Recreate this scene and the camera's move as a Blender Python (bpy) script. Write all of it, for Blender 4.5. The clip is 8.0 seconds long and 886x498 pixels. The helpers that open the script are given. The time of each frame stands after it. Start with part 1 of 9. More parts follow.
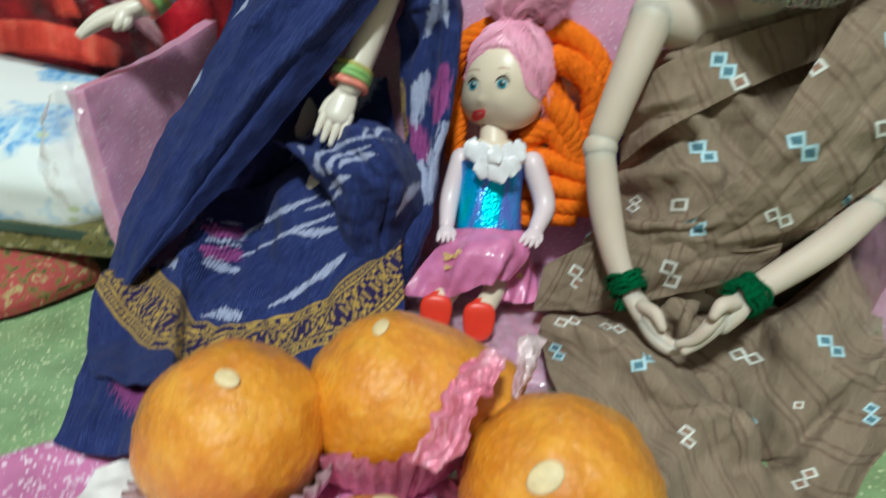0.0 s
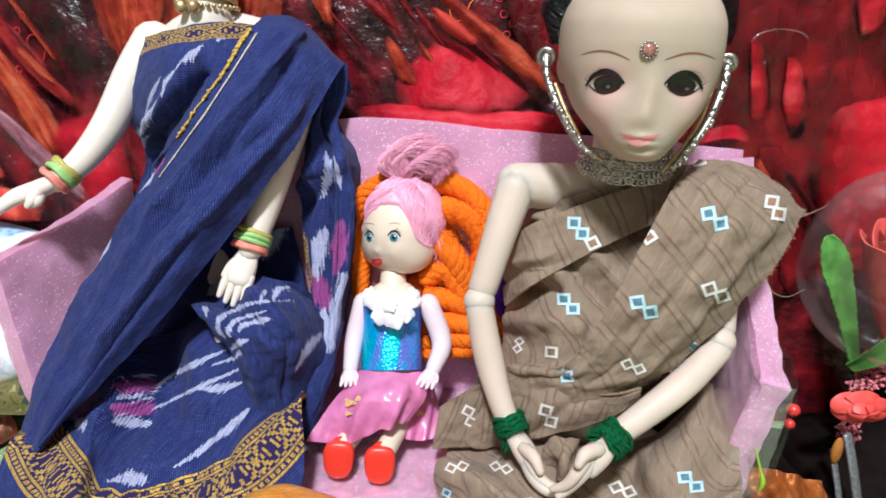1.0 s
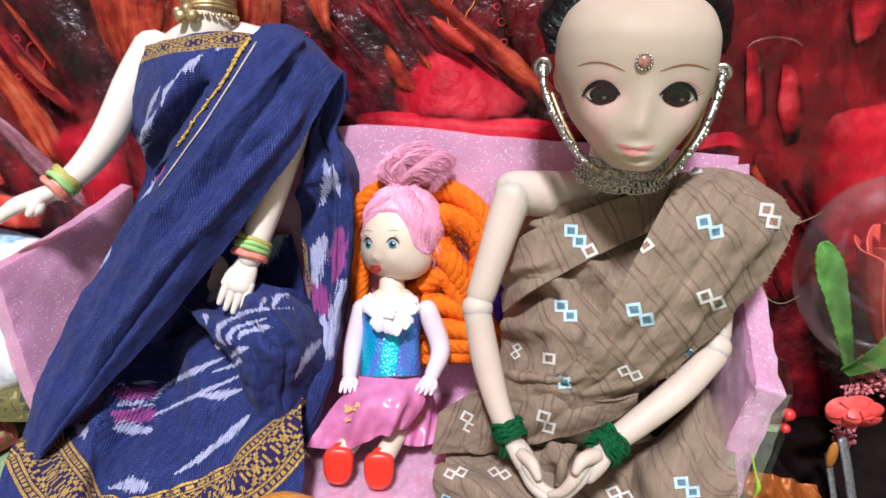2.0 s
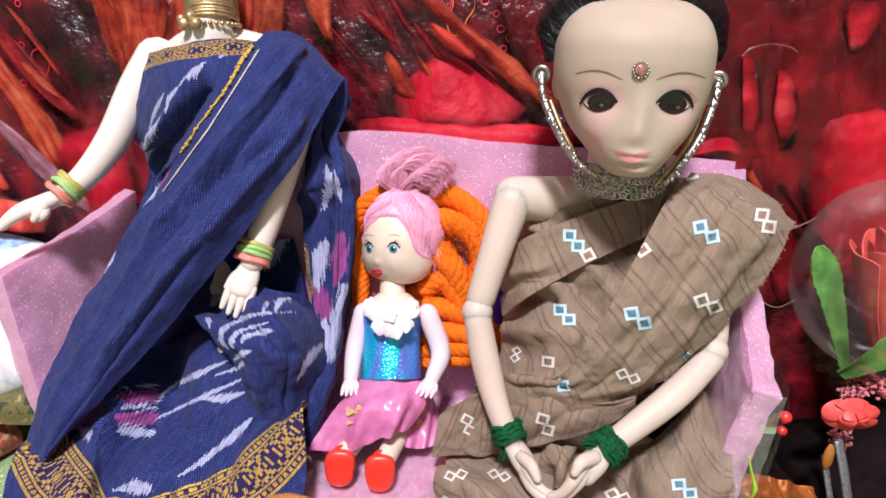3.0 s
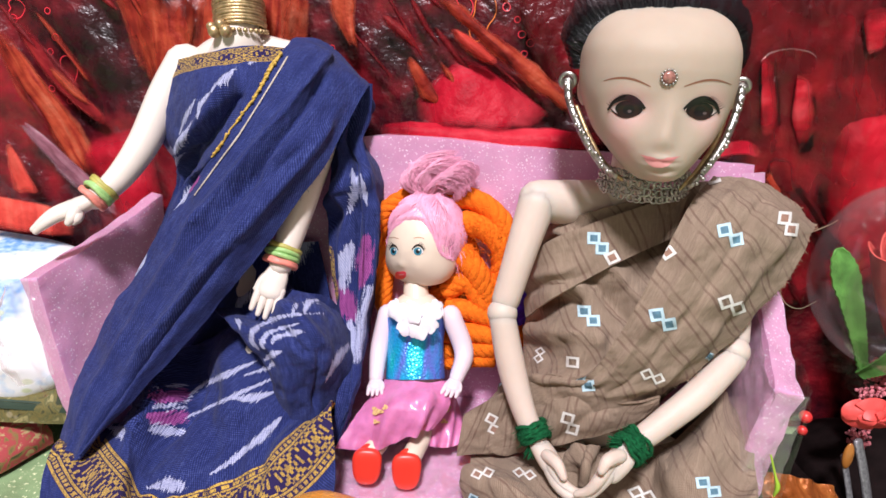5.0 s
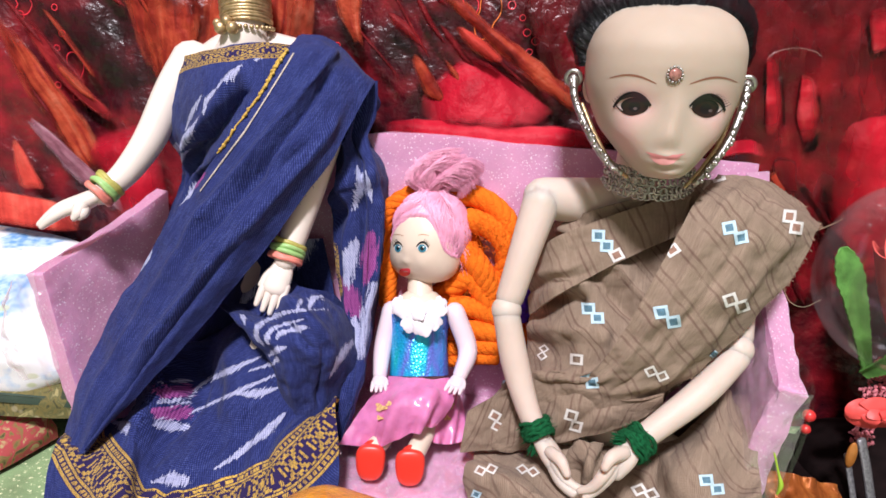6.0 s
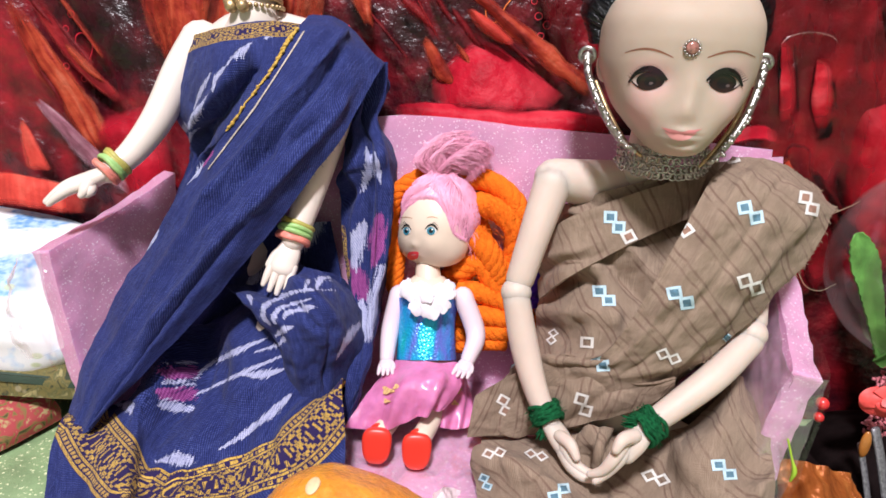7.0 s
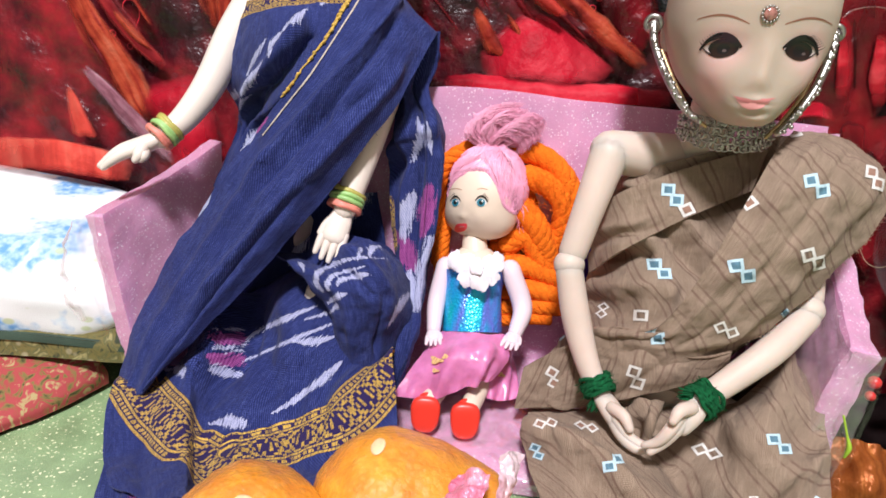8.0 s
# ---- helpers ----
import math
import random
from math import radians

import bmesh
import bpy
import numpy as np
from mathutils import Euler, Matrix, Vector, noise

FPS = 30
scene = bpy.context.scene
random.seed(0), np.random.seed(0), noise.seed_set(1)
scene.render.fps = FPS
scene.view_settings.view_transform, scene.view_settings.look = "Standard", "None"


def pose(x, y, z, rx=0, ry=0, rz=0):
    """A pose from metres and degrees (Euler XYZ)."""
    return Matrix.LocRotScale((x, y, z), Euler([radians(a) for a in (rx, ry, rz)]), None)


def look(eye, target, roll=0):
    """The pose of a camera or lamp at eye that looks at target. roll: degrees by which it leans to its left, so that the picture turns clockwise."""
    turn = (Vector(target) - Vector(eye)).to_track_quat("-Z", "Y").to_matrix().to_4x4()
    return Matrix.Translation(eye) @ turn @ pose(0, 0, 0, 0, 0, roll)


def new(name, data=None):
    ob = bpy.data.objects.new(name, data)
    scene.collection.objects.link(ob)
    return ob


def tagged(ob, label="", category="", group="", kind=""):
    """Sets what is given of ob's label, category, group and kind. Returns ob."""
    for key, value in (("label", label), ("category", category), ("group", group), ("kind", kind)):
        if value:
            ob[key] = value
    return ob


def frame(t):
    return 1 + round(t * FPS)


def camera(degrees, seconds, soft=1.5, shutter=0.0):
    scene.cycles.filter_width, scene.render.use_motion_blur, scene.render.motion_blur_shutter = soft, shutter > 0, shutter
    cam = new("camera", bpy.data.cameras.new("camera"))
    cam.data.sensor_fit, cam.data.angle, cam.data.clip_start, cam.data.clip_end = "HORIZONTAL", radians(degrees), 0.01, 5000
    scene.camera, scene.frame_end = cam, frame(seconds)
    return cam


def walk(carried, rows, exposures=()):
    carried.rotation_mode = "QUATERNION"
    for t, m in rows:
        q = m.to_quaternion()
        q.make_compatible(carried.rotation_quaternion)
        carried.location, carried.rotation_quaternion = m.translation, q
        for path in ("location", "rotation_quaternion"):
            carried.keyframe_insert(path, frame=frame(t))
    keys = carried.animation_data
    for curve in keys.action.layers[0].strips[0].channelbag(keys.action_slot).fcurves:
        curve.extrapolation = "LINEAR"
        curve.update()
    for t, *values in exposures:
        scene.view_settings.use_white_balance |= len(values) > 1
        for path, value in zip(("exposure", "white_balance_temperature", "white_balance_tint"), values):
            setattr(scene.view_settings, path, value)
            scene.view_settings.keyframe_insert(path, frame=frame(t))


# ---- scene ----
cam = camera(72.6, 8.0, soft=1.6, shutter=0.3)
PATH = [
    (0.0, (-0.003, -0.001, 0.120), (-0.212, 1.843, -0.626), 4.6),
    (0.1, (-0.001, 0.002, 0.130), (-0.176, 1.844, -0.630), 3.9),
    (0.2, (0.006, 0.004, 0.1314), (-0.175, 1.790, -0.492), 4.0),
    (0.3, (0.010, 0.005, 0.144), (-0.138, 1.803, -0.452), 3.4),
    (0.4, (0.0134, 0.0044, 0.147), (-0.128, 1.812, -0.421), 3.1),
    (0.5, (0.016, 0.002, 0.155), (-0.119, 1.903, -0.452), 2.8),
    (0.6, (0.0187, 0.0002, 0.1598), (-0.118, 1.810, -0.401), 2.7),
    (0.7, (0.0184, 0.0008, 0.1625), (-0.106, 1.813, -0.395), 2.5),
    (0.8, (0.0174, -0.0005, 0.1574), (-0.114, 1.815, -0.388), 2.5),
    (1.0, (0.023, -0.003, 0.159), (-0.106, 1.912, -0.404), 2.6),
    (1.5, (0.029, -0.002, 0.162), (-0.099, 1.913, -0.400), 2.5),
    (2.0, (0.023, -0.004, 0.162), (-0.101, 1.912, -0.400), 2.5),
    (3.5, (0.023, -0.008, 0.164), (-0.103, 1.910, -0.386), 2.4),
    (4.0, (0.022, -0.010, 0.163), (-0.112, 1.909, -0.387), 2.4),
    (4.5, (0.021, -0.010, 0.163), (-0.117, 1.908, -0.387), 2.3),
    (5.0, (0.015, -0.011, 0.165), (-0.121, 1.906, -0.387), 2.3),
    (6.5, (0.014, -0.012, 0.161), (-0.133, 1.906, -0.387), 2.8),
    (7.0, (0.012, -0.012, 0.155), (-0.140, 1.907, -0.386), 3.1),
    (7.5, (0.001, -0.014, 0.153), (-0.160, 1.901, -0.400), 3.5),
    (8.0, (-0.004, -0.015, 0.148), (-0.180, 1.889, -0.437), 4.0),
]
walk(cam, [(t, look(eye, target, roll)) for t, eye, target, roll in PATH], exposures=[(0.0, -0.62, 5950, -14), (0.5, -0.56, 5850, -9), (1.0, 0.0, 5950, 3), (2.0, 0.04, 6100, 11), (3.3, 0.03, 6300, 16), (6.5, 0.05, 6300, 16), (8.0, 0.02, 6350, 13)])

# ---- light: an indoor room at night, one bulb overhead ----
world = bpy.data.worlds.new("room_air")
scene.world = world
world.use_nodes = True
world.node_tree.nodes["Background"].inputs[0].default_value = (1.0, 0.98, 0.98, 1)
world.node_tree.nodes["Background"].inputs[1].default_value = 0.15


def ceiling_bulb(name, at, radius, watts, tint):
    data = bpy.data.lights.new(name, "POINT")
    data.shadow_soft_size, data.energy, data.color = radius, watts, tint
    ob = new(name, data)
    ob.location = at
    return ob


ceiling_bulb("ceiling_lamp", (-0.06, -0.67, 1.22), 0.09, 114.0, (1.0, 0.975, 0.985))


# ---- materials ----
def shader(name):
    m = bpy.data.materials.new(name)
    m.use_nodes = True
    nt = m.node_tree
    return m, nt, nt.nodes["Principled BSDF"]


def node(nt, kind, **values):
    n = nt.nodes.new(kind)
    for key, value in values.items():
        n.inputs[key].default_value = value
    return n


def ramp(nt, fac, stops, mode="LINEAR"):
    r = nt.nodes.new("ShaderNodeValToRGB")
    r.color_ramp.interpolation = mode
    while len(r.color_ramp.elements) < len(stops):
        r.color_ramp.elements.new(0.5)
    for e, (at, col) in zip(r.color_ramp.elements, stops):
        e.position, e.color = at, (*col, 1)
    nt.links.new(fac, r.inputs[0])
    return r.outputs[0]


def coords(nt, uv=False, scale=(1, 1, 1), turn=(0, 0, 0)):
    c = nt.nodes.new("ShaderNodeTexCoord")
    m = nt.nodes.new("ShaderNodeMapping")
    m.inputs["Scale"].default_value = scale
    m.inputs["Rotation"].default_value = [radians(a) for a in turn]
    nt.links.new(c.outputs["UV" if uv else "Object"], m.inputs[0])
    return m.outputs[0]


def mixed(nt, fac, a, b, blend="MIX"):
    n = nt.nodes.new("ShaderNodeMix")
    n.data_type, n.blend_type = "RGBA", blend
    for sock, v in ((n.inputs[0], fac), (n.inputs[6], a), (n.inputs[7], b)):
        if isinstance(v, (int, float)):
            sock.default_value = v
        elif isinstance(v, tuple):
            sock.default_value = (*v, 1)
        else:
            nt.links.new(v, sock)
    return n.outputs[2]


def bump(nt, height, strength, distance, after=None):
    n = node(nt, "ShaderNodeBump", Strength=strength, Distance=distance)
    nt.links.new(height, n.inputs["Height"])
    if after is not None:
        nt.links.new(after, n.inputs["Normal"])
    return n.outputs[0]


def plain(name, base, rough=0.5, vary=0.15, scale=120.0, grain=900.0, relief=0.3, depth=0.0003, metal=0.0, coat=0.0, skin=0.0, glow=0.5):
    """A surface with stains at one scale and grain at another."""
    m, nt, p = shader(name)
    at = coords(nt)
    big = node(nt, "ShaderNodeTexNoise", Scale=scale, Detail=4.0)
    fine = node(nt, "ShaderNodeTexNoise", Scale=grain, Detail=2.0)
    nt.links.new(at, big.inputs[0])
    nt.links.new(at, fine.inputs[0])
    dark = tuple(c * (1 - vary) for c in base)
    light = tuple(min(1, c * (1 + vary)) for c in base)
    col = ramp(nt, big.outputs[0], [(0.3, dark), (0.7, light)])
    nt.links.new(col, p.inputs["Base Color"])
    nt.links.new(bump(nt, fine.outputs[0], relief, depth), p.inputs["Normal"])
    p.inputs["Roughness"].default_value, p.inputs["Metallic"].default_value = rough, metal
    p.inputs["Coat Weight"].default_value, p.inputs["Coat Roughness"].default_value = coat, 0.12
    p.inputs["Specular IOR Level"].default_value = glow
    if skin:
        p.inputs["Subsurface Weight"].default_value = skin
        p.inputs["Subsurface Radius"].default_value = (0.005, 0.0025, 0.0018)
        p.inputs["Subsurface Scale"].default_value = 1.0
    return m


def woven(name, base, lift, warp=2600.0, weft=1900.0, stripes=None, rough=0.85, sheen=0.04, axis=1, lean=0.0, shear=0.0):
    """Cloth: warp and weft threads in the sheet's own lengths, slubs, faint streaks."""
    m, nt, p = shader(name)
    uv = coords(nt, True)
    w1 = node(nt, "ShaderNodeTexWave", Scale=warp / 6.283, Distortion=2.2)
    w2 = node(nt, "ShaderNodeTexWave", Scale=weft / 6.283, Distortion=2.2)
    w1.bands_direction, w2.bands_direction = "X", "Y"
    twill = coords(nt, True, turn=(0, 0, lean))
    nt.links.new(twill, w1.inputs[0])
    nt.links.new(twill, w2.inputs[0])
    threads = mixed(nt, 0.5, w1.outputs[0], w2.outputs[0])
    slub = node(nt, "ShaderNodeTexNoise", Scale=1.0, Detail=3.0)
    nt.links.new(coords(nt, True, (160, 1500, 1), (0, 0, lean)), slub.inputs[0])
    cloud = node(nt, "ShaderNodeTexNoise", Scale=70.0, Detail=4.0)
    nt.links.new(uv, cloud.inputs[0])
    dark = tuple(c * 0.62 for c in base)
    col = ramp(nt, threads, [(0.25, dark), (0.5, base), (0.85, lift)])
    col = mixed(nt, ramp(nt, slub.outputs[0], [(0.46, (0, 0, 0)), (0.72, (0.55, 0.55, 0.55))]), col, lift)
    col = mixed(nt, ramp(nt, cloud.outputs[0], [(0.35, (0, 0, 0)), (0.75, (0.5, 0.5, 0.5))]), col, dark)
    if stripes:
        gap, width, tint = stripes
        wob = node(nt, "ShaderNodeTexNoise", Scale=60.0, Detail=2.0)
        nt.links.new(uv, wob.inputs[0])
        sep = nt.nodes.new("ShaderNodeSeparateXYZ")
        nt.links.new(uv, sep.inputs[0])
        a = nt.nodes.new("ShaderNodeMath")
        a.operation = "MULTIPLY_ADD"
        a.inputs[1].default_value = 0.0022
        nt.links.new(wob.outputs[0], a.inputs[0])
        slope = nt.nodes.new("ShaderNodeMath")
        slope.operation, slope.inputs[1].default_value = "MULTIPLY_ADD", shear
        nt.links.new(sep.outputs[1 - axis], slope.inputs[0])
        nt.links.new(sep.outputs[axis], slope.inputs[2])
        nt.links.new(slope.outputs[0], a.inputs[2])
        b = nt.nodes.new("ShaderNodeMath")
        b.operation, b.inputs[1].default_value = "PINGPONG", gap / 2
        nt.links.new(a.outputs[0], b.inputs[0])
        c = nt.nodes.new("ShaderNodeMath")
        c.operation, c.inputs[1].default_value = "DIVIDE", gap / 2
        nt.links.new(b.outputs[0], c.inputs[0])
        line = ramp(nt, c.outputs[0], [(0.26 - width * 0.6, (0.0, 0.0, 0.0)), (0.26, (0.9, 0.9, 0.9)), (0.26 + width * 0.6, (0.0, 0.0, 0.0))])
        breaks = node(nt, "ShaderNodeTexNoise", Scale=1.0, Detail=2.0)
        nt.links.new(coords(nt, True, (45, 170, 1) if axis else (170, 45, 1)), breaks.inputs[0])
        line = mixed(nt, 1.0, line, ramp(nt, breaks.outputs[0], [(0.34, (0.15, 0.15, 0.15)), (0.55, (1, 1, 1))]), "MULTIPLY")
        col = mixed(nt, line, col, tint)
    nt.links.new(col, p.inputs["Base Color"])
    n1 = bump(nt, threads, 0.5, 0.0003)
    crease = node(nt, "ShaderNodeTexNoise", Scale=160.0, Detail=3.0)
    nt.links.new(uv, crease.inputs[0])
    nt.links.new(bump(nt, crease.outputs[0], 0.5, 0.0018, n1), p.inputs["Normal"])
    p.inputs["Roughness"].default_value = rough
    p.inputs["Sheen Weight"].default_value = sheen
    p.inputs["Specular IOR Level"].default_value = 0.25
    return m


def sparkle(name, base, flake, scale, amount, rough=0.45, spread=0.25, coat=0.3):
    """Glitter or foam: a base colour with small bright facets that tilt each their own way."""
    m, nt, p = shader(name)
    at = coords(nt)
    cells = node(nt, "ShaderNodeTexVoronoi", Scale=scale)
    nt.links.new(at, cells.inputs[0])
    cloud = node(nt, "ShaderNodeTexNoise", Scale=55.0, Detail=5.0)
    nt.links.new(at, cloud.inputs[0])
    col = ramp(nt, cloud.outputs[0], [(0.3, tuple(c * (1 - spread) for c in base)), (0.7, tuple(min(1, c * (1 + spread)) for c in base))])
    sep = nt.nodes.new("ShaderNodeSeparateColor")
    nt.links.new(cells.outputs["Color"], sep.inputs[0])
    fac = ramp(nt, sep.outputs[0], [(1 - amount, (0, 0, 0)), (min(1, 1 - amount + 0.05), (1, 1, 1))])
    nt.links.new(mixed(nt, fac, col, flake), p.inputs["Base Color"])
    nt.links.new(ramp(nt, sep.outputs[0], [(1 - amount, (rough,) * 3), (1, (0.12, 0.12, 0.12))]), p.inputs["Roughness"])
    n1 = bump(nt, sep.outputs[1], 0.55, 0.0006)
    fine = node(nt, "ShaderNodeTexNoise", Scale=scale * 0.35, Detail=3.0)
    nt.links.new(at, fine.inputs[0])
    nt.links.new(bump(nt, fine.outputs[0], 0.25, 0.0006, n1), p.inputs["Normal"])
    p.inputs["Coat Weight"].default_value, p.inputs["Coat Roughness"].default_value = coat, 0.2
    return m


def clear(name, tint=(1, 1, 1), rough=0.03, face=0.05, uneven=0.15, haze=0.15, most=0.75):
    """Thin clear film or glass shell."""
    m, nt, p = shader(name)
    see, shine, both = nt.nodes.new("ShaderNodeBsdfTransparent"), nt.nodes.new("ShaderNodeBsdfGlossy"), nt.nodes.new("ShaderNodeMixShader")
    see.inputs[0].default_value = (*tint, 1)
    shine.inputs["Roughness"].default_value = rough
    rim = node(nt, "ShaderNodeLayerWeight", Blend=0.5)
    edge = nt.nodes.new("ShaderNodeMapRange")
    edge.inputs["From Min"].default_value, edge.inputs["To Min"].default_value, edge.inputs["To Max"].default_value = 0.25, face, most
    edge.inputs["From Max"].default_value = 1.0
    nt.links.new(rim.outputs["Facing"], edge.inputs[0])
    wrinkle = node(nt, "ShaderNodeTexNoise", Scale=150.0, Detail=2.0)
    nt.links.new(coords(nt), wrinkle.inputs[0])
    nt.links.new(bump(nt, wrinkle.outputs[0], uneven, 0.0012), shine.inputs["Normal"])
    nt.links.new(edge.outputs[0], both.inputs[0])
    nt.links.new(see.outputs[0], both.inputs[1])
    # Pale diffuse share: milkiness, and on clear shells a painted rim highlight.
    pale_haze, film = nt.nodes.new("ShaderNodeBsdfDiffuse"), nt.nodes.new("ShaderNodeMixShader")
    pale_haze.inputs[0].default_value, film.inputs[0].default_value = (0.75, 0.68, 0.68, 1), haze
    nt.links.new(shine.outputs[0], film.inputs[1])
    nt.links.new(pale_haze.outputs[0], film.inputs[2])
    nt.links.new(film.outputs[0], both.inputs[2])
    nt.links.new(both.outputs[0], nt.nodes["Material Output"].inputs[0])
    nt.nodes.remove(p)
    return m


BROWN = woven("brown_cotton", (0.30, 0.215, 0.150), (0.42, 0.32, 0.24), warp=5200, weft=4900, stripes=(0.0110, 0.2, (0.150, 0.085, 0.065)), shear=-0.8)
BROWN_ACROSS = woven("brown_cotton_across", (0.30, 0.215, 0.150), (0.42, 0.32, 0.24), warp=5200, weft=4900, stripes=(0.0110, 0.2, (0.150, 0.085, 0.065)), axis=0, shear=-0.8)
BROWN_BAND = woven("brown_cotton_band", (0.30, 0.215, 0.150), (0.42, 0.32, 0.24), warp=5200, weft=4900, stripes=(0.0110, 0.2, (0.150, 0.085, 0.065)), shear=-0.25)
BROWN_TAIL = woven("brown_cotton_tail", (0.30, 0.215, 0.150), (0.42, 0.32, 0.24), warp=5200, weft=4900, stripes=(0.0110, 0.2, (0.150, 0.085, 0.065)), shear=0.45)
DOLL_FAIR = plain("fair_vinyl", (0.66, 0.54, 0.46), rough=0.5, vary=0.03, relief=0.03, glow=0.35, skin=0.3)
DOLL_FACE = plain("cream_vinyl", (0.48, 0.388, 0.305), rough=0.55, vary=0.03, relief=0.03, glow=0.2, skin=0.45)
DOLL_IVORY = plain("ivory_vinyl", (0.79, 0.70, 0.62), rough=0.34, vary=0.03, relief=0.03)
DOLL_PEACH = plain("peach_vinyl", (0.80, 0.66, 0.53), rough=0.35, vary=0.03, relief=0.03)
FOAM = sparkle("pink_foam", (0.68, 0.345, 0.53), (0.95, 0.80, 0.90), 2100.0, 0.07, rough=0.42, spread=0.12, coat=0.6)
FOAM.node_tree.nodes["Principled BSDF"].inputs["Subsurface Weight"].default_value = 0.35
FOAM.node_tree.nodes["Principled BSDF"].inputs["Subsurface Radius"].default_value = (0.006, 0.003, 0.004)
FOAM.node_tree.nodes["Principled BSDF"].inputs["Subsurface Scale"].default_value = 1.0
GREEN_GLITTER = sparkle("green_glitter", (0.27, 0.40, 0.20), (0.90, 0.95, 0.60), 1500.0, 0.07, rough=0.3, coat=0.2)
PINK_GLITTER = sparkle("pink_glitter", (0.66, 0.22, 0.46), (0.98, 0.80, 0.94), 1300.0, 0.16, rough=0.3)
SILVER = plain("tarnished_silver", (0.46, 0.44, 0.41), rough=0.36, vary=0.35, scale=500, metal=1.0, relief=0.4)
GOLD = plain("gilt_brass", (0.52, 0.38, 0.20), rough=0.42, vary=0.35, scale=400, metal=0.75, relief=0.6)
PRINT_WHITE = plain("white_print", (0.72, 0.70, 0.66), rough=0.85, vary=0.12, scale=600, grain=3000)
PRINT_PALE_BLUE = plain("pale_blue_print", (0.50, 0.68, 0.76), rough=0.85, vary=0.15, scale=600, grain=3000)
PRINT_BLUE = plain("slate_blue_print", (0.10, 0.21, 0.28), rough=0.85, vary=0.25, scale=600, grain=3000)
PRINT_RUST = plain("rust_print", (0.30, 0.17, 0.12), rough=0.85, vary=0.2, scale=600, grain=3000)


def calculator(nt):
    def calc(op, a, b=0.0, c=0.0):
        n = nt.nodes.new("ShaderNodeMath")
        n.operation = op
        for i, v in enumerate((a, b, c)):
            if isinstance(v, (int, float)):
                n.inputs[i].default_value = v
            else:
                nt.links.new(v, n.inputs[i])
        return n.outputs[0]
    return calc


def sari_cotton():
    """Navy twill with resist-dyed white and magenta dashes and a gold border woven in.
    The cloth carries 'dye': white, magenta, length along the border, distance across it."""
    m, nt, p = shader("navy_ikat_cotton")
    calc = calculator(nt)
    lean = 28.0
    sep = nt.nodes.new("ShaderNodeSeparateXYZ")
    nt.links.new(coords(nt, True, turn=(0, 0, lean)), sep.inputs[0])
    wob = node(nt, "ShaderNodeTexNoise", Scale=260.0, Detail=2.0)
    nt.links.new(coords(nt, True), wob.inputs[0])
    pu = calc("MULTIPLY_ADD", wob.outputs[0], 2.5, calc("MULTIPLY", sep.outputs[0], 6.283 / 0.00082))
    pv = calc("MULTIPLY_ADD", wob.outputs[0], 2.0, calc("MULTIPLY", sep.outputs[1], 6.283 / 0.00092))
    twill = calc("MULTIPLY_ADD", calc("MULTIPLY", calc("SINE", pu), calc("SINE", pv)), 0.5, 0.5)
    slub = node(nt, "ShaderNodeTexNoise", Scale=1.0, Detail=3.0)
    nt.links.new(coords(nt, True, (150, 1500, 1), (0, 0, lean)), slub.inputs[0])
    slub2 = node(nt, "ShaderNodeTexNoise", Scale=1.0, Detail=3.0)
    nt.links.new(coords(nt, True, (1900, 300, 1), (0, 0, lean)), slub2.inputs[0])
    cloud = node(nt, "ShaderNodeTexNoise", Scale=75.0, Detail=4.0)
    nt.links.new(coords(nt, True), cloud.inputs[0])
    tone = calc("ADD", calc("MULTIPLY", twill, 0.46), calc("ADD", calc("MULTIPLY", slub.outputs[0], 0.44), calc("MULTIPLY", slub2.outputs[0], 0.30)))
    col = ramp(nt, tone, [(0.36, (0.004, 0.007, 0.042)), (0.58, (0.013, 0.021, 0.115)), (0.76, (0.040, 0.060, 0.235)), (0.92, (0.13, 0.16, 0.36))])
    col = mixed(nt, ramp(nt, cloud.outputs[0], [(0.40, (0, 0, 0)), (0.72, (0.55, 0.55, 0.55))]), col, (0.010, 0.016, 0.095))
    dye = nt.nodes.new("ShaderNodeAttribute")
    dye.attribute_name = "dye"
    rgb = nt.nodes.new("ShaderNodeSeparateColor")
    nt.links.new(dye.outputs["Color"], rgb.inputs[0])
    feather = calc("ADD", calc("MULTIPLY", calc("SUBTRACT", slub.outputs[0], 0.5), 2.6), calc("MULTIPLY", calc("SUBTRACT", slub2.outputs[0], 0.5), 0.7))
    thread = calc("MULTIPLY", calc("SUBTRACT", twill, 0.5), 0.35)

    def dyed(col, amount, low, high, grip):
        f = calc("ADD", calc("MULTIPLY_ADD", amount, 0.95, feather), thread)
        inside = calc("GREATER_THAN", amount, 0.02)
        fac = calc("MULTIPLY", inside, ramp(nt, f, [(grip, (0, 0, 0)), (grip + 0.22, (0.9, 0.9, 0.9))]))
        return mixed(nt, fac, col, ramp(nt, tone, [(0.42, low), (0.8, high)]))

    col = dyed(col, rgb.outputs[1], (0.15, 0.012, 0.12), (0.42, 0.10, 0.34), 0.36)
    col = dyed(col, rgb.outputs[0], (0.20, 0.22, 0.44), (0.62, 0.64, 0.82), 0.40)
    u, v = rgb.outputs[2], dye.outputs["Alpha"]
    step = 0.00098
    cu = calc("PINGPONG", calc("FLOOR", calc("DIVIDE", u, step)), 7.0)
    cv = calc("ABSOLUTE", calc("FLOOR", calc("MULTIPLY", v, 9.0)))
    d = calc("ADD", calc("MULTIPLY", cu, 1.0), calc("MULTIPLY", cv, 1.15))
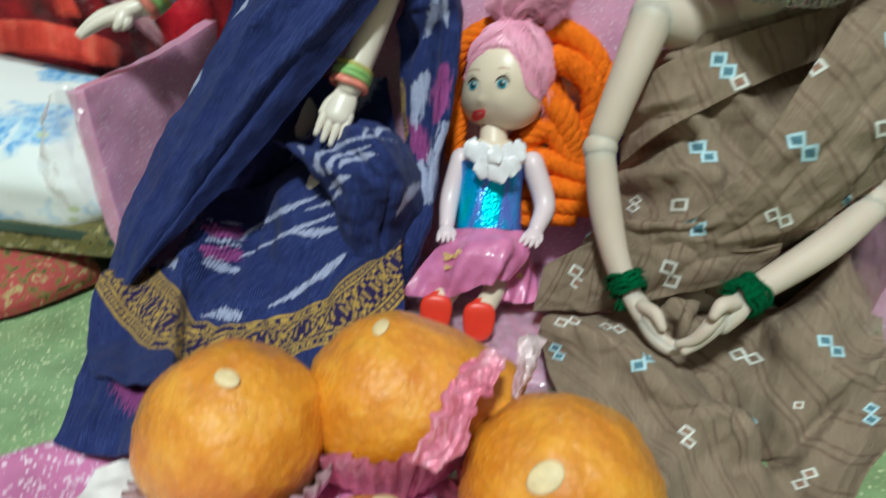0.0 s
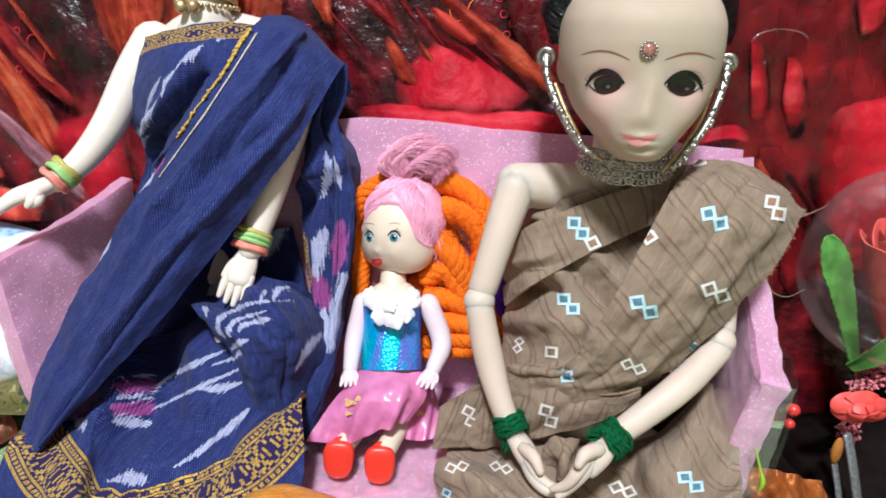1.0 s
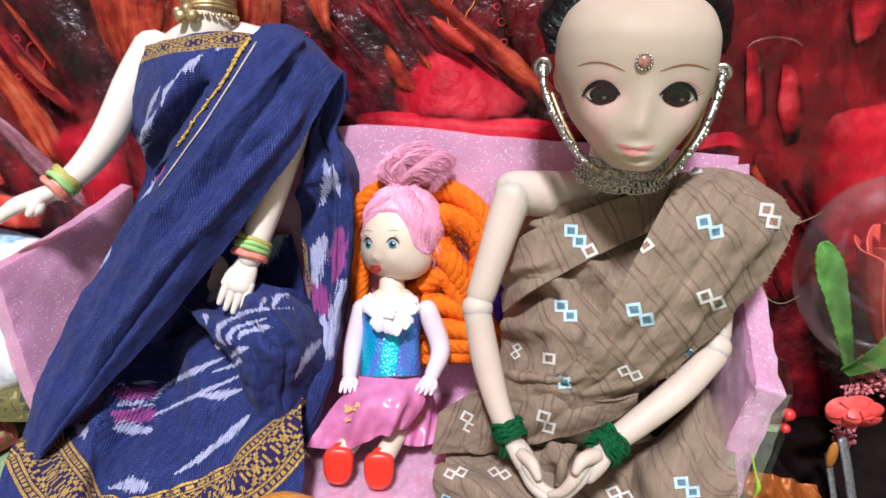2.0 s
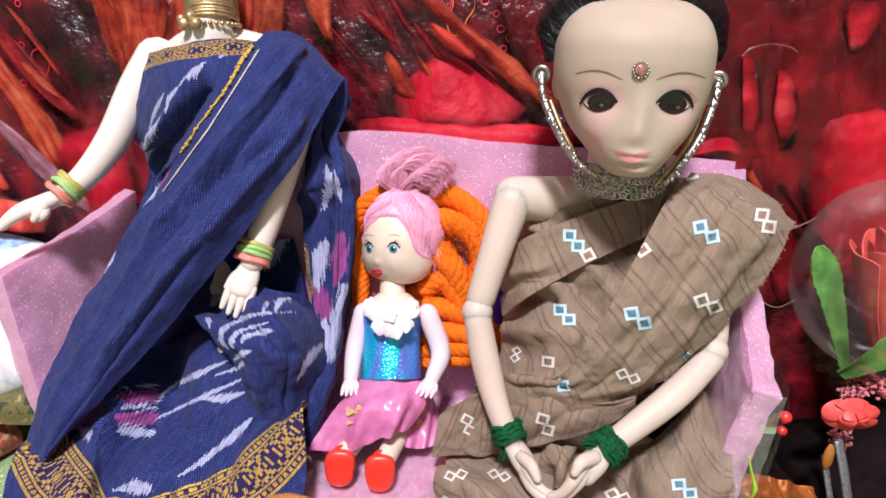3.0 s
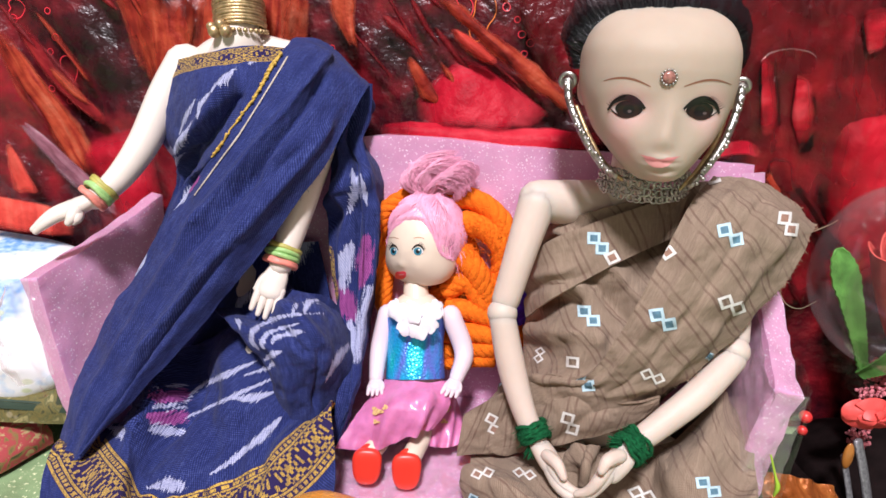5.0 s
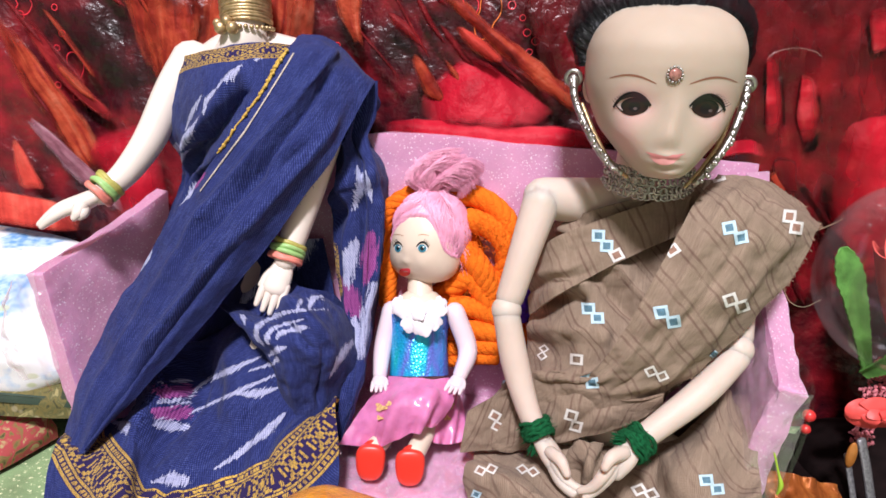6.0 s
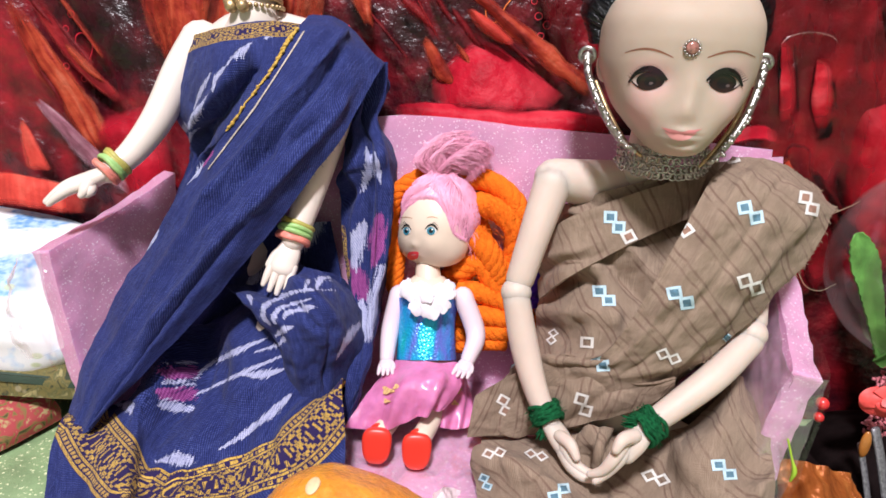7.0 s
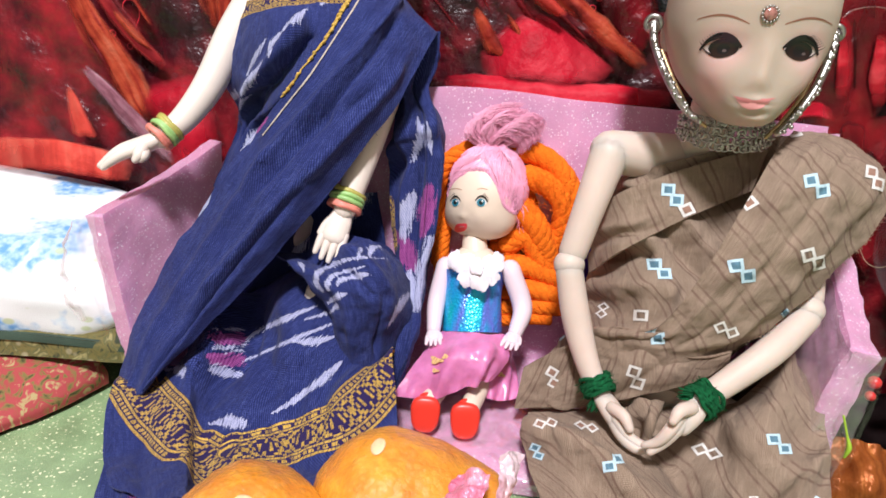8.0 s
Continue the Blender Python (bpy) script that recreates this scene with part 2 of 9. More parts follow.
    rings = calc("GREATER_THAN", calc("FRACT", calc("DIVIDE", d, 4.1)), 0.30)
    d2 = calc("ABSOLUTE", calc("SUBTRACT", calc("MULTIPLY", cu, 1.3), cv))
    stars = calc("GREATER_THAN", calc("FRACT", calc("DIVIDE", d2, 3.3)), 0.24)
    blossom = calc("MULTIPLY", calc("MULTIPLY", rings, stars), calc("LESS_THAN", v, 0.52))
    chain = calc("MULTIPLY", calc("GREATER_THAN", calc("FRACT", calc("DIVIDE", u, 0.0021)), 0.34), calc("LESS_THAN", calc("ABSOLUTE", calc("SUBTRACT", v, 0.76)), 0.075))
    lines = calc("MAXIMUM", calc("LESS_THAN", calc("ABSOLUTE", calc("SUBTRACT", v, 0.60)), 0.045), calc("LESS_THAN", calc("ABSOLUTE", calc("SUBTRACT", v, 0.93)), 0.05))
    gold = calc("MAXIMUM", calc("MAXIMUM", blossom, chain), lines)
    strand = calc("SINE", calc("MULTIPLY_ADD", u, 6.283 / 0.00052, calc("MULTIPLY", v, 26.0)))
    gold = calc("MULTIPLY", gold, calc("GREATER_THAN", calc("ADD", strand, calc("MULTIPLY", slub.outputs[0], 3.6)), 0.95))
    ground = mixed(nt, calc("LESS_THAN", v, 1.0), col, (0.024, 0.014, 0.075))
    thread_col = mixed(nt, slub2.outputs[0], (0.42, 0.23, 0.03), (0.92, 0.62, 0.14))
    nt.links.new(mixed(nt, gold, ground, thread_col), p.inputs["Base Color"])
    n1 = bump(nt, twill, 0.5, 0.00032)
    n2 = bump(nt, calc("ADD", gold, calc("MULTIPLY", calc("MULTIPLY", gold, strand), 0.35)), 0.8, 0.00045, n1)
    crease = node(nt, "ShaderNodeTexNoise", Scale=95.0, Detail=4.0, Distortion=0.6)
    nt.links.new(coords(nt, True), crease.inputs[0])
    nt.links.new(bump(nt, crease.outputs[0], 0.32, 0.0022, n2), p.inputs["Normal"])
    nt.links.new(mixed(nt, gold, (0.88, 0.88, 0.88), (0.5, 0.5, 0.5)), p.inputs["Roughness"])
    p.inputs["Sheen Weight"].default_value = 0.05
    p.inputs["Specular IOR Level"].default_value = 0.25
    return m


NAVY = sari_cotton()


# ---- geometry helpers (control points in millimetres) ----
import collections

from mathutils.bvhtree import BVHTree

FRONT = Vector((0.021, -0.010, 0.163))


def curve_through(points, n):
    """n places on a smooth curve through the points, along the first axis."""
    p = np.asarray(points, float)
    k = len(p)
    if k < 3:
        s = np.linspace(0, 1, n).reshape((-1,) + (1,) * (p.ndim - 1))
        return p[0] * (1 - s) + p[-1] * s
    e = np.concatenate([[2 * p[0] - p[1]], p, [2 * p[-1] - p[-2]]])
    s = np.linspace(0, k - 1, n)
    i = np.minimum(s.astype(int), k - 2)
    f = (s - i).reshape((-1,) + (1,) * (p.ndim - 1))
    a, b, c, d = e[i], e[i + 1], e[i + 2], e[i + 3]
    return 0.5 * (2 * b + (c - a) * f + (2 * a - 5 * b + 4 * c - d) * f ** 2 + (3 * b - a - 3 * c + d) * f ** 3)


def fnoise(x, y, z=0.0):
    return noise.noise(Vector((x, y, z)))


def cage(nu, nv, *rows):
    """A smooth surface through a small grid of control points."""
    a = np.array(rows, float) * 0.001
    a = curve_through(a, nu)
    return np.swapaxes(curve_through(np.swapaxes(a, 0, 1), nv), 0, 1)


def face_out(p, out=(0.0, -1.0, 0.35)):
    """Unit normals of a grid of places, turned to the open side."""
    n = np.cross(np.gradient(p, axis=0), np.gradient(p, axis=1))
    n /= np.linalg.norm(n, axis=2, keepdims=True) + 1e-12
    return n if (n @ np.array(out)).mean() > 0 else -n


class Soup:
    """Collects the faces of one mesh."""

    def __init__(self):
        self.v, self.f, self.m, self.uv, self.dyes, self.fade = [], [], [], [], None, None

    def grid(self, p, mat=0, loop_v=False, uv=None, flip=False):
        nu, nv = p.shape[:2]
        base = len(self.v)
        self.v.extend(map(tuple, p.reshape(-1, 3)))
        if uv is None:
            uv = np.zeros((nu, nv, 2))
        flat = uv.reshape(-1, 2)
        for i in range(nu - 1):
            for j in range(nv if loop_v else nv - 1):
                k = (j + 1) % nv
                q = [i * nv + j, i * nv + k, (i + 1) * nv + k, (i + 1) * nv + j]
                if flip:
                    q.reverse()
                self.f.append([base + a for a in q])
                self.m.append(mat)
                self.uv.append([tuple(flat[a]) for a in q])
        return base

    def fan(self, ring, mat=0):
        base = len(self.v)
        self.v.extend(map(tuple, ring))
        self.f.append([base + i for i in range(len(ring))])
        self.m.append(mat)
        self.uv.append([(0.0, 0.0)] * len(ring))

    def tube(self, pts, radii, mat=0, seg=12, n=24, flat=1.0, up=(0, 0, 1), rnd=True):
        """A rounded limb through pts (mm) with radii (mm); flat squeezes it along its second axis."""
        p = curve_through(np.array(pts, float) * 0.001, n)
        r = curve_through(np.array(radii, float) * 0.001, n)
        t = np.gradient(p, axis=0)
        t /= np.linalg.norm(t, axis=1, keepdims=True) + 1e-12
        side = np.cross(t[0], up)
        if np.linalg.norm(side) < 1e-3:
            side = np.cross(t[0], (1, 0, 0.1))
        rows = []
        if rnd:
            caps = [(-0.95, 0.15), (-0.8, 0.55), (-0.45, 0.87)]
            seq = [(0, a, b) for a, b in caps] + [(i, 0, 1) for i in range(n)] + [(n - 1, -a, b) for a, b in reversed(caps)]
        else:
            seq = [(i, 0, 1) for i in range(n)]
        for i, along, grow in seq:
            side = side - t[i] * (side @ t[i])
            side /= np.linalg.norm(side)
            b = np.cross(side, t[i])
            ang = np.linspace(0, 2 * np.pi, seg, endpoint=False)
            rows.append(p[i] + t[i] * along * r[i] * flat + r[i] * grow * (np.outer(np.cos(ang), side) + flat * np.outer(np.sin(ang), b)))
        g = np.array(rows)
        uvs = np.zeros(g.shape[:2] + (2,))
        uvs[..., 0] = np.linspace(0, 1, g.shape[0])[:, None]
        uvs[..., 1] = np.linspace(0, 1, seg)[None]
        self.grid(g, mat, loop_v=True, uv=uvs)
        if rnd:
            self.fan(g[0][::-1], mat)
            self.fan(g[-1], mat)
        return p

    def ball(self, c, r, mat=0, nu=24, nv=32, turn=None, shape=None):
        """An ellipsoid (mm); shape changes its unit places before they are scaled."""
        e = np.linspace(-np.pi / 2 + 0.02, np.pi / 2 - 0.02, nu)
        a = np.linspace(0, 2 * np.pi, nv, endpoint=False)
        E, A = np.meshgrid(e, a, indexing="ij")
        u = np.stack([np.cos(E) * np.sin(A), -np.cos(E) * np.cos(A), np.sin(E)], axis=2)
        if shape is not None:
            u = shape(u)
        p = u * np.array(r)
        if turn is not None:
            p = p @ np.array(Euler([radians(x) for x in turn]).to_matrix()).T
        p = (p + np.array(c)) * 0.001
        uvs = np.stack([A / 6.2832, E / 3.1416 + 0.5], axis=2)
        self.grid(p, mat, loop_v=True, uv=uvs)
        self.fan(p[0][::-1], mat)
        self.fan(p[-1], mat)
        return p

    def sheet(self, p, thick=0.0007, mat=0, fold=None, out=(0.0, -1.0, 0.35)):
        """Cloth with two faces and closed edges. Returns the front grid."""
        nu, nv = p.shape[:2]
        if fold is not None:
            U, V = np.meshgrid(np.linspace(0, 1, nu), np.linspace(0, 1, nv), indexing="ij")
            p = p + face_out(p, out) * fold(U, V)[..., None]
        n = face_out(p, out)
        du = np.linalg.norm(np.diff(p, axis=0), axis=2).mean(axis=1)
        dv = np.linalg.norm(np.diff(p, axis=1), axis=2).mean(axis=0)
        u = np.concatenate([[0], np.cumsum(du)])
        v = np.concatenate([[0], np.cumsum(dv)])
        uvs = np.stack(np.meshgrid(u, v, indexing="ij"), axis=2)
        cr = np.cross(np.gradient(p, axis=0), np.gradient(p, axis=1))
        keep = (cr * n).sum() > 0
        back = p - n * thick
        self.grid(p, mat, uv=uvs, flip=keep is False or not keep)
        self.grid(back, mat, uv=uvs, flip=keep)
        rim = lambda q: np.concatenate([q[:, 0], q[-1, 1:], q[-2::-1, -1], q[0, -2::-1]])
        self.grid(np.stack([rim(p), rim(back)], axis=1), mat, uv=np.stack([rim(uvs)] * 2, axis=1), flip=keep)
        return p

    def mesh(self, name, mats, smooth=True):
        me = bpy.data.meshes.new(name)
        me.from_pydata(self.v, [], self.f)
        for m in mats if isinstance(mats, (list, tuple)) else [mats]:
            me.materials.append(m)
        me.polygons.foreach_set("material_index", self.m)
        me.polygons.foreach_set("use_smooth", [smooth] * len(self.f))
        if self.fade is not None:
            tint = np.zeros((len(self.v), 4))
            tint[:len(self.fade), 0] = self.fade
            me.attributes.new("dye", "FLOAT_COLOR", "POINT").data.foreach_set("color", tint.ravel())
        if self.dyes is not None:
            me.attributes.new("dye", "FLOAT_COLOR", "POINT").data.foreach_set("color", dye_field(np.array(self.v), self.dyes).ravel())
        lay = me.uv_layers.new(name="UVMap")
        lay.data.foreach_set("uv", [c for f in self.uv for q in f for c in q])
        me.update()
        return me


def thing(name, at, label, category, group="", kind=""):
    ob = new(name)
    ob.empty_display_size = 0.01
    ob.location = [c * 0.001 for c in at]
    return tagged(ob, label, category, group, kind)


def part(name, soup, mats, parent=None, label="", smooth=True):
    """One mesh object, under a thing or a part."""
    ob = new(name, soup.mesh(name, mats, smooth))
    if parent is not None:
        ob.parent = parent
        ob.matrix_parent_inverse = Matrix.Translation(-parent.location)
    return tagged(ob, label)


def tree(*grids):
    """The faces of some sheets, to lay prints and trims on."""
    v, f = [], []
    for p in grids:
        nu, nv = p.shape[:2]
        b = len(v)
        v.extend(map(tuple, p.reshape(-1, 3)))
        f.extend((b + i * nv + j, b + i * nv + j + 1, b + (i + 1) * nv + j + 1, b + (i + 1) * nv + j) for i in range(nu - 1) for j in range(nv - 1))
    return BVHTree.FromPolygons(v, f)


def dye_field(p, dyes):
    """How much of each dye and which part of the border lies at each place of a cloth."""
    out = np.zeros((len(p), 4))
    out[:, 3] = 3.0
    for kind, line, half in dyes:
        lo, hi = line.min(axis=0) - 2.2 * half.max(), line.max(axis=0) + 2.2 * half.max()
        near = np.nonzero(((p > lo) & (p < hi)).all(axis=1))[0]
        if not len(near):
            continue
        d = np.linalg.norm(p[near][:, None] - line[None], axis=2)
        k = d.argmin(axis=1)
        d = d[np.arange(len(near)), k] / half[k]
        if kind < 2:
            out[near, kind] = np.maximum(out[near, kind], np.clip(1.3 * (1.15 - d), 0, 1))
        else:
            length = np.concatenate([[0], np.cumsum(np.linalg.norm(np.diff(line, axis=0), axis=1))])
            mine = d < out[near, 3]
            out[near[mine], 2], out[near[mine], 3] = length[k[mine]], d[mine]
    return out


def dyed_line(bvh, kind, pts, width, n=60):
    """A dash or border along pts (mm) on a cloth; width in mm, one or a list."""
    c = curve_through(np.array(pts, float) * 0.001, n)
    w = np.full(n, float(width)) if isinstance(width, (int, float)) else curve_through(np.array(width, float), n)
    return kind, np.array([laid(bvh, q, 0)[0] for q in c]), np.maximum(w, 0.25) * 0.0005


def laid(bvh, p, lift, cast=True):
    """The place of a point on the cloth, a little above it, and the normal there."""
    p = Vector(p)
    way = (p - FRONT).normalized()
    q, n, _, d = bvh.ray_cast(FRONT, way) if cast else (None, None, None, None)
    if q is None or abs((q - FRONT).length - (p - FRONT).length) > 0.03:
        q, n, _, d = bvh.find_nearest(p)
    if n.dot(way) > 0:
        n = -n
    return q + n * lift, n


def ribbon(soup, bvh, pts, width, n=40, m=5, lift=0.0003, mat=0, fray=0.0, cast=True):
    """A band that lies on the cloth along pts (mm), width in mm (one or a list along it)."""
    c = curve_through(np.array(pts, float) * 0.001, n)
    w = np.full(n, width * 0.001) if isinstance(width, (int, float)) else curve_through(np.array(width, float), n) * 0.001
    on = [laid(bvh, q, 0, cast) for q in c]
    c = np.array([q for q, _ in on])
    t = np.gradient(c, axis=0)
    rows = []
    for i in range(n):
        nn = on[i][1]
        s = Vector(t[i]).cross(nn).normalized()
        row = []
        for j in range(m):
            k = j / (m - 1) - 0.5
            jag = fray * (random.random() - 0.5) if j in (0, m - 1) else 0
            q, _ = laid(bvh, Vector(c[i]) + s * w[i] * (k + jag), lift, cast)
            row.append(q)
        rows.append(row)
    g = np.array(rows)
    length = np.concatenate([[0], np.cumsum(np.linalg.norm(np.diff(c, axis=0), axis=1))])
    uvs = np.stack(np.meshgrid(length, np.linspace(0, 1, m), indexing="ij"), axis=2)
    soup.grid(g, mat, uv=uvs)
    return g


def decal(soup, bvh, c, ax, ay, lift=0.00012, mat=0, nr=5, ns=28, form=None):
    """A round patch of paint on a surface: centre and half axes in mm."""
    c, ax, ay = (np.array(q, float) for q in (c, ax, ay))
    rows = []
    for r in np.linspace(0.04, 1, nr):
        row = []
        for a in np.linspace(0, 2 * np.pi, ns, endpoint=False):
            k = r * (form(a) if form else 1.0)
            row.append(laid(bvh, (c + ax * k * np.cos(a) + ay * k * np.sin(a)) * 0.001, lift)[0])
        rows.append(row)
    g = np.array(rows)
    soup.grid(g, mat, loop_v=True)
    soup.fan(g[0], mat)


def hoop(soup, c, axis, R, r, mat=0, n=30, seg=8, wobble=0.0, oval=1.0):
    """A ring round an axis (mm)."""
    a = np.array(axis, float)
    a /= np.linalg.norm(a)
    s = np.cross(a, (0.31, 0.2, 0.93))
    s /= np.linalg.norm(s)
    b = np.cross(a, s)
    ph = random.random() * 6.28
    ring = []
    for t in np.linspace(0, 2 * np.pi, n):
        w = wobble * (np.sin(3 * t + ph) + 0.6 * np.sin(5 * t + 2 * ph))
        ring.append(np.array(c) + (s * np.cos(t) + b * np.sin(t) * oval) * (R + 0.5 * w) + a * w)
    soup.tube(ring, [r, r], mat, seg=seg, n=n + 1)


def rope(soup, pts, r, mat=0, strands=3, turns=6.0, n=70, seg=8):
    """Strands twisted round a line through pts (mm)."""
    c = curve_through(np.array(pts, float), n)
    t = np.gradient(c, axis=0)
    t /= np.linalg.norm(t, axis=1, keepdims=True)
    side = np.cross(t, (0.2, 1.0, 0.1))
    side /= np.linalg.norm(side, axis=1, keepdims=True)
    b = np.cross(t, side)
    for k in range(strands):
        a = np.linspace(0, 2 * np.pi * turns, n) + 2 * np.pi * k / strands
        q = c + (side * np.cos(a)[:, None] + b * np.sin(a)[:, None]) * r * 0.52
        soup.tube(q, [r * 0.62, r * 0.62], mat, seg=seg, n=n)


def crumple(p, amp, scale, seed=0.0):
    """Small uneven wrinkles for a grid of places, along its normals."""
    n = face_out(p)
    h = np.array([[fnoise(*(q * scale + seed)) + 0.5 * fnoise(*(q * scale * 2.3 + seed)) for q in row] for row in p])
    return p + n * (h * amp)[..., None]


def crease(p, amp, scale, seed=0.0):
    """Sharp foil creases along a grid's normals."""
    n = face_out(p)
    h = np.array([[0.35 - abs(fnoise(q[0] * scale + seed, q[1] * scale, q[2] * scale * 0.45)) for q in row] for row in p])
    return p + n * (h * amp)[..., None]


def ridge(U, V, a, b, width, amp):
    """A fold that runs from a to b in a sheet's own coordinates."""
    a, b = np.array(a, float), np.array(b, float)
    d = b - a
    k = np.clip(((U - a[0]) * d[0] + (V - a[1]) * d[1]) / (d @ d), 0, 1)
    q = (U - a[0] - k * d[0]) ** 2 + (V - a[1] - k * d[1]) ** 2
    return amp * np.exp(-q / width ** 2)


def box(soup, lo, hi, mat=0, soft=0.0, n=1):
    """A box (mm) with chamfered edges."""
    lo, hi = np.array(lo, float) * 0.001, np.array(hi, float) * 0.001
    b = bmesh.new()
    bmesh.ops.create_cube(b, size=1.0)
    for v in b.verts:
        v.co = Vector([lo[i] + (v.co[i] + 0.5) * (hi[i] - lo[i]) for i in range(3)])
    if soft:
        bmesh.ops.bevel(b, geom=b.edges[:], offset=soft * 0.001, segments=3, profile=0.6, affect="EDGES")
    base = len(soup.v)
    b.verts.index_update()
    soup.v.extend(tuple(v.co) for v in b.verts)
    for f in b.faces:
        soup.f.append([base + v.index for v in f.verts])
        soup.m.append(mat)
        soup.uv.append([(v.co.x, v.co.z) for v in f.verts])
    b.free()


# ---- the setting: mat, backdrop and an unseen room round them ----
def build_setting():
    s = Soup()
    xs, ys = np.linspace(-1.2, 1.2, 80), np.linspace(-0.9, 0.62, 60)
    X, Y = np.meshgrid(xs, ys, indexing="ij")
    Z = np.vectorize(lambda x, y: 0.0006 * fnoise(x * 12, y * 12))(X, Y) - 0.0006
    s.grid(np.stack([X, Y, Z], axis=2), flip=True)
    g = part("ground", s, GREEN_GLITTER)
    tagged(g, "pale green glitter foam sheet lying flat under the dolls", "ground", kind="structure")
    # Unseen room shell, added to bounce light; its dull tone limits fill.
    plaster = plain("brown_plaster", (0.30, 0.27, 0.24), rough=0.9, vary=0.06, scale=4, grain=200, depth=0.001)
    stone = plain("grey_floor_tile", (0.20, 0.18, 0.17), rough=0.6, vary=0.15, scale=6, grain=300, depth=0.0005)
    for name, lo, hi in (("wall_north", (-2000, 1900, -3), (2000, 1960, 2000)), ("wall_south", (-2000, -2060, -3), (2000, -2000, 2000)),
                         ("wall_west", (-2060, -2000, -3), (-2000, 1960, 2000)), ("wall_east", (2000, -2000, -3), (2060, 1960, 2000)),
                         ("ceiling", (-2060, -2060, 2000), (2060, 1960, 2060)), ("floor", (-2060, -2060, -63), (2060, 1960, -3))):
        s = Soup()
        box(s, lo, hi)
        tagged(part(name, s, stone if name == "floor" else plaster, smooth=False), "unseen plain brown " + name.split("_")[0] + " of the room", name.split("_")[0], kind="structure")


build_setting()


def foil(name, stops, scale, rough=0.22, streaks=None, turn=0, metal=0.3, uv=True, soft=None, glow=0.12):
    """Crinkled foil or cellophane: streaks along the sheet in several tints, glossy creases."""
    m, nt, p = shader(name)
    at = coords(nt)
    swirl = node(nt, "ShaderNodeTexNoise", Scale=1.0, Detail=6.0, Distortion=0.5)
    nt.links.new(coords(nt, uv, streaks or (scale, scale * 9, 1), (0, 0, turn)), swirl.inputs[0])
    cloud = node(nt, "ShaderNodeTexNoise", Scale=55.0, Detail=4.0)
    nt.links.new(at, cloud.inputs[0])
    fac = mixed(nt, 0.45, swirl.outputs[0], cloud.outputs[0])
    nt.links.new(ramp(nt, fac, stops), p.inputs["Base Color"])
    if soft:
        edge = nt.nodes.new("ShaderNodeAttribute")
        edge.attribute_name = "dye"
        calc = calculator(nt)
        rag = node(nt, "ShaderNodeTexNoise", Scale=1.0, Detail=4.0)
        nt.links.new(coords(nt, True, soft[:2] + (1,)), rag.inputs[0])
        worn = calc("ADD", edge.outputs["Fac"], calc("MULTIPLY", calc("SUBTRACT", rag.outputs[0], 0.5), soft[2]))
        nt.links.new(ramp(nt, worn, [(0.16, (0, 0, 0)), (0.62, (1, 1, 1))]), p.inputs["Alpha"])
    fine = node(nt, "ShaderNodeTexNoise", Scale=130.0, Detail=6.0)
    nt.links.new(at, fine.inputs[0])
    n1 = bump(nt, fine.outputs[0], 0.7, 0.003)
    nt.links.new(bump(nt, swirl.outputs[0], 0.5, 0.001, n1), p.inputs["Normal"])
    p.inputs["Roughness"].default_value, p.inputs["Metallic"].default_value = rough, metal
    p.inputs["Specular IOR Level"].default_value = glow
    return m


def edge_fade(nu, nv):
    """Thin printed film: full in the middle, worn away towards its edges (both faces)."""
    U, V = np.meshgrid(np.linspace(0, 1, nu), np.linspace(0, 1, nv), indexing="ij")
    f = np.clip(np.minimum(V, 1 - V) * 3.2, 0, 1) * np.clip(np.minimum(U, 1 - U) * 5, 0, 1) * 1.5
    return np.concatenate([f.ravel(), f.ravel()])


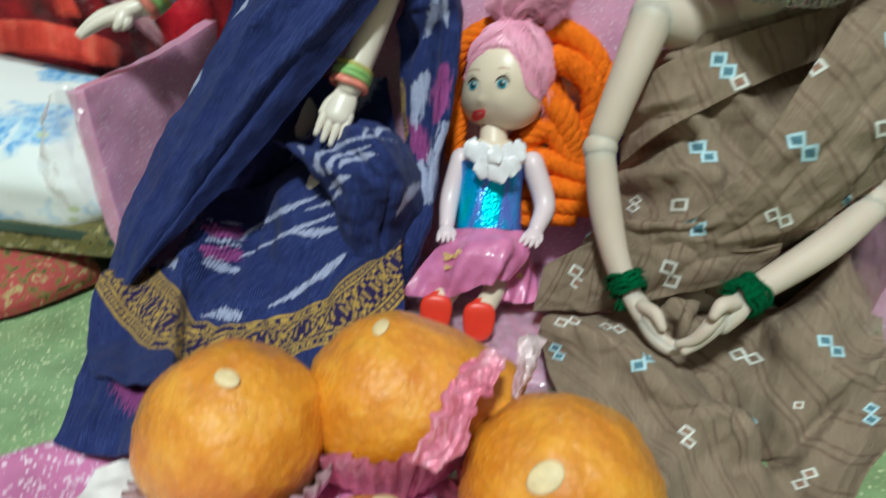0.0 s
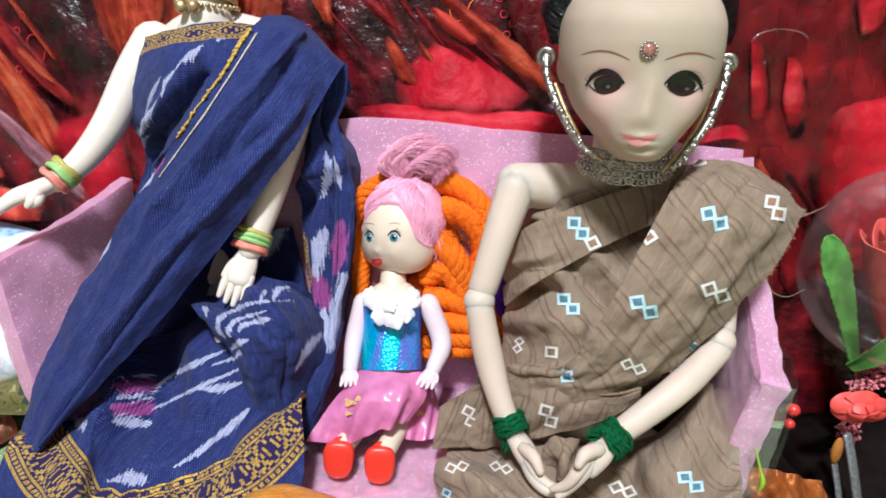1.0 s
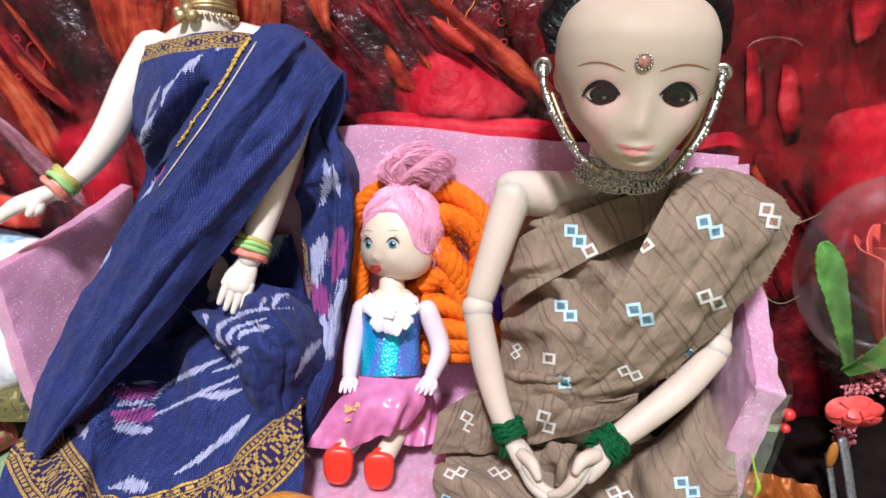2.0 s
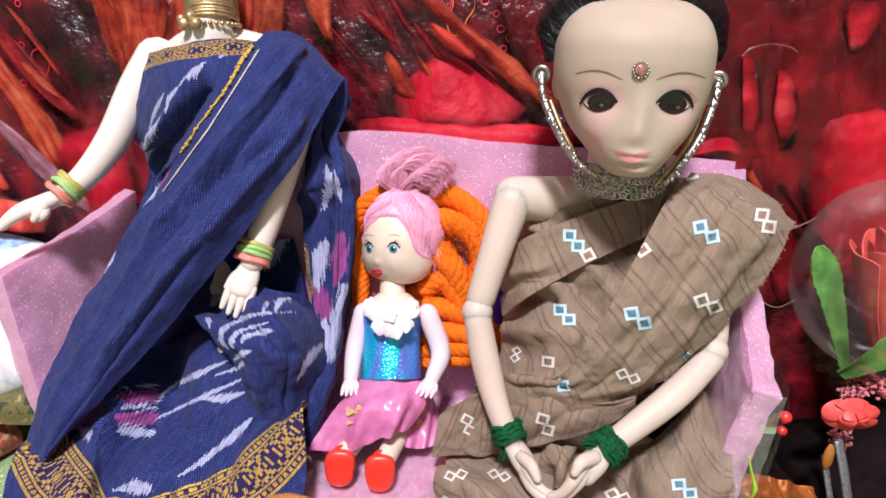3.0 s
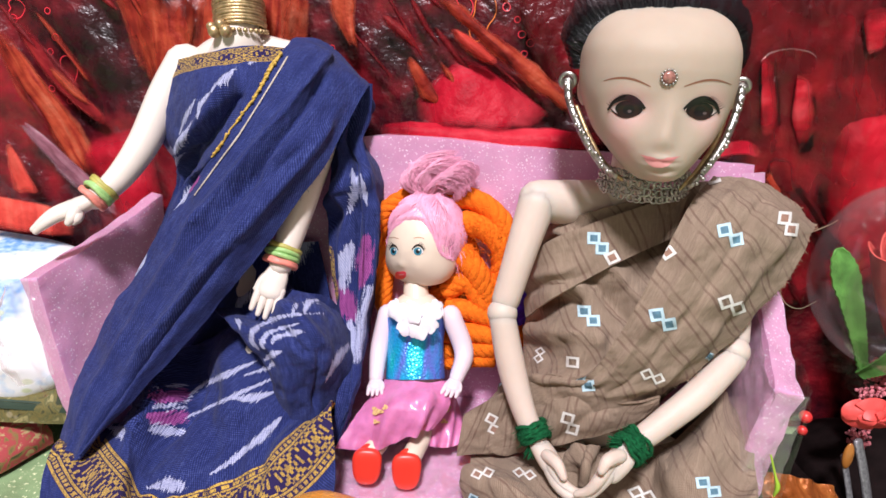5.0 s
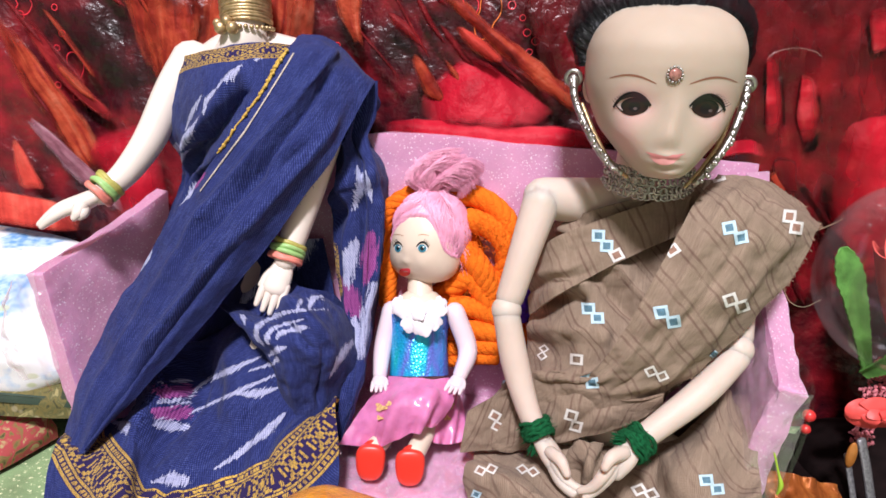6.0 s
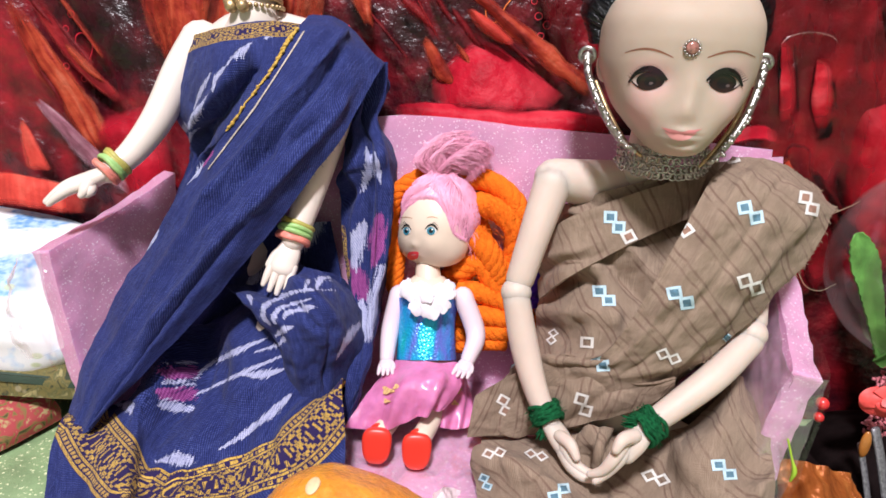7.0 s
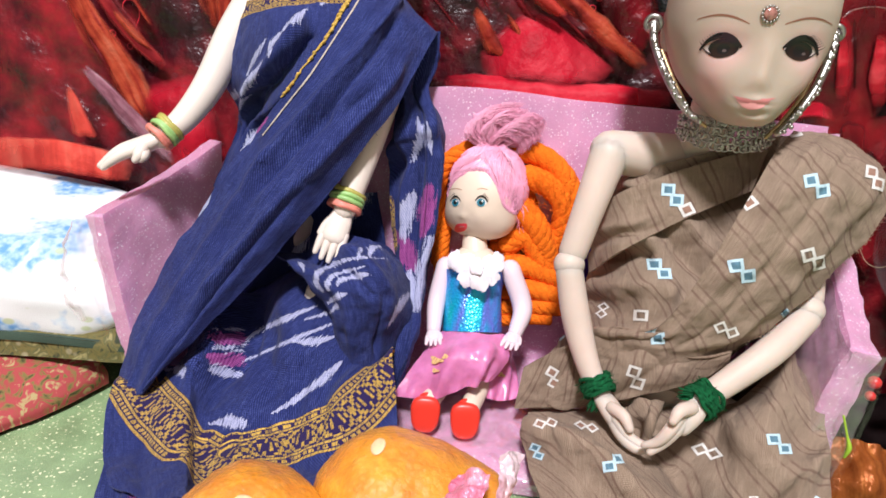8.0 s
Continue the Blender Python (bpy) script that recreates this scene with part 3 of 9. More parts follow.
def backdrop_sheet():
    """Crumpled red foil standing behind the sofa, its folds and its printed outlines."""
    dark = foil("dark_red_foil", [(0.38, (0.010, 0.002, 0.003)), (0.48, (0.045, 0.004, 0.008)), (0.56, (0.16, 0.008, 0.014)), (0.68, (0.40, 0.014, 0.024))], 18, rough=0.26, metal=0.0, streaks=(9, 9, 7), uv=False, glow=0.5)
    s = Soup()
    X, Z = np.meshgrid(np.linspace(-0.52, 0.52, 240), np.linspace(0.0, 0.44, 100), indexing="ij")

    def depth(x, z):
        crease = abs(fnoise((x * 0.8 + z * 0.5) * 26, z * 6, 3)) * 0.009 + abs(fnoise(x * 19, z * 26, 7)) * 0.005 + abs(fnoise(x * 60, z * 40, 9)) * 0.0022
        return 0.2775 - crease

    g = np.stack([X, np.vectorize(depth)(X, Z), Z], axis=2)
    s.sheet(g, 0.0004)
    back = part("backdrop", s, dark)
    tagged(back, "crumpled shiny red foil paper standing behind the sofa", "backdrop", kind="structure")
    on = tree(g)
    # The two palest stops paint highlights into the rust tint.
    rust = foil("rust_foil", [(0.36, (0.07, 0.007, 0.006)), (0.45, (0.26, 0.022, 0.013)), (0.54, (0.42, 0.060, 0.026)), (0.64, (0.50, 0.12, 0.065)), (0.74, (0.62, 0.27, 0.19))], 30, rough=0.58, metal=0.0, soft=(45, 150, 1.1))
    scarlet = foil("scarlet_cellophane", [(0.34, (0.22, 0.004, 0.010)), (0.48, (0.46, 0.008, 0.024)), (0.66, (0.66, 0.05, 0.07))], 9, rough=0.5, metal=0.0, streaks=(16, 16, 1), soft=(18, 22, 1.5))
    coral = foil("coral_cellophane", [(0.34, (0.34, 0.022, 0.018)), (0.50, (0.60, 0.06, 0.042)), (0.68, (0.70, 0.15, 0.10))], 18, rough=0.6, metal=0.0, soft=(22, 34, 0.9))
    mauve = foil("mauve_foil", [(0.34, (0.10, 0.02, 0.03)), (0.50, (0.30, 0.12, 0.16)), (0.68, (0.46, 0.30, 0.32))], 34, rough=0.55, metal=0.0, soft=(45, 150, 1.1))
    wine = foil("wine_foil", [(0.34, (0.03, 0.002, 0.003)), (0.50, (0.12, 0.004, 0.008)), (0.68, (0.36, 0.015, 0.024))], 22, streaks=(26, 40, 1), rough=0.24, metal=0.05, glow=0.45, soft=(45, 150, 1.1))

    # Palest stops paint glints into the pink cellophane's colour.
    glint_pink = foil("glint_pink_cellophane", [(0.36, (0.14, 0.004, 0.009)), (0.48, (0.46, 0.016, 0.03)), (0.60, (0.60, 0.08, 0.09)), (0.70, (0.78, 0.36, 0.34))], 30, streaks=(90, 40, 1), rough=0.22, metal=0.0, glow=0.5, soft=(45, 60, 0.8))
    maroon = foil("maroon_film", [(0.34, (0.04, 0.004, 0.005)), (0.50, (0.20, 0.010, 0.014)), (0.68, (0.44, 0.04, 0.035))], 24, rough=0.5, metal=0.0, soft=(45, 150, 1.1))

    def fold(m, *rows):
        s = Soup()
        near = 0.8 if m is scarlet or m is coral else 0.32
        rows = [[(x, 267 + (y - 267) * near, z) for x, y, z in row] for row in rows]
        p = crease(cage(60, 40, *rows), 0.0022 if m is wine else 0.0018, 60, rows[0][0][0] * 0.1)
        s.sheet(crease(p, 0.0007, 190, 4.0), 0.0003)
        s.fade = edge_fade(60, 40) * (1.25 if near > 0.5 else 1.4)
        part("foil_fold", s, m, back)

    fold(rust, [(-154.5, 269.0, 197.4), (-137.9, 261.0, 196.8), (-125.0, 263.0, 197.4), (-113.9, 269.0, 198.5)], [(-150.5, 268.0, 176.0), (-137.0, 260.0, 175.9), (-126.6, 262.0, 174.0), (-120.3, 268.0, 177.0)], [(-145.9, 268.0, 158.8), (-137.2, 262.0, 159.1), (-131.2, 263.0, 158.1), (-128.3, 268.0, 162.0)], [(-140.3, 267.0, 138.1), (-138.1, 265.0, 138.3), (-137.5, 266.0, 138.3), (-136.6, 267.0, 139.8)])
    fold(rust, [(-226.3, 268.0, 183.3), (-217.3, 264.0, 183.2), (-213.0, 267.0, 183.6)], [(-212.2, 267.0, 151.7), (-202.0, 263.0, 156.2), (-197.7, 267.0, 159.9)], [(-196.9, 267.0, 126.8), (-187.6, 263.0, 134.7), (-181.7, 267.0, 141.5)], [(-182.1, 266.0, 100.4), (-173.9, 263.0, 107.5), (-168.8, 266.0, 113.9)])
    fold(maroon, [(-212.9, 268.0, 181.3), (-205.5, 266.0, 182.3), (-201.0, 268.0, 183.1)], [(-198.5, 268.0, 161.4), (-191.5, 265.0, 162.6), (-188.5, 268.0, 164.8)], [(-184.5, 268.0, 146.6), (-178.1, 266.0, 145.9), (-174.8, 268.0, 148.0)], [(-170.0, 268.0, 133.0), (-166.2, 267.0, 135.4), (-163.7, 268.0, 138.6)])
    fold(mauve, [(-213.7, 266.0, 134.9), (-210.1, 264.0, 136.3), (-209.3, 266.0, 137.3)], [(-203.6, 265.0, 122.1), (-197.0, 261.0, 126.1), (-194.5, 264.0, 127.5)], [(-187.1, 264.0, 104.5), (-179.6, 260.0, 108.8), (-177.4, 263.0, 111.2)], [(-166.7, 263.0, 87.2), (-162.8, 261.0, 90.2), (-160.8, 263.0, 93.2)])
    fold(coral, [(-217.9, 262.0, 127.6), (-214.4, 260.0, 128.0), (-214.6, 262.0, 126.7)], [(-217.6, 261.0, 111.6), (-209.4, 258.0, 114.6), (-205.6, 260.0, 113.4)], [(-216.9, 260.0, 97.5), (-204.4, 256.0, 100.8), (-197.1, 258.0, 99.5)])
    fold(coral, [(-294.5, 262.0, 96.8), (-229.3, 257.0, 101.2), (-212.3, 257.0, 99.9), (-196.2, 258.0, 97.9), (-179.9, 260.0, 93.9)], [(-289.8, 256.0, 89.1), (-225.8, 252.0, 96.3), (-208.8, 252.0, 95.6), (-194.0, 254.0, 92.2), (-179.4, 258.0, 87.7)], [(-288.7, 252.0, 75.9), (-224.6, 248.0, 83.5), (-207.4, 248.0, 84.6), (-193.3, 251.0, 81.9), (-179.2, 256.0, 78.6)])
    fold(scarlet, [(-186.8, 264.0, 124.1), (-174.3, 262.0, 132.8), (-160.4, 263.0, 138.5), (-148.6, 266.0, 138.3)], [(-179.7, 258.0, 114.0), (-165.3, 254.0, 117.9), (-152.7, 256.0, 119.6), (-139.8, 262.0, 120.7)], [(-170.2, 258.0, 101.0), (-156.2, 254.0, 102.5), (-146.4, 256.0, 102.6), (-135.7, 262.0, 104.8)], [(-168.4, 260.0, 81.0), (-155.8, 258.0, 79.5), (-145.0, 259.0, 79.9), (-132.1, 262.0, 82.7)])
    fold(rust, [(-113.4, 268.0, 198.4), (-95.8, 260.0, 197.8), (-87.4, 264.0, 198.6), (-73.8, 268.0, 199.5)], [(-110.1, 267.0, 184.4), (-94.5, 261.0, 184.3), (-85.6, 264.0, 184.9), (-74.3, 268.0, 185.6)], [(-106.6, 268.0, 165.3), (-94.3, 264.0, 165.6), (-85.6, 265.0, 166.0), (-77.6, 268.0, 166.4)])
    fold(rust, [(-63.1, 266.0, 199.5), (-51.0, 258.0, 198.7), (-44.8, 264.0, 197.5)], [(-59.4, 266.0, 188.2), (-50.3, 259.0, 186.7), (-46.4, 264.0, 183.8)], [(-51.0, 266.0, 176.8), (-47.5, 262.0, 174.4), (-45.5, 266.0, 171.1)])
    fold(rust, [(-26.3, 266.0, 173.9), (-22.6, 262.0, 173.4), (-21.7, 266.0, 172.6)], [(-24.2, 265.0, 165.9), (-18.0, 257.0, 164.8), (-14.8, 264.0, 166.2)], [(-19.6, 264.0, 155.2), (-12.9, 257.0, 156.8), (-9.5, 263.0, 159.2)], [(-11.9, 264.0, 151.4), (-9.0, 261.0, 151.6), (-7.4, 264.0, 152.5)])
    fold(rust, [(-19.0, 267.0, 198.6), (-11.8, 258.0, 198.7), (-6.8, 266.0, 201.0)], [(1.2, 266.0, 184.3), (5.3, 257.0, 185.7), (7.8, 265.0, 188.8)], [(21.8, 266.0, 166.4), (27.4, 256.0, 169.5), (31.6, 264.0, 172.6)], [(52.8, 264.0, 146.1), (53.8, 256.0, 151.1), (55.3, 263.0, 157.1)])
    # Coral strip below the ridge stands for its pink highlights.
    fold(coral, [(-8.5, 264.0, 185.9), (-5.2, 260.0, 185.7), (-2.6, 264.0, 185.2)], [(-0.7, 263.0, 176.0), (5.7, 257.0, 177.3), (8.9, 263.0, 178.7)], [(13.1, 263.0, 168.2), (16.3, 259.0, 169.1), (19.0, 263.0, 170.7)])
    fold(scarlet, [(-27.3, 274.0, 148.3), (-14.3, 272.0, 164.4), (1.3, 271.0, 173.6), (18.7, 272.0, 167.1), (41.9, 274.0, 151.7)], [(-27.6, 270.0, 142.9), (-12.4, 264.0, 151.8), (2.6, 262.0, 157.8), (20.0, 263.0, 155.6), (43.6, 268.0, 147.2)], [(-24.6, 262.0, 138.6), (-11.3, 257.0, 140.6), (3.7, 256.0, 141.8), (20.8, 256.0, 142.1), (45.5, 260.0, 141.0)])
    fold(scarlet, [(-47.7, 262.0, 143.5), (-22.1, 262.0, 145.1), (8.2, 262.0, 144.5), (52.7, 262.0, 144.5), (67.4, 262.0, 144.2)], [(-46.0, 255.0, 140.6), (-21.0, 255.0, 141.7), (8.7, 255.0, 141.1), (52.3, 255.0, 140.7), (66.6, 255.0, 140.4)], [(-45.8, 254.0, 133.8), (-20.7, 254.0, 134.5), (9.0, 254.0, 135.0), (52.8, 254.0, 134.1), (67.2, 254.0, 133.9)])
    fold(scarlet, [(106.0, 262.0, 135.3), (114.7, 259.0, 142.1), (123.7, 259.0, 144.2), (133.9, 263.0, 141.4)], [(105.4, 258.0, 130.9), (114.4, 255.0, 135.3), (123.8, 256.0, 136.9), (135.6, 261.0, 133.9)])
    fold(rust, [(134.4, 262.0, 129.3), (137.3, 258.0, 131.0), (144.7, 262.0, 131.8)], [(139.7, 262.0, 119.7), (142.9, 256.0, 123.4), (149.5, 261.0, 125.3)], [(145.9, 262.0, 111.9), (147.8, 259.0, 114.2), (152.8, 262.0, 115.3)])
    # Two upright dark red shapes stand for reflections in the foil.
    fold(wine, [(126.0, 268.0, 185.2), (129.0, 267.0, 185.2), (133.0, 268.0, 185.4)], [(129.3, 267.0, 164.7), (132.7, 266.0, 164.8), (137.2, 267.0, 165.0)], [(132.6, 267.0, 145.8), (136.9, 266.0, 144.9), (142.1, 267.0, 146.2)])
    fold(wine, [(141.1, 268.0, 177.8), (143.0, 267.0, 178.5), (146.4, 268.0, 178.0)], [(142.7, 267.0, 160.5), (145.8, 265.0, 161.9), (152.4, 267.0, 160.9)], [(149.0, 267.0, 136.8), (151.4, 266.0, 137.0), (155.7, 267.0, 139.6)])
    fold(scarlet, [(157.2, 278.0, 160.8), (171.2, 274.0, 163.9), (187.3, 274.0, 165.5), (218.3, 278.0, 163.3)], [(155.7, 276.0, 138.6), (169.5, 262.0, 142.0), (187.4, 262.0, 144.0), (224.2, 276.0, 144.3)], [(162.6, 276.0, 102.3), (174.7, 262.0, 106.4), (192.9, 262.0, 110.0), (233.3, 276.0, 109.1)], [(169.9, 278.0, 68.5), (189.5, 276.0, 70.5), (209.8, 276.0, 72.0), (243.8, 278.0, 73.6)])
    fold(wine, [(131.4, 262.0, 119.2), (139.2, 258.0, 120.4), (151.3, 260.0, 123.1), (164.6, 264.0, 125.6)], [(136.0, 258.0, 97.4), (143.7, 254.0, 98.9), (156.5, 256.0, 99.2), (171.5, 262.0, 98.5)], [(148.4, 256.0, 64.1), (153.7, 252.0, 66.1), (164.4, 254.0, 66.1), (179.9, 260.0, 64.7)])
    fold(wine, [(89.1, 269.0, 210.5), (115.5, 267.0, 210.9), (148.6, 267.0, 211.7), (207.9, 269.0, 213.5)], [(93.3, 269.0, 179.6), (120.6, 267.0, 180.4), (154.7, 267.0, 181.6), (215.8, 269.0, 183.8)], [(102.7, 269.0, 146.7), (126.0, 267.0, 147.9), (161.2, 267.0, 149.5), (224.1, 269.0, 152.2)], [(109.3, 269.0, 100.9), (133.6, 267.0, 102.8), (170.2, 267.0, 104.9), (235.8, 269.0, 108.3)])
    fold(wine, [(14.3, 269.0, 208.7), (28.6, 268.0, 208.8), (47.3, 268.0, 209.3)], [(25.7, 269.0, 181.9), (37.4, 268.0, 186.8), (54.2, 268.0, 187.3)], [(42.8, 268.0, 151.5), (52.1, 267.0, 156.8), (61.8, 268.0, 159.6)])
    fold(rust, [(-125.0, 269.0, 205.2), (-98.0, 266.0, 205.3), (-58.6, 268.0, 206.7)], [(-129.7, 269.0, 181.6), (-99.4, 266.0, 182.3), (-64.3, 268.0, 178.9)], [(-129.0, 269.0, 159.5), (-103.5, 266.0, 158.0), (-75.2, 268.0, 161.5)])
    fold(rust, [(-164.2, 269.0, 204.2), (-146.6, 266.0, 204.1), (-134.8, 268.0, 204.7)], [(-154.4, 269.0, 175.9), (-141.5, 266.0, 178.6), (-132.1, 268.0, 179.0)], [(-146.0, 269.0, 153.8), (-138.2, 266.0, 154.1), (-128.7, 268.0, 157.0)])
    # Two upright streaks painted as vertical glints, then a pink heart.
    fold(glint_pink, [(127.3, 266.0, 178.8), (126.2, 258.0, 179.3), (132.0, 266.0, 178.9)], [(128.4, 266.0, 170.9), (127.5, 257.0, 170.7), (134.4, 266.0, 171.1)], [(129.2, 266.0, 159.5), (130.0, 258.0, 159.8), (137.8, 266.0, 159.9)], [(132.1, 266.0, 143.0), (133.9, 260.0, 143.6), (140.6, 266.0, 144.4)])
    fold(glint_pink, [(143.6, 266.0, 172.4), (141.6, 258.0, 173.1), (147.9, 266.0, 172.6)], [(143.1, 266.0, 164.9), (142.9, 257.0, 165.4), (151.3, 266.0, 165.2)], [(143.4, 266.0, 155.3), (145.0, 258.0, 155.7), (154.4, 266.0, 155.8)], [(148.1, 266.0, 140.8), (149.1, 260.0, 141.4), (155.8, 266.0, 141.1)])
    fold(glint_pink, [(164.1, 264.0, 197.3), (165.0, 256.0, 199.0), (177.7, 262.0, 200.9)], [(166.0, 264.0, 188.6), (166.7, 255.0, 188.8), (179.0, 262.0, 191.5)], [(170.0, 264.0, 178.8), (169.9, 260.0, 179.1), (174.4, 264.0, 181.2)])
    fold(wine, [(136.5, 262.0, 133.7), (138.6, 256.0, 137.5), (150.4, 262.0, 134.4)], [(137.3, 262.0, 126.7), (141.6, 255.0, 129.0), (154.0, 262.0, 125.5)], [(142.0, 262.0, 116.6), (146.9, 256.0, 118.1), (157.5, 262.0, 117.5)])
    # many slim creases that fan out of the gathered sheet
    def shard(m, top, way, length, width):
        a = radians(way)
        d, side = np.array((math.cos(a), 0, -math.sin(a))), np.array((math.sin(a), 0, math.cos(a)))
        rows = []
        for f, w, out in ((0.0, 0.15, 0), (0.3, 0.9, 1), (0.65, 0.8, 1), (1.0, 0.08, 0)):
            c = np.array(top) + d * length * f
            bow = random.uniform(-1.2, 1.2)
            rows.append([c + side * width * w + (bow, 2.6, 0), c + side * width * 0.2 * bow + (bow, 0.6 - 1.0 * out, 0), c - side * width * w + (bow, 2.2, 0)])
        s = Soup()
        s.sheet(crease(cage(24, 12, *rows), 0.0006, 160, way), 0.0003)
        s.fade = edge_fade(24, 12)
        part("foil_fold", s, m, back)

    def fan(tints, count, x0, x1, z0, z1, way0, way1, y=267):
        for k in range(count):
            x, z = random.uniform(x0, x1), random.uniform(z0, z1)
            f = (x - x0) / (x1 - x0)
            shard(tints[k % len(tints)], (x, y + random.uniform(-2, 2), z), way0 + (way1 - way0) * f + random.uniform(-9, 9), random.uniform(20, 48), random.uniform(1.2, 4.0))

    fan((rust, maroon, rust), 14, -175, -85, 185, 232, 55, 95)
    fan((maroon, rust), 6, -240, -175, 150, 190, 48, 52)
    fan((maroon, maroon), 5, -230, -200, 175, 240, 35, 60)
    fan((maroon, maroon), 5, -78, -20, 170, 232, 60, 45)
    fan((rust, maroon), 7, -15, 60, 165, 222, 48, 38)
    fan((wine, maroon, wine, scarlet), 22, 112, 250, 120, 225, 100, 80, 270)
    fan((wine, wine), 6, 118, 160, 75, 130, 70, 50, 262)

    film = clear("red_cellophane", (1.0, 0.86, 0.87), 0.12, 0.015, 0.5, 0.02, most=0.16)
    for x0, x1, z0, z1, y, seed in ((104, 152, 62, 212, 262, 3), (146, 205, 84, 206, 259, 9)):
        s = Soup()
        X, Z = np.meshgrid(np.linspace(x0, x1, 70), np.linspace(z0, z1, 90), indexing="ij")
        Y = np.vectorize(lambda x, z: y - 3.2 * abs(fnoise(x * 0.11, z * 0.022, seed)) - 1.4 * abs(fnoise(x * 0.3, z * 0.09, seed + 4)))(X, Z)
        s.sheet(np.stack([X, Y, Z], axis=2) * 0.001, 0.0002)
        f = part("cellophane_film", s, film, back, "clear wrinkled cellophane")
        f.visible_shadow = False

    s = Soup()
    s.tube([(123.3, 257.0, 176.0), (126.5, 257.0, 179.0), (133.8, 257.0, 180.8), (141.2, 257.0, 179.9), (144.8, 257.0, 177.8)], [0.12, 0.3, 0.2, 0.3, 0.12], n=30, seg=6)
    part("cellophane_rim", s, clear("pale_cellophane", (1.0, 0.7, 0.66), 0.15, 0.2, 0.5, 0.3), back, "pale curled cellophane rim")

    line = plain("red_print_outline", (0.95, 0.035, 0.06), rough=0.4, vary=0.1)
    warm = plain("orange_print_outline", (0.98, 0.20, 0.03), rough=0.4, vary=0.2)
    def outline(c, rx, rz, m, odd):
        s = Soup()
        a = np.linspace(0, 2 * np.pi, 40)
        k = 1 + odd * np.sin(2 * a + rx) + 0.4 * odd * np.cos(3 * a)
        pts = [(c[0] + rx * q * np.cos(t), c[1] - 0.4, c[2] + rz * q * np.sin(t)) for q, t in zip(k, a)]
        ribbon(s, on, pts, 0.42 if rx > 2 else 0.34, n=48, m=3, lift=0.0009)
        part("printed_outline", s, m, back)

    outline((-182.5, 268.0, 160.5), 5.0, 5.4, line, 0.25)
    outline((-203.7, 268.0, 186.9), 5.0, 3.2, line, 0.3)
    outline((-200.7, 268.0, 175.3), 1.4, 1.4, line, 0)
    outline((-208.7, 268.0, 167.1), 3.4, 2.2, line, 0.35)
    outline((-190.1, 268.0, 168.7), 1.3, 1.3, line, 0)
    outline((-206.1, 268.0, 182.5), 1.8, 1.8, line, 0)
    outline((-186.9, 268.0, 175.3), 1.5, 1.5, line, 0)
    outline((-184.0, 268.0, 146.6), 1.4, 1.4, line, 0)
    outline((-196.4, 268.0, 171.0), 1.4, 1.4, line, 0)
    outline((-189.1, 268.0, 186.4), 1.3, 1.3, line, 0)
    outline((-192.1, 268.0, 152.0), 1.4, 1.4, line, 0)
    outline((8.7, 266.0, 190.3), 5.6, 8.0, warm, 0.3)
    outline((33.2, 266.0, 189.9), 3.2, 4.4, warm, 0.3)
    outline((23.5, 266.0, 189.1), 1.2, 1.2, line, 0)
    outline((25.8, 266.0, 183.3), 1.5, 1.5, line, 0.05)
    outline((29.6, 266.0, 180.0), 1.6, 1.6, line, 0)
    outline((42.2, 266.0, 180.0), 1.6, 1.6, line, 0.05)
    outline((44.4, 266.0, 171.2), 1.5, 1.5, line, 0)
    outline((18.6, 266.0, 193.9), 1.6, 1.6, line, 0)
    outline((0.7, 266.0, 194.5), 4.0, 5.0, line, 0.3)
    outline((27.3, 266.0, 175.3), 1.3, 1.3, line, 0)
    outline((-57.1, 266.0, 174.7), 1.4, 1.4, line, 0)
    outline((-81.4, 266.0, 182.9), 1.4, 1.4, line, 0)


backdrop_sheet()


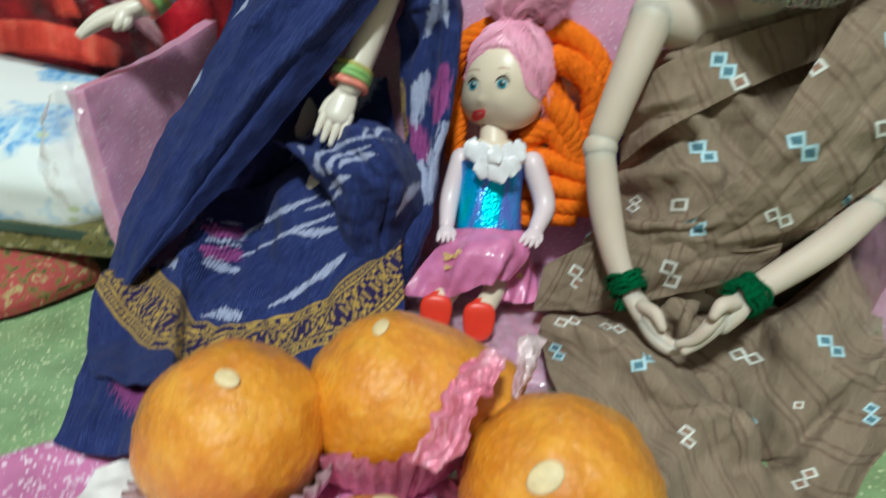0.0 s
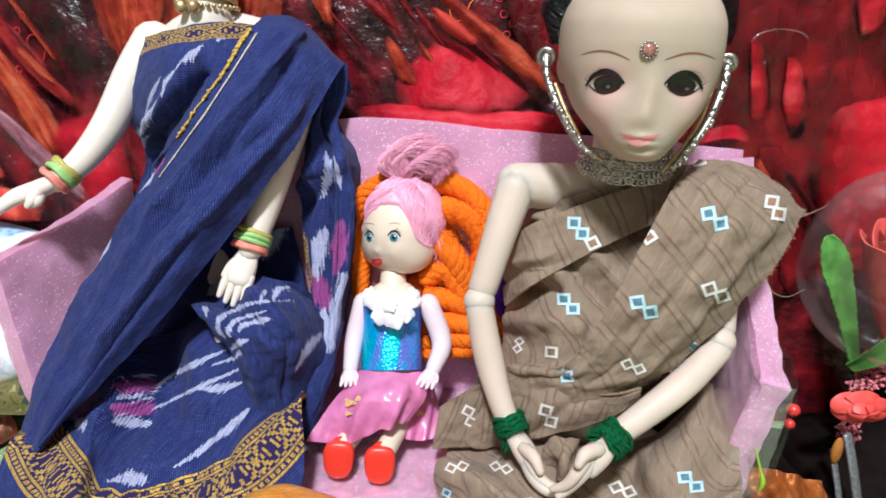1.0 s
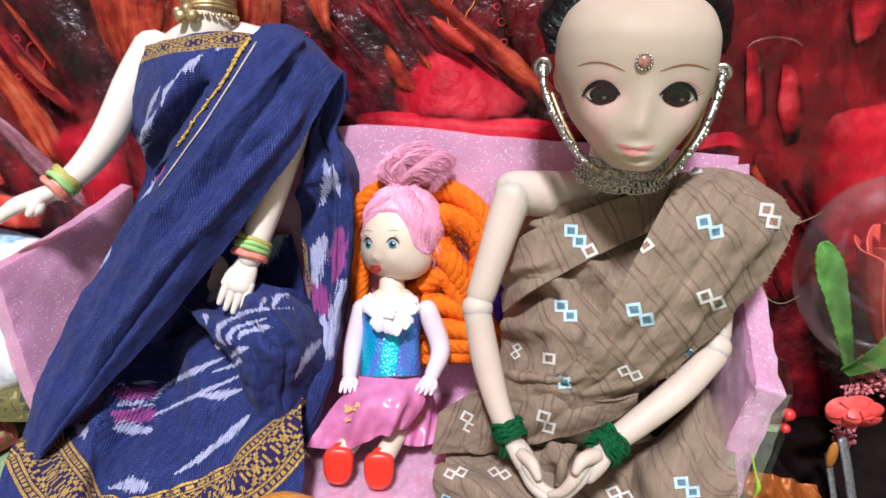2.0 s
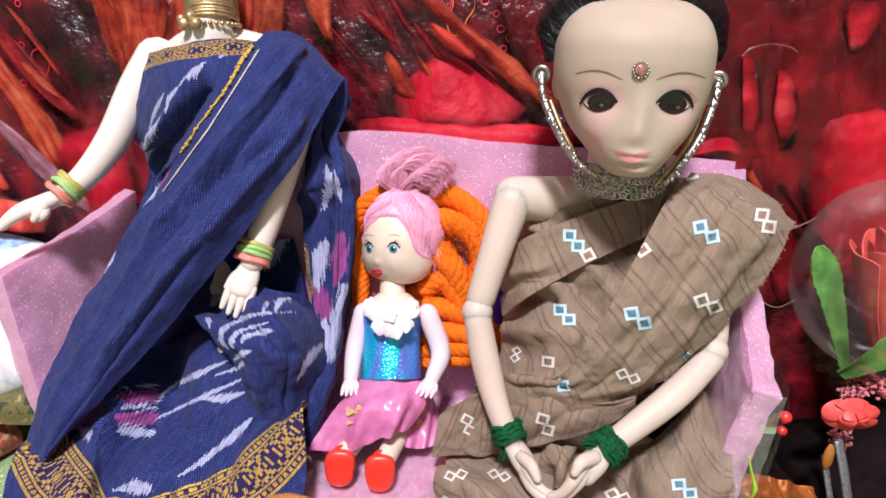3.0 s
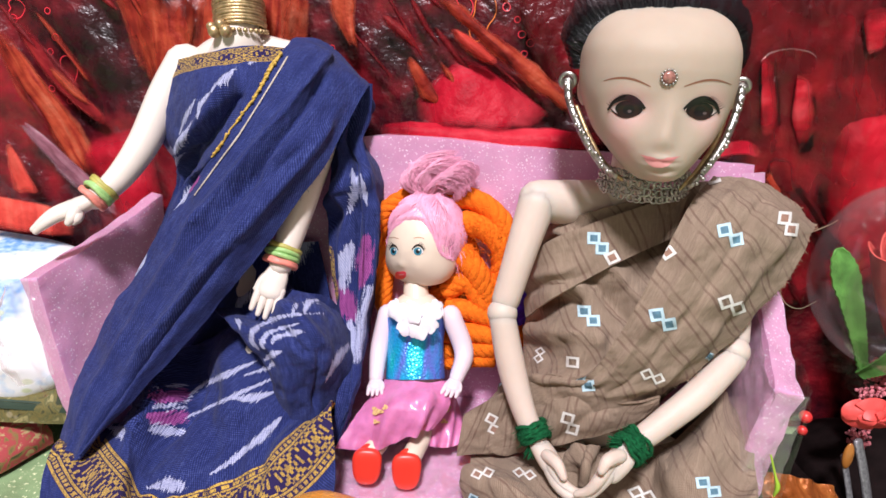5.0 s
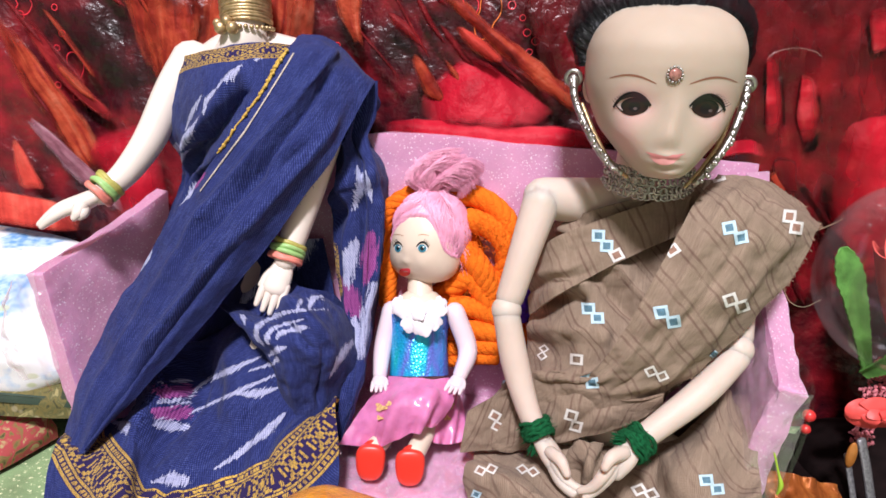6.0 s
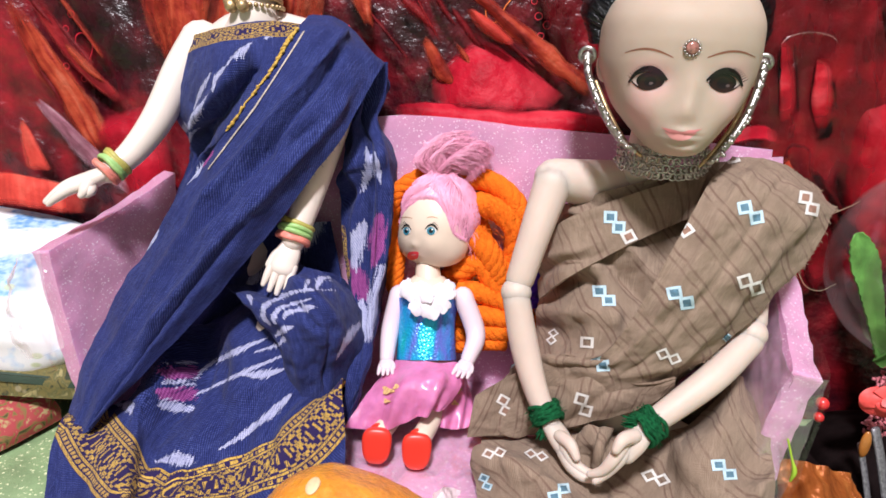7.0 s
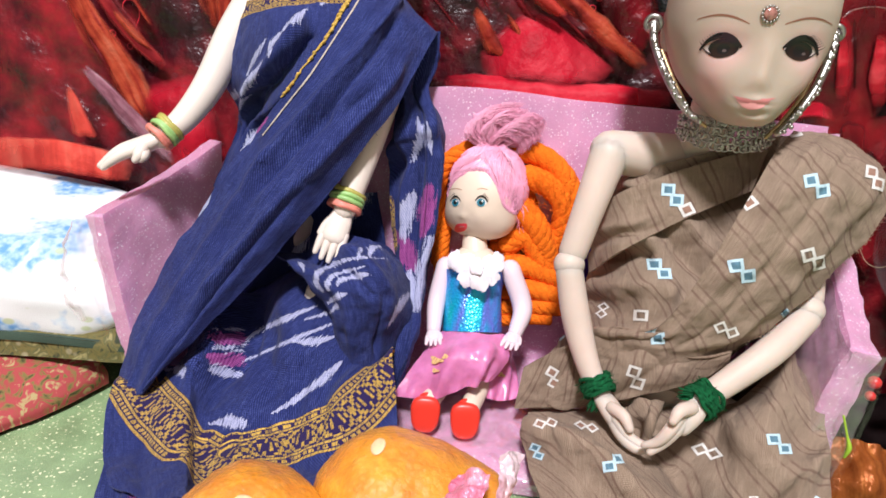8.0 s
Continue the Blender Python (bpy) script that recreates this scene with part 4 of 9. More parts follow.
# ---- sofa ----
def sofa():
    t = thing("doll_sofa", (-10, 210, 0), "small pink foam doll sofa wrapped in clear plastic", "sofa")
    s = Soup()
    back = cage(50, 90, [(-150, 258, 84), (-104, 253, 122), (-36, 252, 138.5), (30, 252, 137), (90, 252, 135.5), (126, 252, 134)],
                 [(-148, 254, 60), (-90, 250, 70), (-36, 249, 75), (30, 249, 75), (90, 249, 74), (128, 249, 72)],
                 [(-146, 250, 2), (-90, 247, 2), (-36, 246, 2), (30, 246, 2), (90, 246, 2), (126, 246, 2)])
    s.sheet(crumple(back, 0.0007, 60), 0.010)
    part("backrest", s, FOAM, t)
    s = Soup()
    g = cage(36, 36, [(-135, 253, 107), (-150.5, 225, 91), (-158, 198, 83)],
              [(-135, 252, 60), (-146, 225, 58), (-154, 198, 56)],
              [(-132, 248, 1), (-137, 222, 1), (-143, 196, 1)])
    s.sheet(crumple(g, 0.0007, 70), 0.009, out=(1, -0.4, 0))
    part("armrest", s, FOAM, t)
    s = Soup()
    g = cage(36, 40, [(119, 246, 131), (123, 222, 90), (120.5, 200, 74), (117.5, 185, 66)],
              [(115, 246, 70), (116, 222, 58), (114, 202, 50), (112, 184, 44)],
              [(108, 246, 1), (108, 220, 1), (107, 200, 1), (106, 182, 1)])
    s.sheet(crumple(g, 0.0010, 70), 0.010, out=(-1, -0.4, 0.2))
    part("armrest", s, FOAM, t)
    s = Soup()
    g = cage(60, 100, [(-136, 246, 14), (-62, 246, 15), (-36, 246, 18), (18, 246, 18), (48, 246, 15), (118, 246, 14)],
              [(-136, 205, 12), (-62, 205, 12), (-36, 205, 11.5), (18, 205, 12), (48, 205, 12), (118, 205, 12)],
              [(-136, 182, 9), (-62, 181, 9), (-36, 180, 9), (18, 180, 9.5), (48, 180, 10), (116, 182, 9)],
              [(-136, 178, 6), (-62, 174, 6), (-36, 172, 6.5), (18, 172, 7), (48, 174, 7), (116, 178, 6)],
              [(-136, 178, 1), (-62, 173, 1), (-36, 171, 1), (18, 171, 1), (48, 173, 1), (116, 178, 1)])
    s.sheet(crumple(g, 0.0008, 90), 0.004, out=(0, -0.4, 1))
    part("seat", s, FOAM, t)
    film = clear("sofa_plastic_film", rough=0.2, face=0.14, uneven=0.5, haze=0.22)
    thin = clear("thin_plastic_film", rough=0.2, face=0.02, uneven=0.4, haze=0.05, most=0.2)
    s = Soup()
    g = cage(40, 30, [(124, 190, 77), (126, 185, 74), (128, 182, 68), (129, 181, 62)],
              [(119, 186, 52), (121, 180, 50), (124, 178, 46), (126, 178, 42)],
              [(116, 184, 22), (117, 178, 20), (119, 176, 18), (121, 176, 14)])
    s.sheet(crumple(g, 0.0008, 70), 0.0002)
    f = part("plastic_film", s, thin, t, "creased clear plastic film")
    f.visible_shadow = False
    s = Soup()
    g = cage(40, 24, [(-158, 196, 84), (-163, 193, 84), (-166, 194, 80)],
              [(-152, 193, 62), (-158, 190, 60), (-163, 192, 58)],
              [(-146, 192, 40), (-151, 190, 38), (-156, 190, 36)])
    s.sheet(crumple(g, 0.0016, 160, 5), 0.0002)
    f = part("plastic_film", s, thin, t, "creased clear plastic film")
    f.visible_shadow = False

    s = Soup()
    g = cage(50, 60, [(118, 236, 112), (120, 214, 85), (116, 185, 67), (119, 181, 66), (128, 181, 65)],
              [(114, 236, 70), (113.5, 214, 58), (110, 183, 45), (114, 179, 44), (124, 179, 45)],
              [(107, 236, 20), (107, 214, 14), (104, 181, 6), (108, 177.5, 5), (118, 177.5, 6)])
    s.sheet(crumple(g, 0.0014, 120, 21), 0.0002, out=(-1, -0.6, 0.2))
    f = part("plastic_film", s, film, t, "creased clear plastic film")
    f.visible_shadow = False
    s = Soup()
    g = cage(50, 60, [(-44, 212, 14.5), (-10, 212, 15), (26, 212, 14.5)], [(-44, 196, 11.8), (-10, 196, 12), (26, 196, 12.2)],
              [(-43, 181, 10.2), (-10, 180, 10.4), (25, 181, 10.6)], [(-42, 171, 7), (-10, 170.5, 7.4), (24, 171, 7.6)], [(-42, 169.5, 2), (-10, 169, 2), (24, 169.5, 2)])
    s.sheet(crumple(g, 0.0010, 170, 11), 0.0002, out=(0, -0.4, 1))
    f = part("plastic_film", s, film, t, "creased clear plastic film")
    f.visible_shadow = False
    milky = clear("milky_plastic", rough=0.5, face=0.14, uneven=0.6, haze=0.88)
    s = Soup()
    g = cage(40, 30, [(-160, 196, 84), (-165, 192, 82), (-170, 194, 76)],
              [(-157, 193, 66), (-165, 187, 64), (-172, 189, 60)],
              [(-153, 192, 54), (-162, 186, 53), (-170, 187, 50)],
              [(-151, 191, 46), (-157, 187, 44), (-163, 186, 42)])
    s.sheet(crease(crumple(g, 0.0020, 110, 15), 0.002, 90, 2.0), 0.0002)
    f = part("plastic_flap", s, milky, t, "curled milky plastic flap")
    f.visible_shadow = False


sofa()


# ---- the doll in the navy sari ----
def hand(s, wrist, tip, across, size, mat=0, spread=0.55, thumb=1, curl=0.0):
    """A slim doll's hand: flat palm, four fingers, thumb."""
    w, e, a = np.array(wrist, float), np.array(tip, float), np.array(across, float)
    d = e - w
    ln = np.linalg.norm(d)
    d /= ln
    a = a - d * (a @ d)
    a /= np.linalg.norm(a)
    nrm = np.cross(d, a)
    s.tube([w, w + d * ln * 0.25, w + d * ln * 0.55], [size * 0.8, size * 1.15, size * 1.2], mat, n=10, flat=0.55, up=nrm)
    for k, f in enumerate((0.93, 1.0, 0.97, 0.85)):
        o = a * size * (k - 1.5) * 0.62
        b = w + d * ln * 0.45 + o
        s.tube([b, b + d * ln * 0.3 * f + a * (k - 1.5) * spread * 0.3, b + d * ln * 0.55 * f + a * (k - 1.5) * spread * 0.5 + nrm * (0.4 + curl * ln)],
               [size * 0.38, size * 0.35, size * 0.24], mat, seg=8, n=8)
    b = w + d * ln * 0.15 + a * size * 0.9 * thumb
    s.tube([w + d * ln * 0.1, b + d * ln * 0.15, b + d * ln * 0.4 + a * size * 0.35 * thumb], [size * 0.45, size * 0.42, size * 0.26], mat, seg=8, n=8)


def navy_doll():
    s = Soup()
    s.tube([(-92.8, 246.0, 202.2), (-91.4, 244.0, 185.0), (-90.2, 242.0, 175.8), (-91.6, 246.0, 165.3)], [10, 8.5, 9.5, 16], n=18, seg=18)
    s.tube([(-112.1, 252.0, 162.4), (-93.3, 250.0, 166.5), (-64.5, 252.0, 166.4)], [9, 13, 9], n=14, seg=16)
    s.tube([(-95.1, 254.0, 165.4), (-100.1, 250.0, 139.0), (-104.6, 250.0, 111.3), (-102.6, 246.0, 75.2)], [17, 17, 14, 18], n=22, seg=20, flat=0.8)
    s.tube([(-115.4, 247.0, 165.6), (-121.9, 240.0, 152.7), (-127.8, 230.0, 133.5), (-134.0, 221.0, 120.5), (-140.3, 213.0, 112.4)], [8.5, 7, 6.2, 5.2, 4.2], n=26, seg=14)
    w = np.array((-139.8, 213.0, 112.9))
    s.tube([w, (-145.1, 211.0, 110.2), (-149.2, 209.0, 108.4)], [4.0, 5.0, 4.6], n=10, flat=0.7)
    s.tube([(-148.0, 210.0, 109.1), (-152.5, 207.0, 107.7), (-156.0, 205.0, 105.2), (-160.1, 203.0, 101.4)], [3.4, 2.6, 2.1, 1.3], n=10, seg=8)
    s.tube([(-147.1, 208.0, 108.7), (-151.6, 205.0, 106.4), (-155.6, 203.0, 103.5), (-158.5, 202.0, 100.8)], [3.0, 2.3, 1.9, 1.2], n=10, seg=8)
    s.tube([(-145.0, 207.0, 108.6), (-145.2, 205.0, 106.3), (-146.1, 204.0, 104.7)], [2.8, 2.3, 1.5], n=8, seg=8)
    s.tube([(-144.9, 208.0, 107.9), (-143.7, 206.0, 106.2), (-144.5, 205.0, 104.8)], [2.6, 2.2, 1.4], n=8, seg=8)
    s.tube([(-54.4, 250.0, 155.3), (-55.4, 232.0, 135.6), (-58.0, 222.0, 118.6), (-61.0, 216.0, 104.8), (-64.0, 209.0, 91.5)], [8, 7.5, 6.4, 5.6, 4.6], n=26, seg=14)
    hand(s, (-64.5, 209.0, 91.0), (-69.1, 199.0, 73.4), (-1, -0.2, 0), 4.4, thumb=1)
    s.tube([(-60, 236, 52), (-70, 216, 56), (-86, 206, 26)], [9, 9, 7], n=16, seg=14)
    ob = part("doll", s, [DOLL_IVORY])
    tagged(ob, "ivory vinyl fashion doll seated on the pink sofa", "doll")
    tints = ((0.46, 0.42, 0.10), (0.34, 0.58, 0.20), (0.82, 0.26, 0.20))
    rubber = [plain(n, c, rough=0.5, vary=0.15, scale=300, coat=0.1) for n, c in zip(("olive_rubber", "green_rubber", "coral_rubber"), tints)]
    for c, ax, R in (((-139.1, 214.5, 115.1), np.array((-134.0, 221.0, 120.5)) - np.array((-140.3, 213.0, 112.4)), 5.4), ((-63.9, 211.5, 95.0), np.array((-61.0, 216.0, 104.8)) - np.array((-64.0, 209.0, 91.5)), 5.9)):
        ax = ax / np.linalg.norm(ax)
        for k, (m, name) in enumerate(zip(rubber, ("olive", "green", "coral"))):
            for half in (0, 1):
                s = Soup()
                tilt = ax + np.array((random.uniform(-0.12, 0.12), random.uniform(-0.12, 0.12), 0))
                hoop(s, np.array(c) + ax * (2.9 - 2.9 * k - 0.9 * half), tilt, R + 0.25 * random.random(), 1.05, seg=8, wobble=0.12)
                tagged(part("bangle", s, m), name + " rubber ring worn on the ivory doll's wrist", "bangle", "rubber bangles")
    t = thing("choker", (-89.7, 242.0, 182.7), "gold woven choker with brass bells on the doll's neck", "necklace")
    up = np.array((-91.4, 244.0, 185.0)) - np.array((-90.2, 242.0, 175.8))
    up /= np.linalg.norm(up)
    c = np.array((-90.0, 244.0, 184.6))
    s = Soup()
    for k in range(9):
        hoop(s, c + up * (k * 1.25 - 4.5), up, 9.6 + 0.25 * (k % 2), 0.8, n=26, seg=6)
    part("band", s, GOLD, t)
    for q, r in (((-95.6, 232.0, 178.3), 2.6), ((-93.1, 232.0, 180.9), 2.2), ((-90.5, 231.0, 178.4), 2.5), ((-97.8, 234.0, 180.1), 1.8)):
        s = Soup()
        s.ball(q, (r, r, r), 0, 12, 16)
        part("bell", s, GOLD, t)
    s = Soup()
    for k in range(18):
        a = math.pi * (0.9 + 1.2 * k / 17)
        s.ball(c - up * 5.5 + np.array((math.cos(a) * 10.2, math.sin(a) * 10.2, 0)), (1.0, 1.0, 1.0), 0, 8, 10)
    part("beading", s, GOLD, t)


navy_doll()


def navy_sari():
    t = thing("sari", (-70, 190, 20), "navy cotton sari with white ikat dashes and gold border", "sari")
    s = Soup()
    body = cage(150, 120, [(-120.0, 242.0, 166.4), (-100.8, 231.0, 169.9), (-84.5, 231.0, 173.2), (-68.3, 236.0, 173.4)],
                 [(-124.6, 240.0, 150.3), (-97.7, 217.0, 153.1), (-79.1, 216.0, 154.9), (-66.4, 229.0, 157.3)],
                 [(-127.1, 240.0, 135.7), (-103.0, 220.0, 135.6), (-85.8, 218.0, 133.3), (-73.2, 226.0, 133.1)],
                 [(-122.3, 244.0, 118.9), (-108.4, 234.0, 118.7), (-93.8, 228.0, 118.0), (-79.6, 228.0, 116.4)],
                 [(-133.0, 240.0, 88.4), (-110.2, 223.0, 94.2), (-93.5, 219.0, 96.3), (-78.3, 222.0, 94.0)])

    def tucks(U, V):
        return (ridge(U, V, (0.2, 0.55), (0.75, 0.1), 0.05, 0.0016) + ridge(U, V, (0.3, 0.75), (0.85, 0.25), 0.05, 0.0018)
                - ridge(U, V, (0.25, 0.65), (0.8, 0.18), 0.04, 0.0018) + ridge(U, V, (0.5, 0.8), (0.95, 0.4), 0.05, 0.0018) - ridge(U, V, (0.55, 0.35), (0.8, 0.05), 0.03, 0.0012))

    body = s.sheet(crumple(body, 0.0007, 110), fold=lambda U, V: 2.6 * tucks(U, V))
    body_soup = s
    s = Soup()
    drape = cage(190, 110, [(-45.9, 241.0, 152.4), (-42.1, 240.0, 158.2), (-39.3, 246.0, 160.5), (-39.5, 253.0, 158.8)],
                  [(-48.2, 240.0, 143.2), (-43.6, 238.0, 145.8), (-39.3, 246.0, 147.9), (-36.2, 256.0, 150.6)],
                  [(-50.7, 240.0, 133.8), (-44.8, 236.0, 135.7), (-41.5, 240.0, 137.7), (-41.7, 254.0, 138.4)],
                  [(-51.5, 238.0, 123.4), (-42.4, 231.0, 126.0), (-34.7, 233.0, 127.3), (-32.2, 252.0, 122.8)],
                  [(-52.5, 236.0, 106.7), (-40.4, 227.0, 111.7), (-32.7, 229.0, 111.7), (-30.8, 250.0, 110.1)],
                  [(-50.5, 232.0, 88.0), (-38.6, 224.0, 93.5), (-31.5, 226.0, 93.4), (-31.4, 246.0, 87.7)],
                  [(-45.3, 225.0, 62.7), (-37.1, 217.0, 67.5), (-32.6, 218.0, 68.7), (-32.9, 238.0, 62.3)],
                  [(-39.2, 209.0, 49.3), (-34.4, 205.0, 52.4), (-31.7, 206.0, 53.7), (-33.6, 224.0, 47.7)],
                  [(-39.2, 199.0, 34.5), (-35.2, 196.0, 38.1), (-33.4, 198.0, 39.6), (-35.4, 214.0, 34.6)],
                  [(-41.7, 197.0, 18.1), (-39.4, 194.0, 21.6), (-38.4, 196.0, 22.7), (-40.6, 210.0, 16.0)])

    def hang(U, V):
        return (ridge(U, V, (0.05, 0.35), (0.45, 0.25), 0.06, 0.003) - ridge(U, V, (0.1, 0.52), (0.5, 0.42), 0.06, 0.0035) + ridge(U, V, (0.0, 0.7), (0.6, 0.66), 0.07, 0.0030)
                + ridge(U, V, (0.42, 0.05), (0.36, 0.6), 0.035, 0.0032) - ridge(U, V, (0.47, 0.05), (0.43, 0.5), 0.03, 0.003)
                - ridge(U, V, (0.5, 0.35), (1.0, 0.3), 0.05, 0.003) + ridge(U, V, (0.55, 0.2), (1.0, 0.15), 0.05, 0.0025)
                - ridge(U, V, (0.12, 0.36), (0.34, 0.66), 0.09, 0.0026) + ridge(U, V, (0.26, 0.5), (0.5, 0.75), 0.07, 0.0014) - ridge(U, V, (0.5, 0.62), (0.8, 0.55), 0.08, 0.0028))

    drape = s.sheet(crumple(drape, 0.0007, 110), fold=lambda U, V: 1.3 * hang(U, V))
    side_soup = s
    s = Soup()
    skirt = cage(230, 230, [(-110.5, 254.0, 56.0), (-81.9, 246.0, 72.8), (-60.1, 216.0, 78.1), (-47.9, 222.0, 73.8), (-42.9, 232.0, 60.0)],
                  [(-127.1, 252.0, 37.7), (-85.0, 236.0, 59.6), (-64.4, 207.0, 66.2), (-49.3, 210.0, 61.1), (-39.5, 222.0, 51.3)],
                  [(-132.0, 240.0, 27.4), (-97.4, 216.0, 46.2), (-70.5, 197.0, 48.4), (-52.0, 196.0, 48.0), (-38.1, 209.0, 44.8)],
                  [(-157.6, 212.0, 7.1), (-110.3, 203.0, 29.8), (-81.0, 188.0, 32.9), (-57.8, 186.0, 36.2), (-39.0, 200.0, 37.0)],
                  [(-146.9, 180.0, 21.9), (-118.0, 179.0, 22.0), (-86.8, 166.0, 18.7), (-60.5, 169.0, 25.3), (-39.7, 190.0, 43.1)],
                  [(-134.6, 154.0, 12.6), (-101.6, 144.0, 17.5), (-80.0, 144.0, 17.1), (-57.1, 146.0, 19.6), (-34.0, 174.0, 26.7)],
                  [(-117.2, 132.0, 14.6), (-88.1, 120.0, 22.1), (-67.0, 118.0, 22.0), (-47.5, 126.0, 23.2), (-30.9, 156.0, 23.7)])

    def pleats(U, V):
        mid = np.interp(U, [0.25, 0.36, 0.5, 0.65, 1.0], [0.10, 0.16, 0.27, 0.30, 0.30])
        down = np.clip(U * 8 - 2.1, 0, 1)
        e = V - mid
        step = np.clip((e + 0.15) / 0.12, 0, 1) * np.clip((0.018 - e) / 0.03, 0, 1)
        dip = np.exp(-((e - 0.05) / 0.035) ** 2) + 0.8 * np.exp(-((e + 0.17) / 0.03) ** 2)
        return ((0.0125 * step - 0.0070 * dip) * down * np.clip(1 - (U - 0.54) * 5, 0.25, 1)
                + ridge(U, V, (0.30, 0.30), (0.48, 0.55), 0.05, 0.0026) - ridge(U, V, (0.38, 0.28), (0.58, 0.52), 0.035, 0.0026)
                + ridge(U, V, (0.50, 0.45), (0.85, 0.50), 0.05, 0.0022) - ridge(U, V, (0.50, 0.60), (0.8, 0.68), 0.04, 0.0022)
                + ridge(U, V, (0.45, 0.80), (0.75, 0.82), 0.05, 0.0026) - ridge(U, V, (0.3, 0.95), (0.55, 0.75), 0.035, 0.0024))

    skirt = s.sheet(crumple(crumple(crumple(skirt, 0.0004, 130), 0.0016, 50, 7), 0.00015, 300, 2), fold=pleats)
    skirt_soup = s
    s = Soup()
    knee = cage(130, 130, [(-92.6, 218.0, 64.7), (-93.0, 210.0, 70.3), (-82.4, 214.0, 71.0), (-66.8, 214.0, 78.9), (-48.6, 208.0, 78.5), (-38.0, 216.0, 61.0)],
                 [(-84.4, 208.0, 66.9), (-84.5, 201.0, 70.3), (-69.5, 195.0, 71.3), (-55.6, 193.0, 76.5), (-43.2, 194.0, 73.7), (-36.5, 212.0, 56.6)],
                 [(-73.8, 202.0, 61.6), (-72.7, 193.0, 65.8), (-60.6, 186.0, 67.6), (-49.4, 184.0, 69.8), (-40.8, 189.0, 65.9), (-36.0, 207.0, 52.9)],
                 [(-66.7, 200.0, 52.0), (-65.4, 191.0, 56.1), (-56.5, 185.0, 58.8), (-47.3, 183.0, 60.5), (-40.4, 187.0, 57.9), (-36.5, 203.0, 47.9)],
                 [(-63.2, 198.0, 41.5), (-61.6, 190.0, 46.6), (-55.7, 187.0, 46.9), (-48.2, 187.0, 46.1), (-42.7, 190.0, 45.6), (-38.2, 202.0, 41.4)],
                 [(-59.7, 193.0, 26.3), (-59.4, 189.0, 29.9), (-54.3, 187.0, 29.2), (-47.8, 187.5, 30.5), (-42.7, 191.0, 33.6), (-40.1, 205.0, 31.3)])
    knee = s.sheet(crumple(crumple(knee, 0.0007, 140), 0.0016, 60, 5), fold=lambda U, V: ridge(U, V, (0.0, 0.5), (0.35, 0.75), 0.05, 0.0026) - ridge(U, V, (0.05, 0.4), (0.45, 0.62), 0.04, 0.0024)
                   + ridge(U, V, (0.3, 0.35), (0.8, 0.45), 0.06, 0.0016) - ridge(U, V, (0.35, 0.75), (0.85, 0.70), 0.05, 0.0020))
    knee_soup = s
    # Added inner cloth; its left half tilts downward to keep the hollow dark.
    s = Soup()
    under = cage(60, 60, [(-115.9, 214.0, 95.0), (-96.5, 211.0, 97.0), (-84.3, 236.0, 89.8), (-59.0, 244.0, 91.8)],
                  [(-130.9, 226.0, 66.6), (-105.0, 224.0, 74.3), (-87.3, 240.0, 64.6), (-53.2, 240.0, 66.9)],
                  [(-152.9, 240.0, 31.3), (-128.2, 242.0, 38.2), (-96.7, 240.0, 41.5), (-52.5, 236.0, 46.7)],
                  [(-179.6, 242.0, -8.9), (-154.0, 246.0, 3.7), (-130.1, 246.0, 8.9), (-88.4, 230.0, 18.4)])
    under = s.sheet(crumple(under, 0.0010, 80, 4), fold=lambda U, V: ridge(U, V, (0.1, 0.5), (0.9, 0.4), 0.06, 0.003) - ridge(U, V, (0.1, 0.65), (0.9, 0.55), 0.06, 0.003))
    under_soup = s
    s = Soup()
    hem = cage(50, 40, [(-133.9, 160.0, 15.8), (-123.3, 160.0, 8.8), (-97.4, 142.0, 11.5)],
                [(-124.3, 136.0, 10.8), (-109.6, 132.0, 12.0), (-88.1, 122.0, 18.9)],
                [(-114.0, 116.0, 9.5), (-102.0, 114.0, 11.5), (-87.3, 112.0, 19.3)],
                [(-112.4, 110.0, 8.2), (-100.4, 108.0, 8.6), (-85.4, 104.0, 15.8)])
    hem = s.sheet(crumple(hem, 0.0009, 110), fold=lambda U, V: ridge(U, V, (0.0, 0.5), (1.0, 0.35), 0.09, 0.003) - ridge(U, V, (0.2, 0.75), (1.0, 0.7), 0.08, 0.002))
    hem_soup = s
    s = Soup()
    pallu = cage(260, 130, [(-68.8, 250.0, 178.8), (-58.8, 254.0, 177.6), (-49.0, 258.0, 169.5), (-37.7, 256.0, 159.4)],
                  [(-67.7, 228.0, 170.9), (-57.1, 226.0, 169.1), (-46.9, 231.0, 164.0), (-36.5, 240.0, 158.8)],
                  [(-79.9, 209.0, 143.9), (-67.6, 208.0, 145.5), (-53.9, 211.0, 144.9), (-42.1, 222.0, 142.6)],
                  [(-101.7, 211.0, 117.1), (-83.6, 202.0, 120.7), (-66.3, 199.0, 122.1), (-52.1, 210.0, 123.1)],
                  [(-115.1, 208.0, 97.8), (-96.7, 197.0, 100.7), (-80.8, 193.0, 99.6), (-69.5, 200.0, 97.2)],
                  [(-137.9, 207.0, 63.3), (-117.2, 194.0, 67.7), (-102.0, 188.0, 68.6), (-95.5, 194.0, 64.6)],
                  [(-149.6, 199.0, 35.8), (-130.5, 186.0, 42.0), (-117.8, 181.0, 45.3), (-111.2, 186.0, 45.5)],
                  [(-152.0, 183.0, 6.7), (-139.3, 175.0, 16.7), (-131.3, 172.0, 23.0), (-127.5, 176.0, 29.4)])

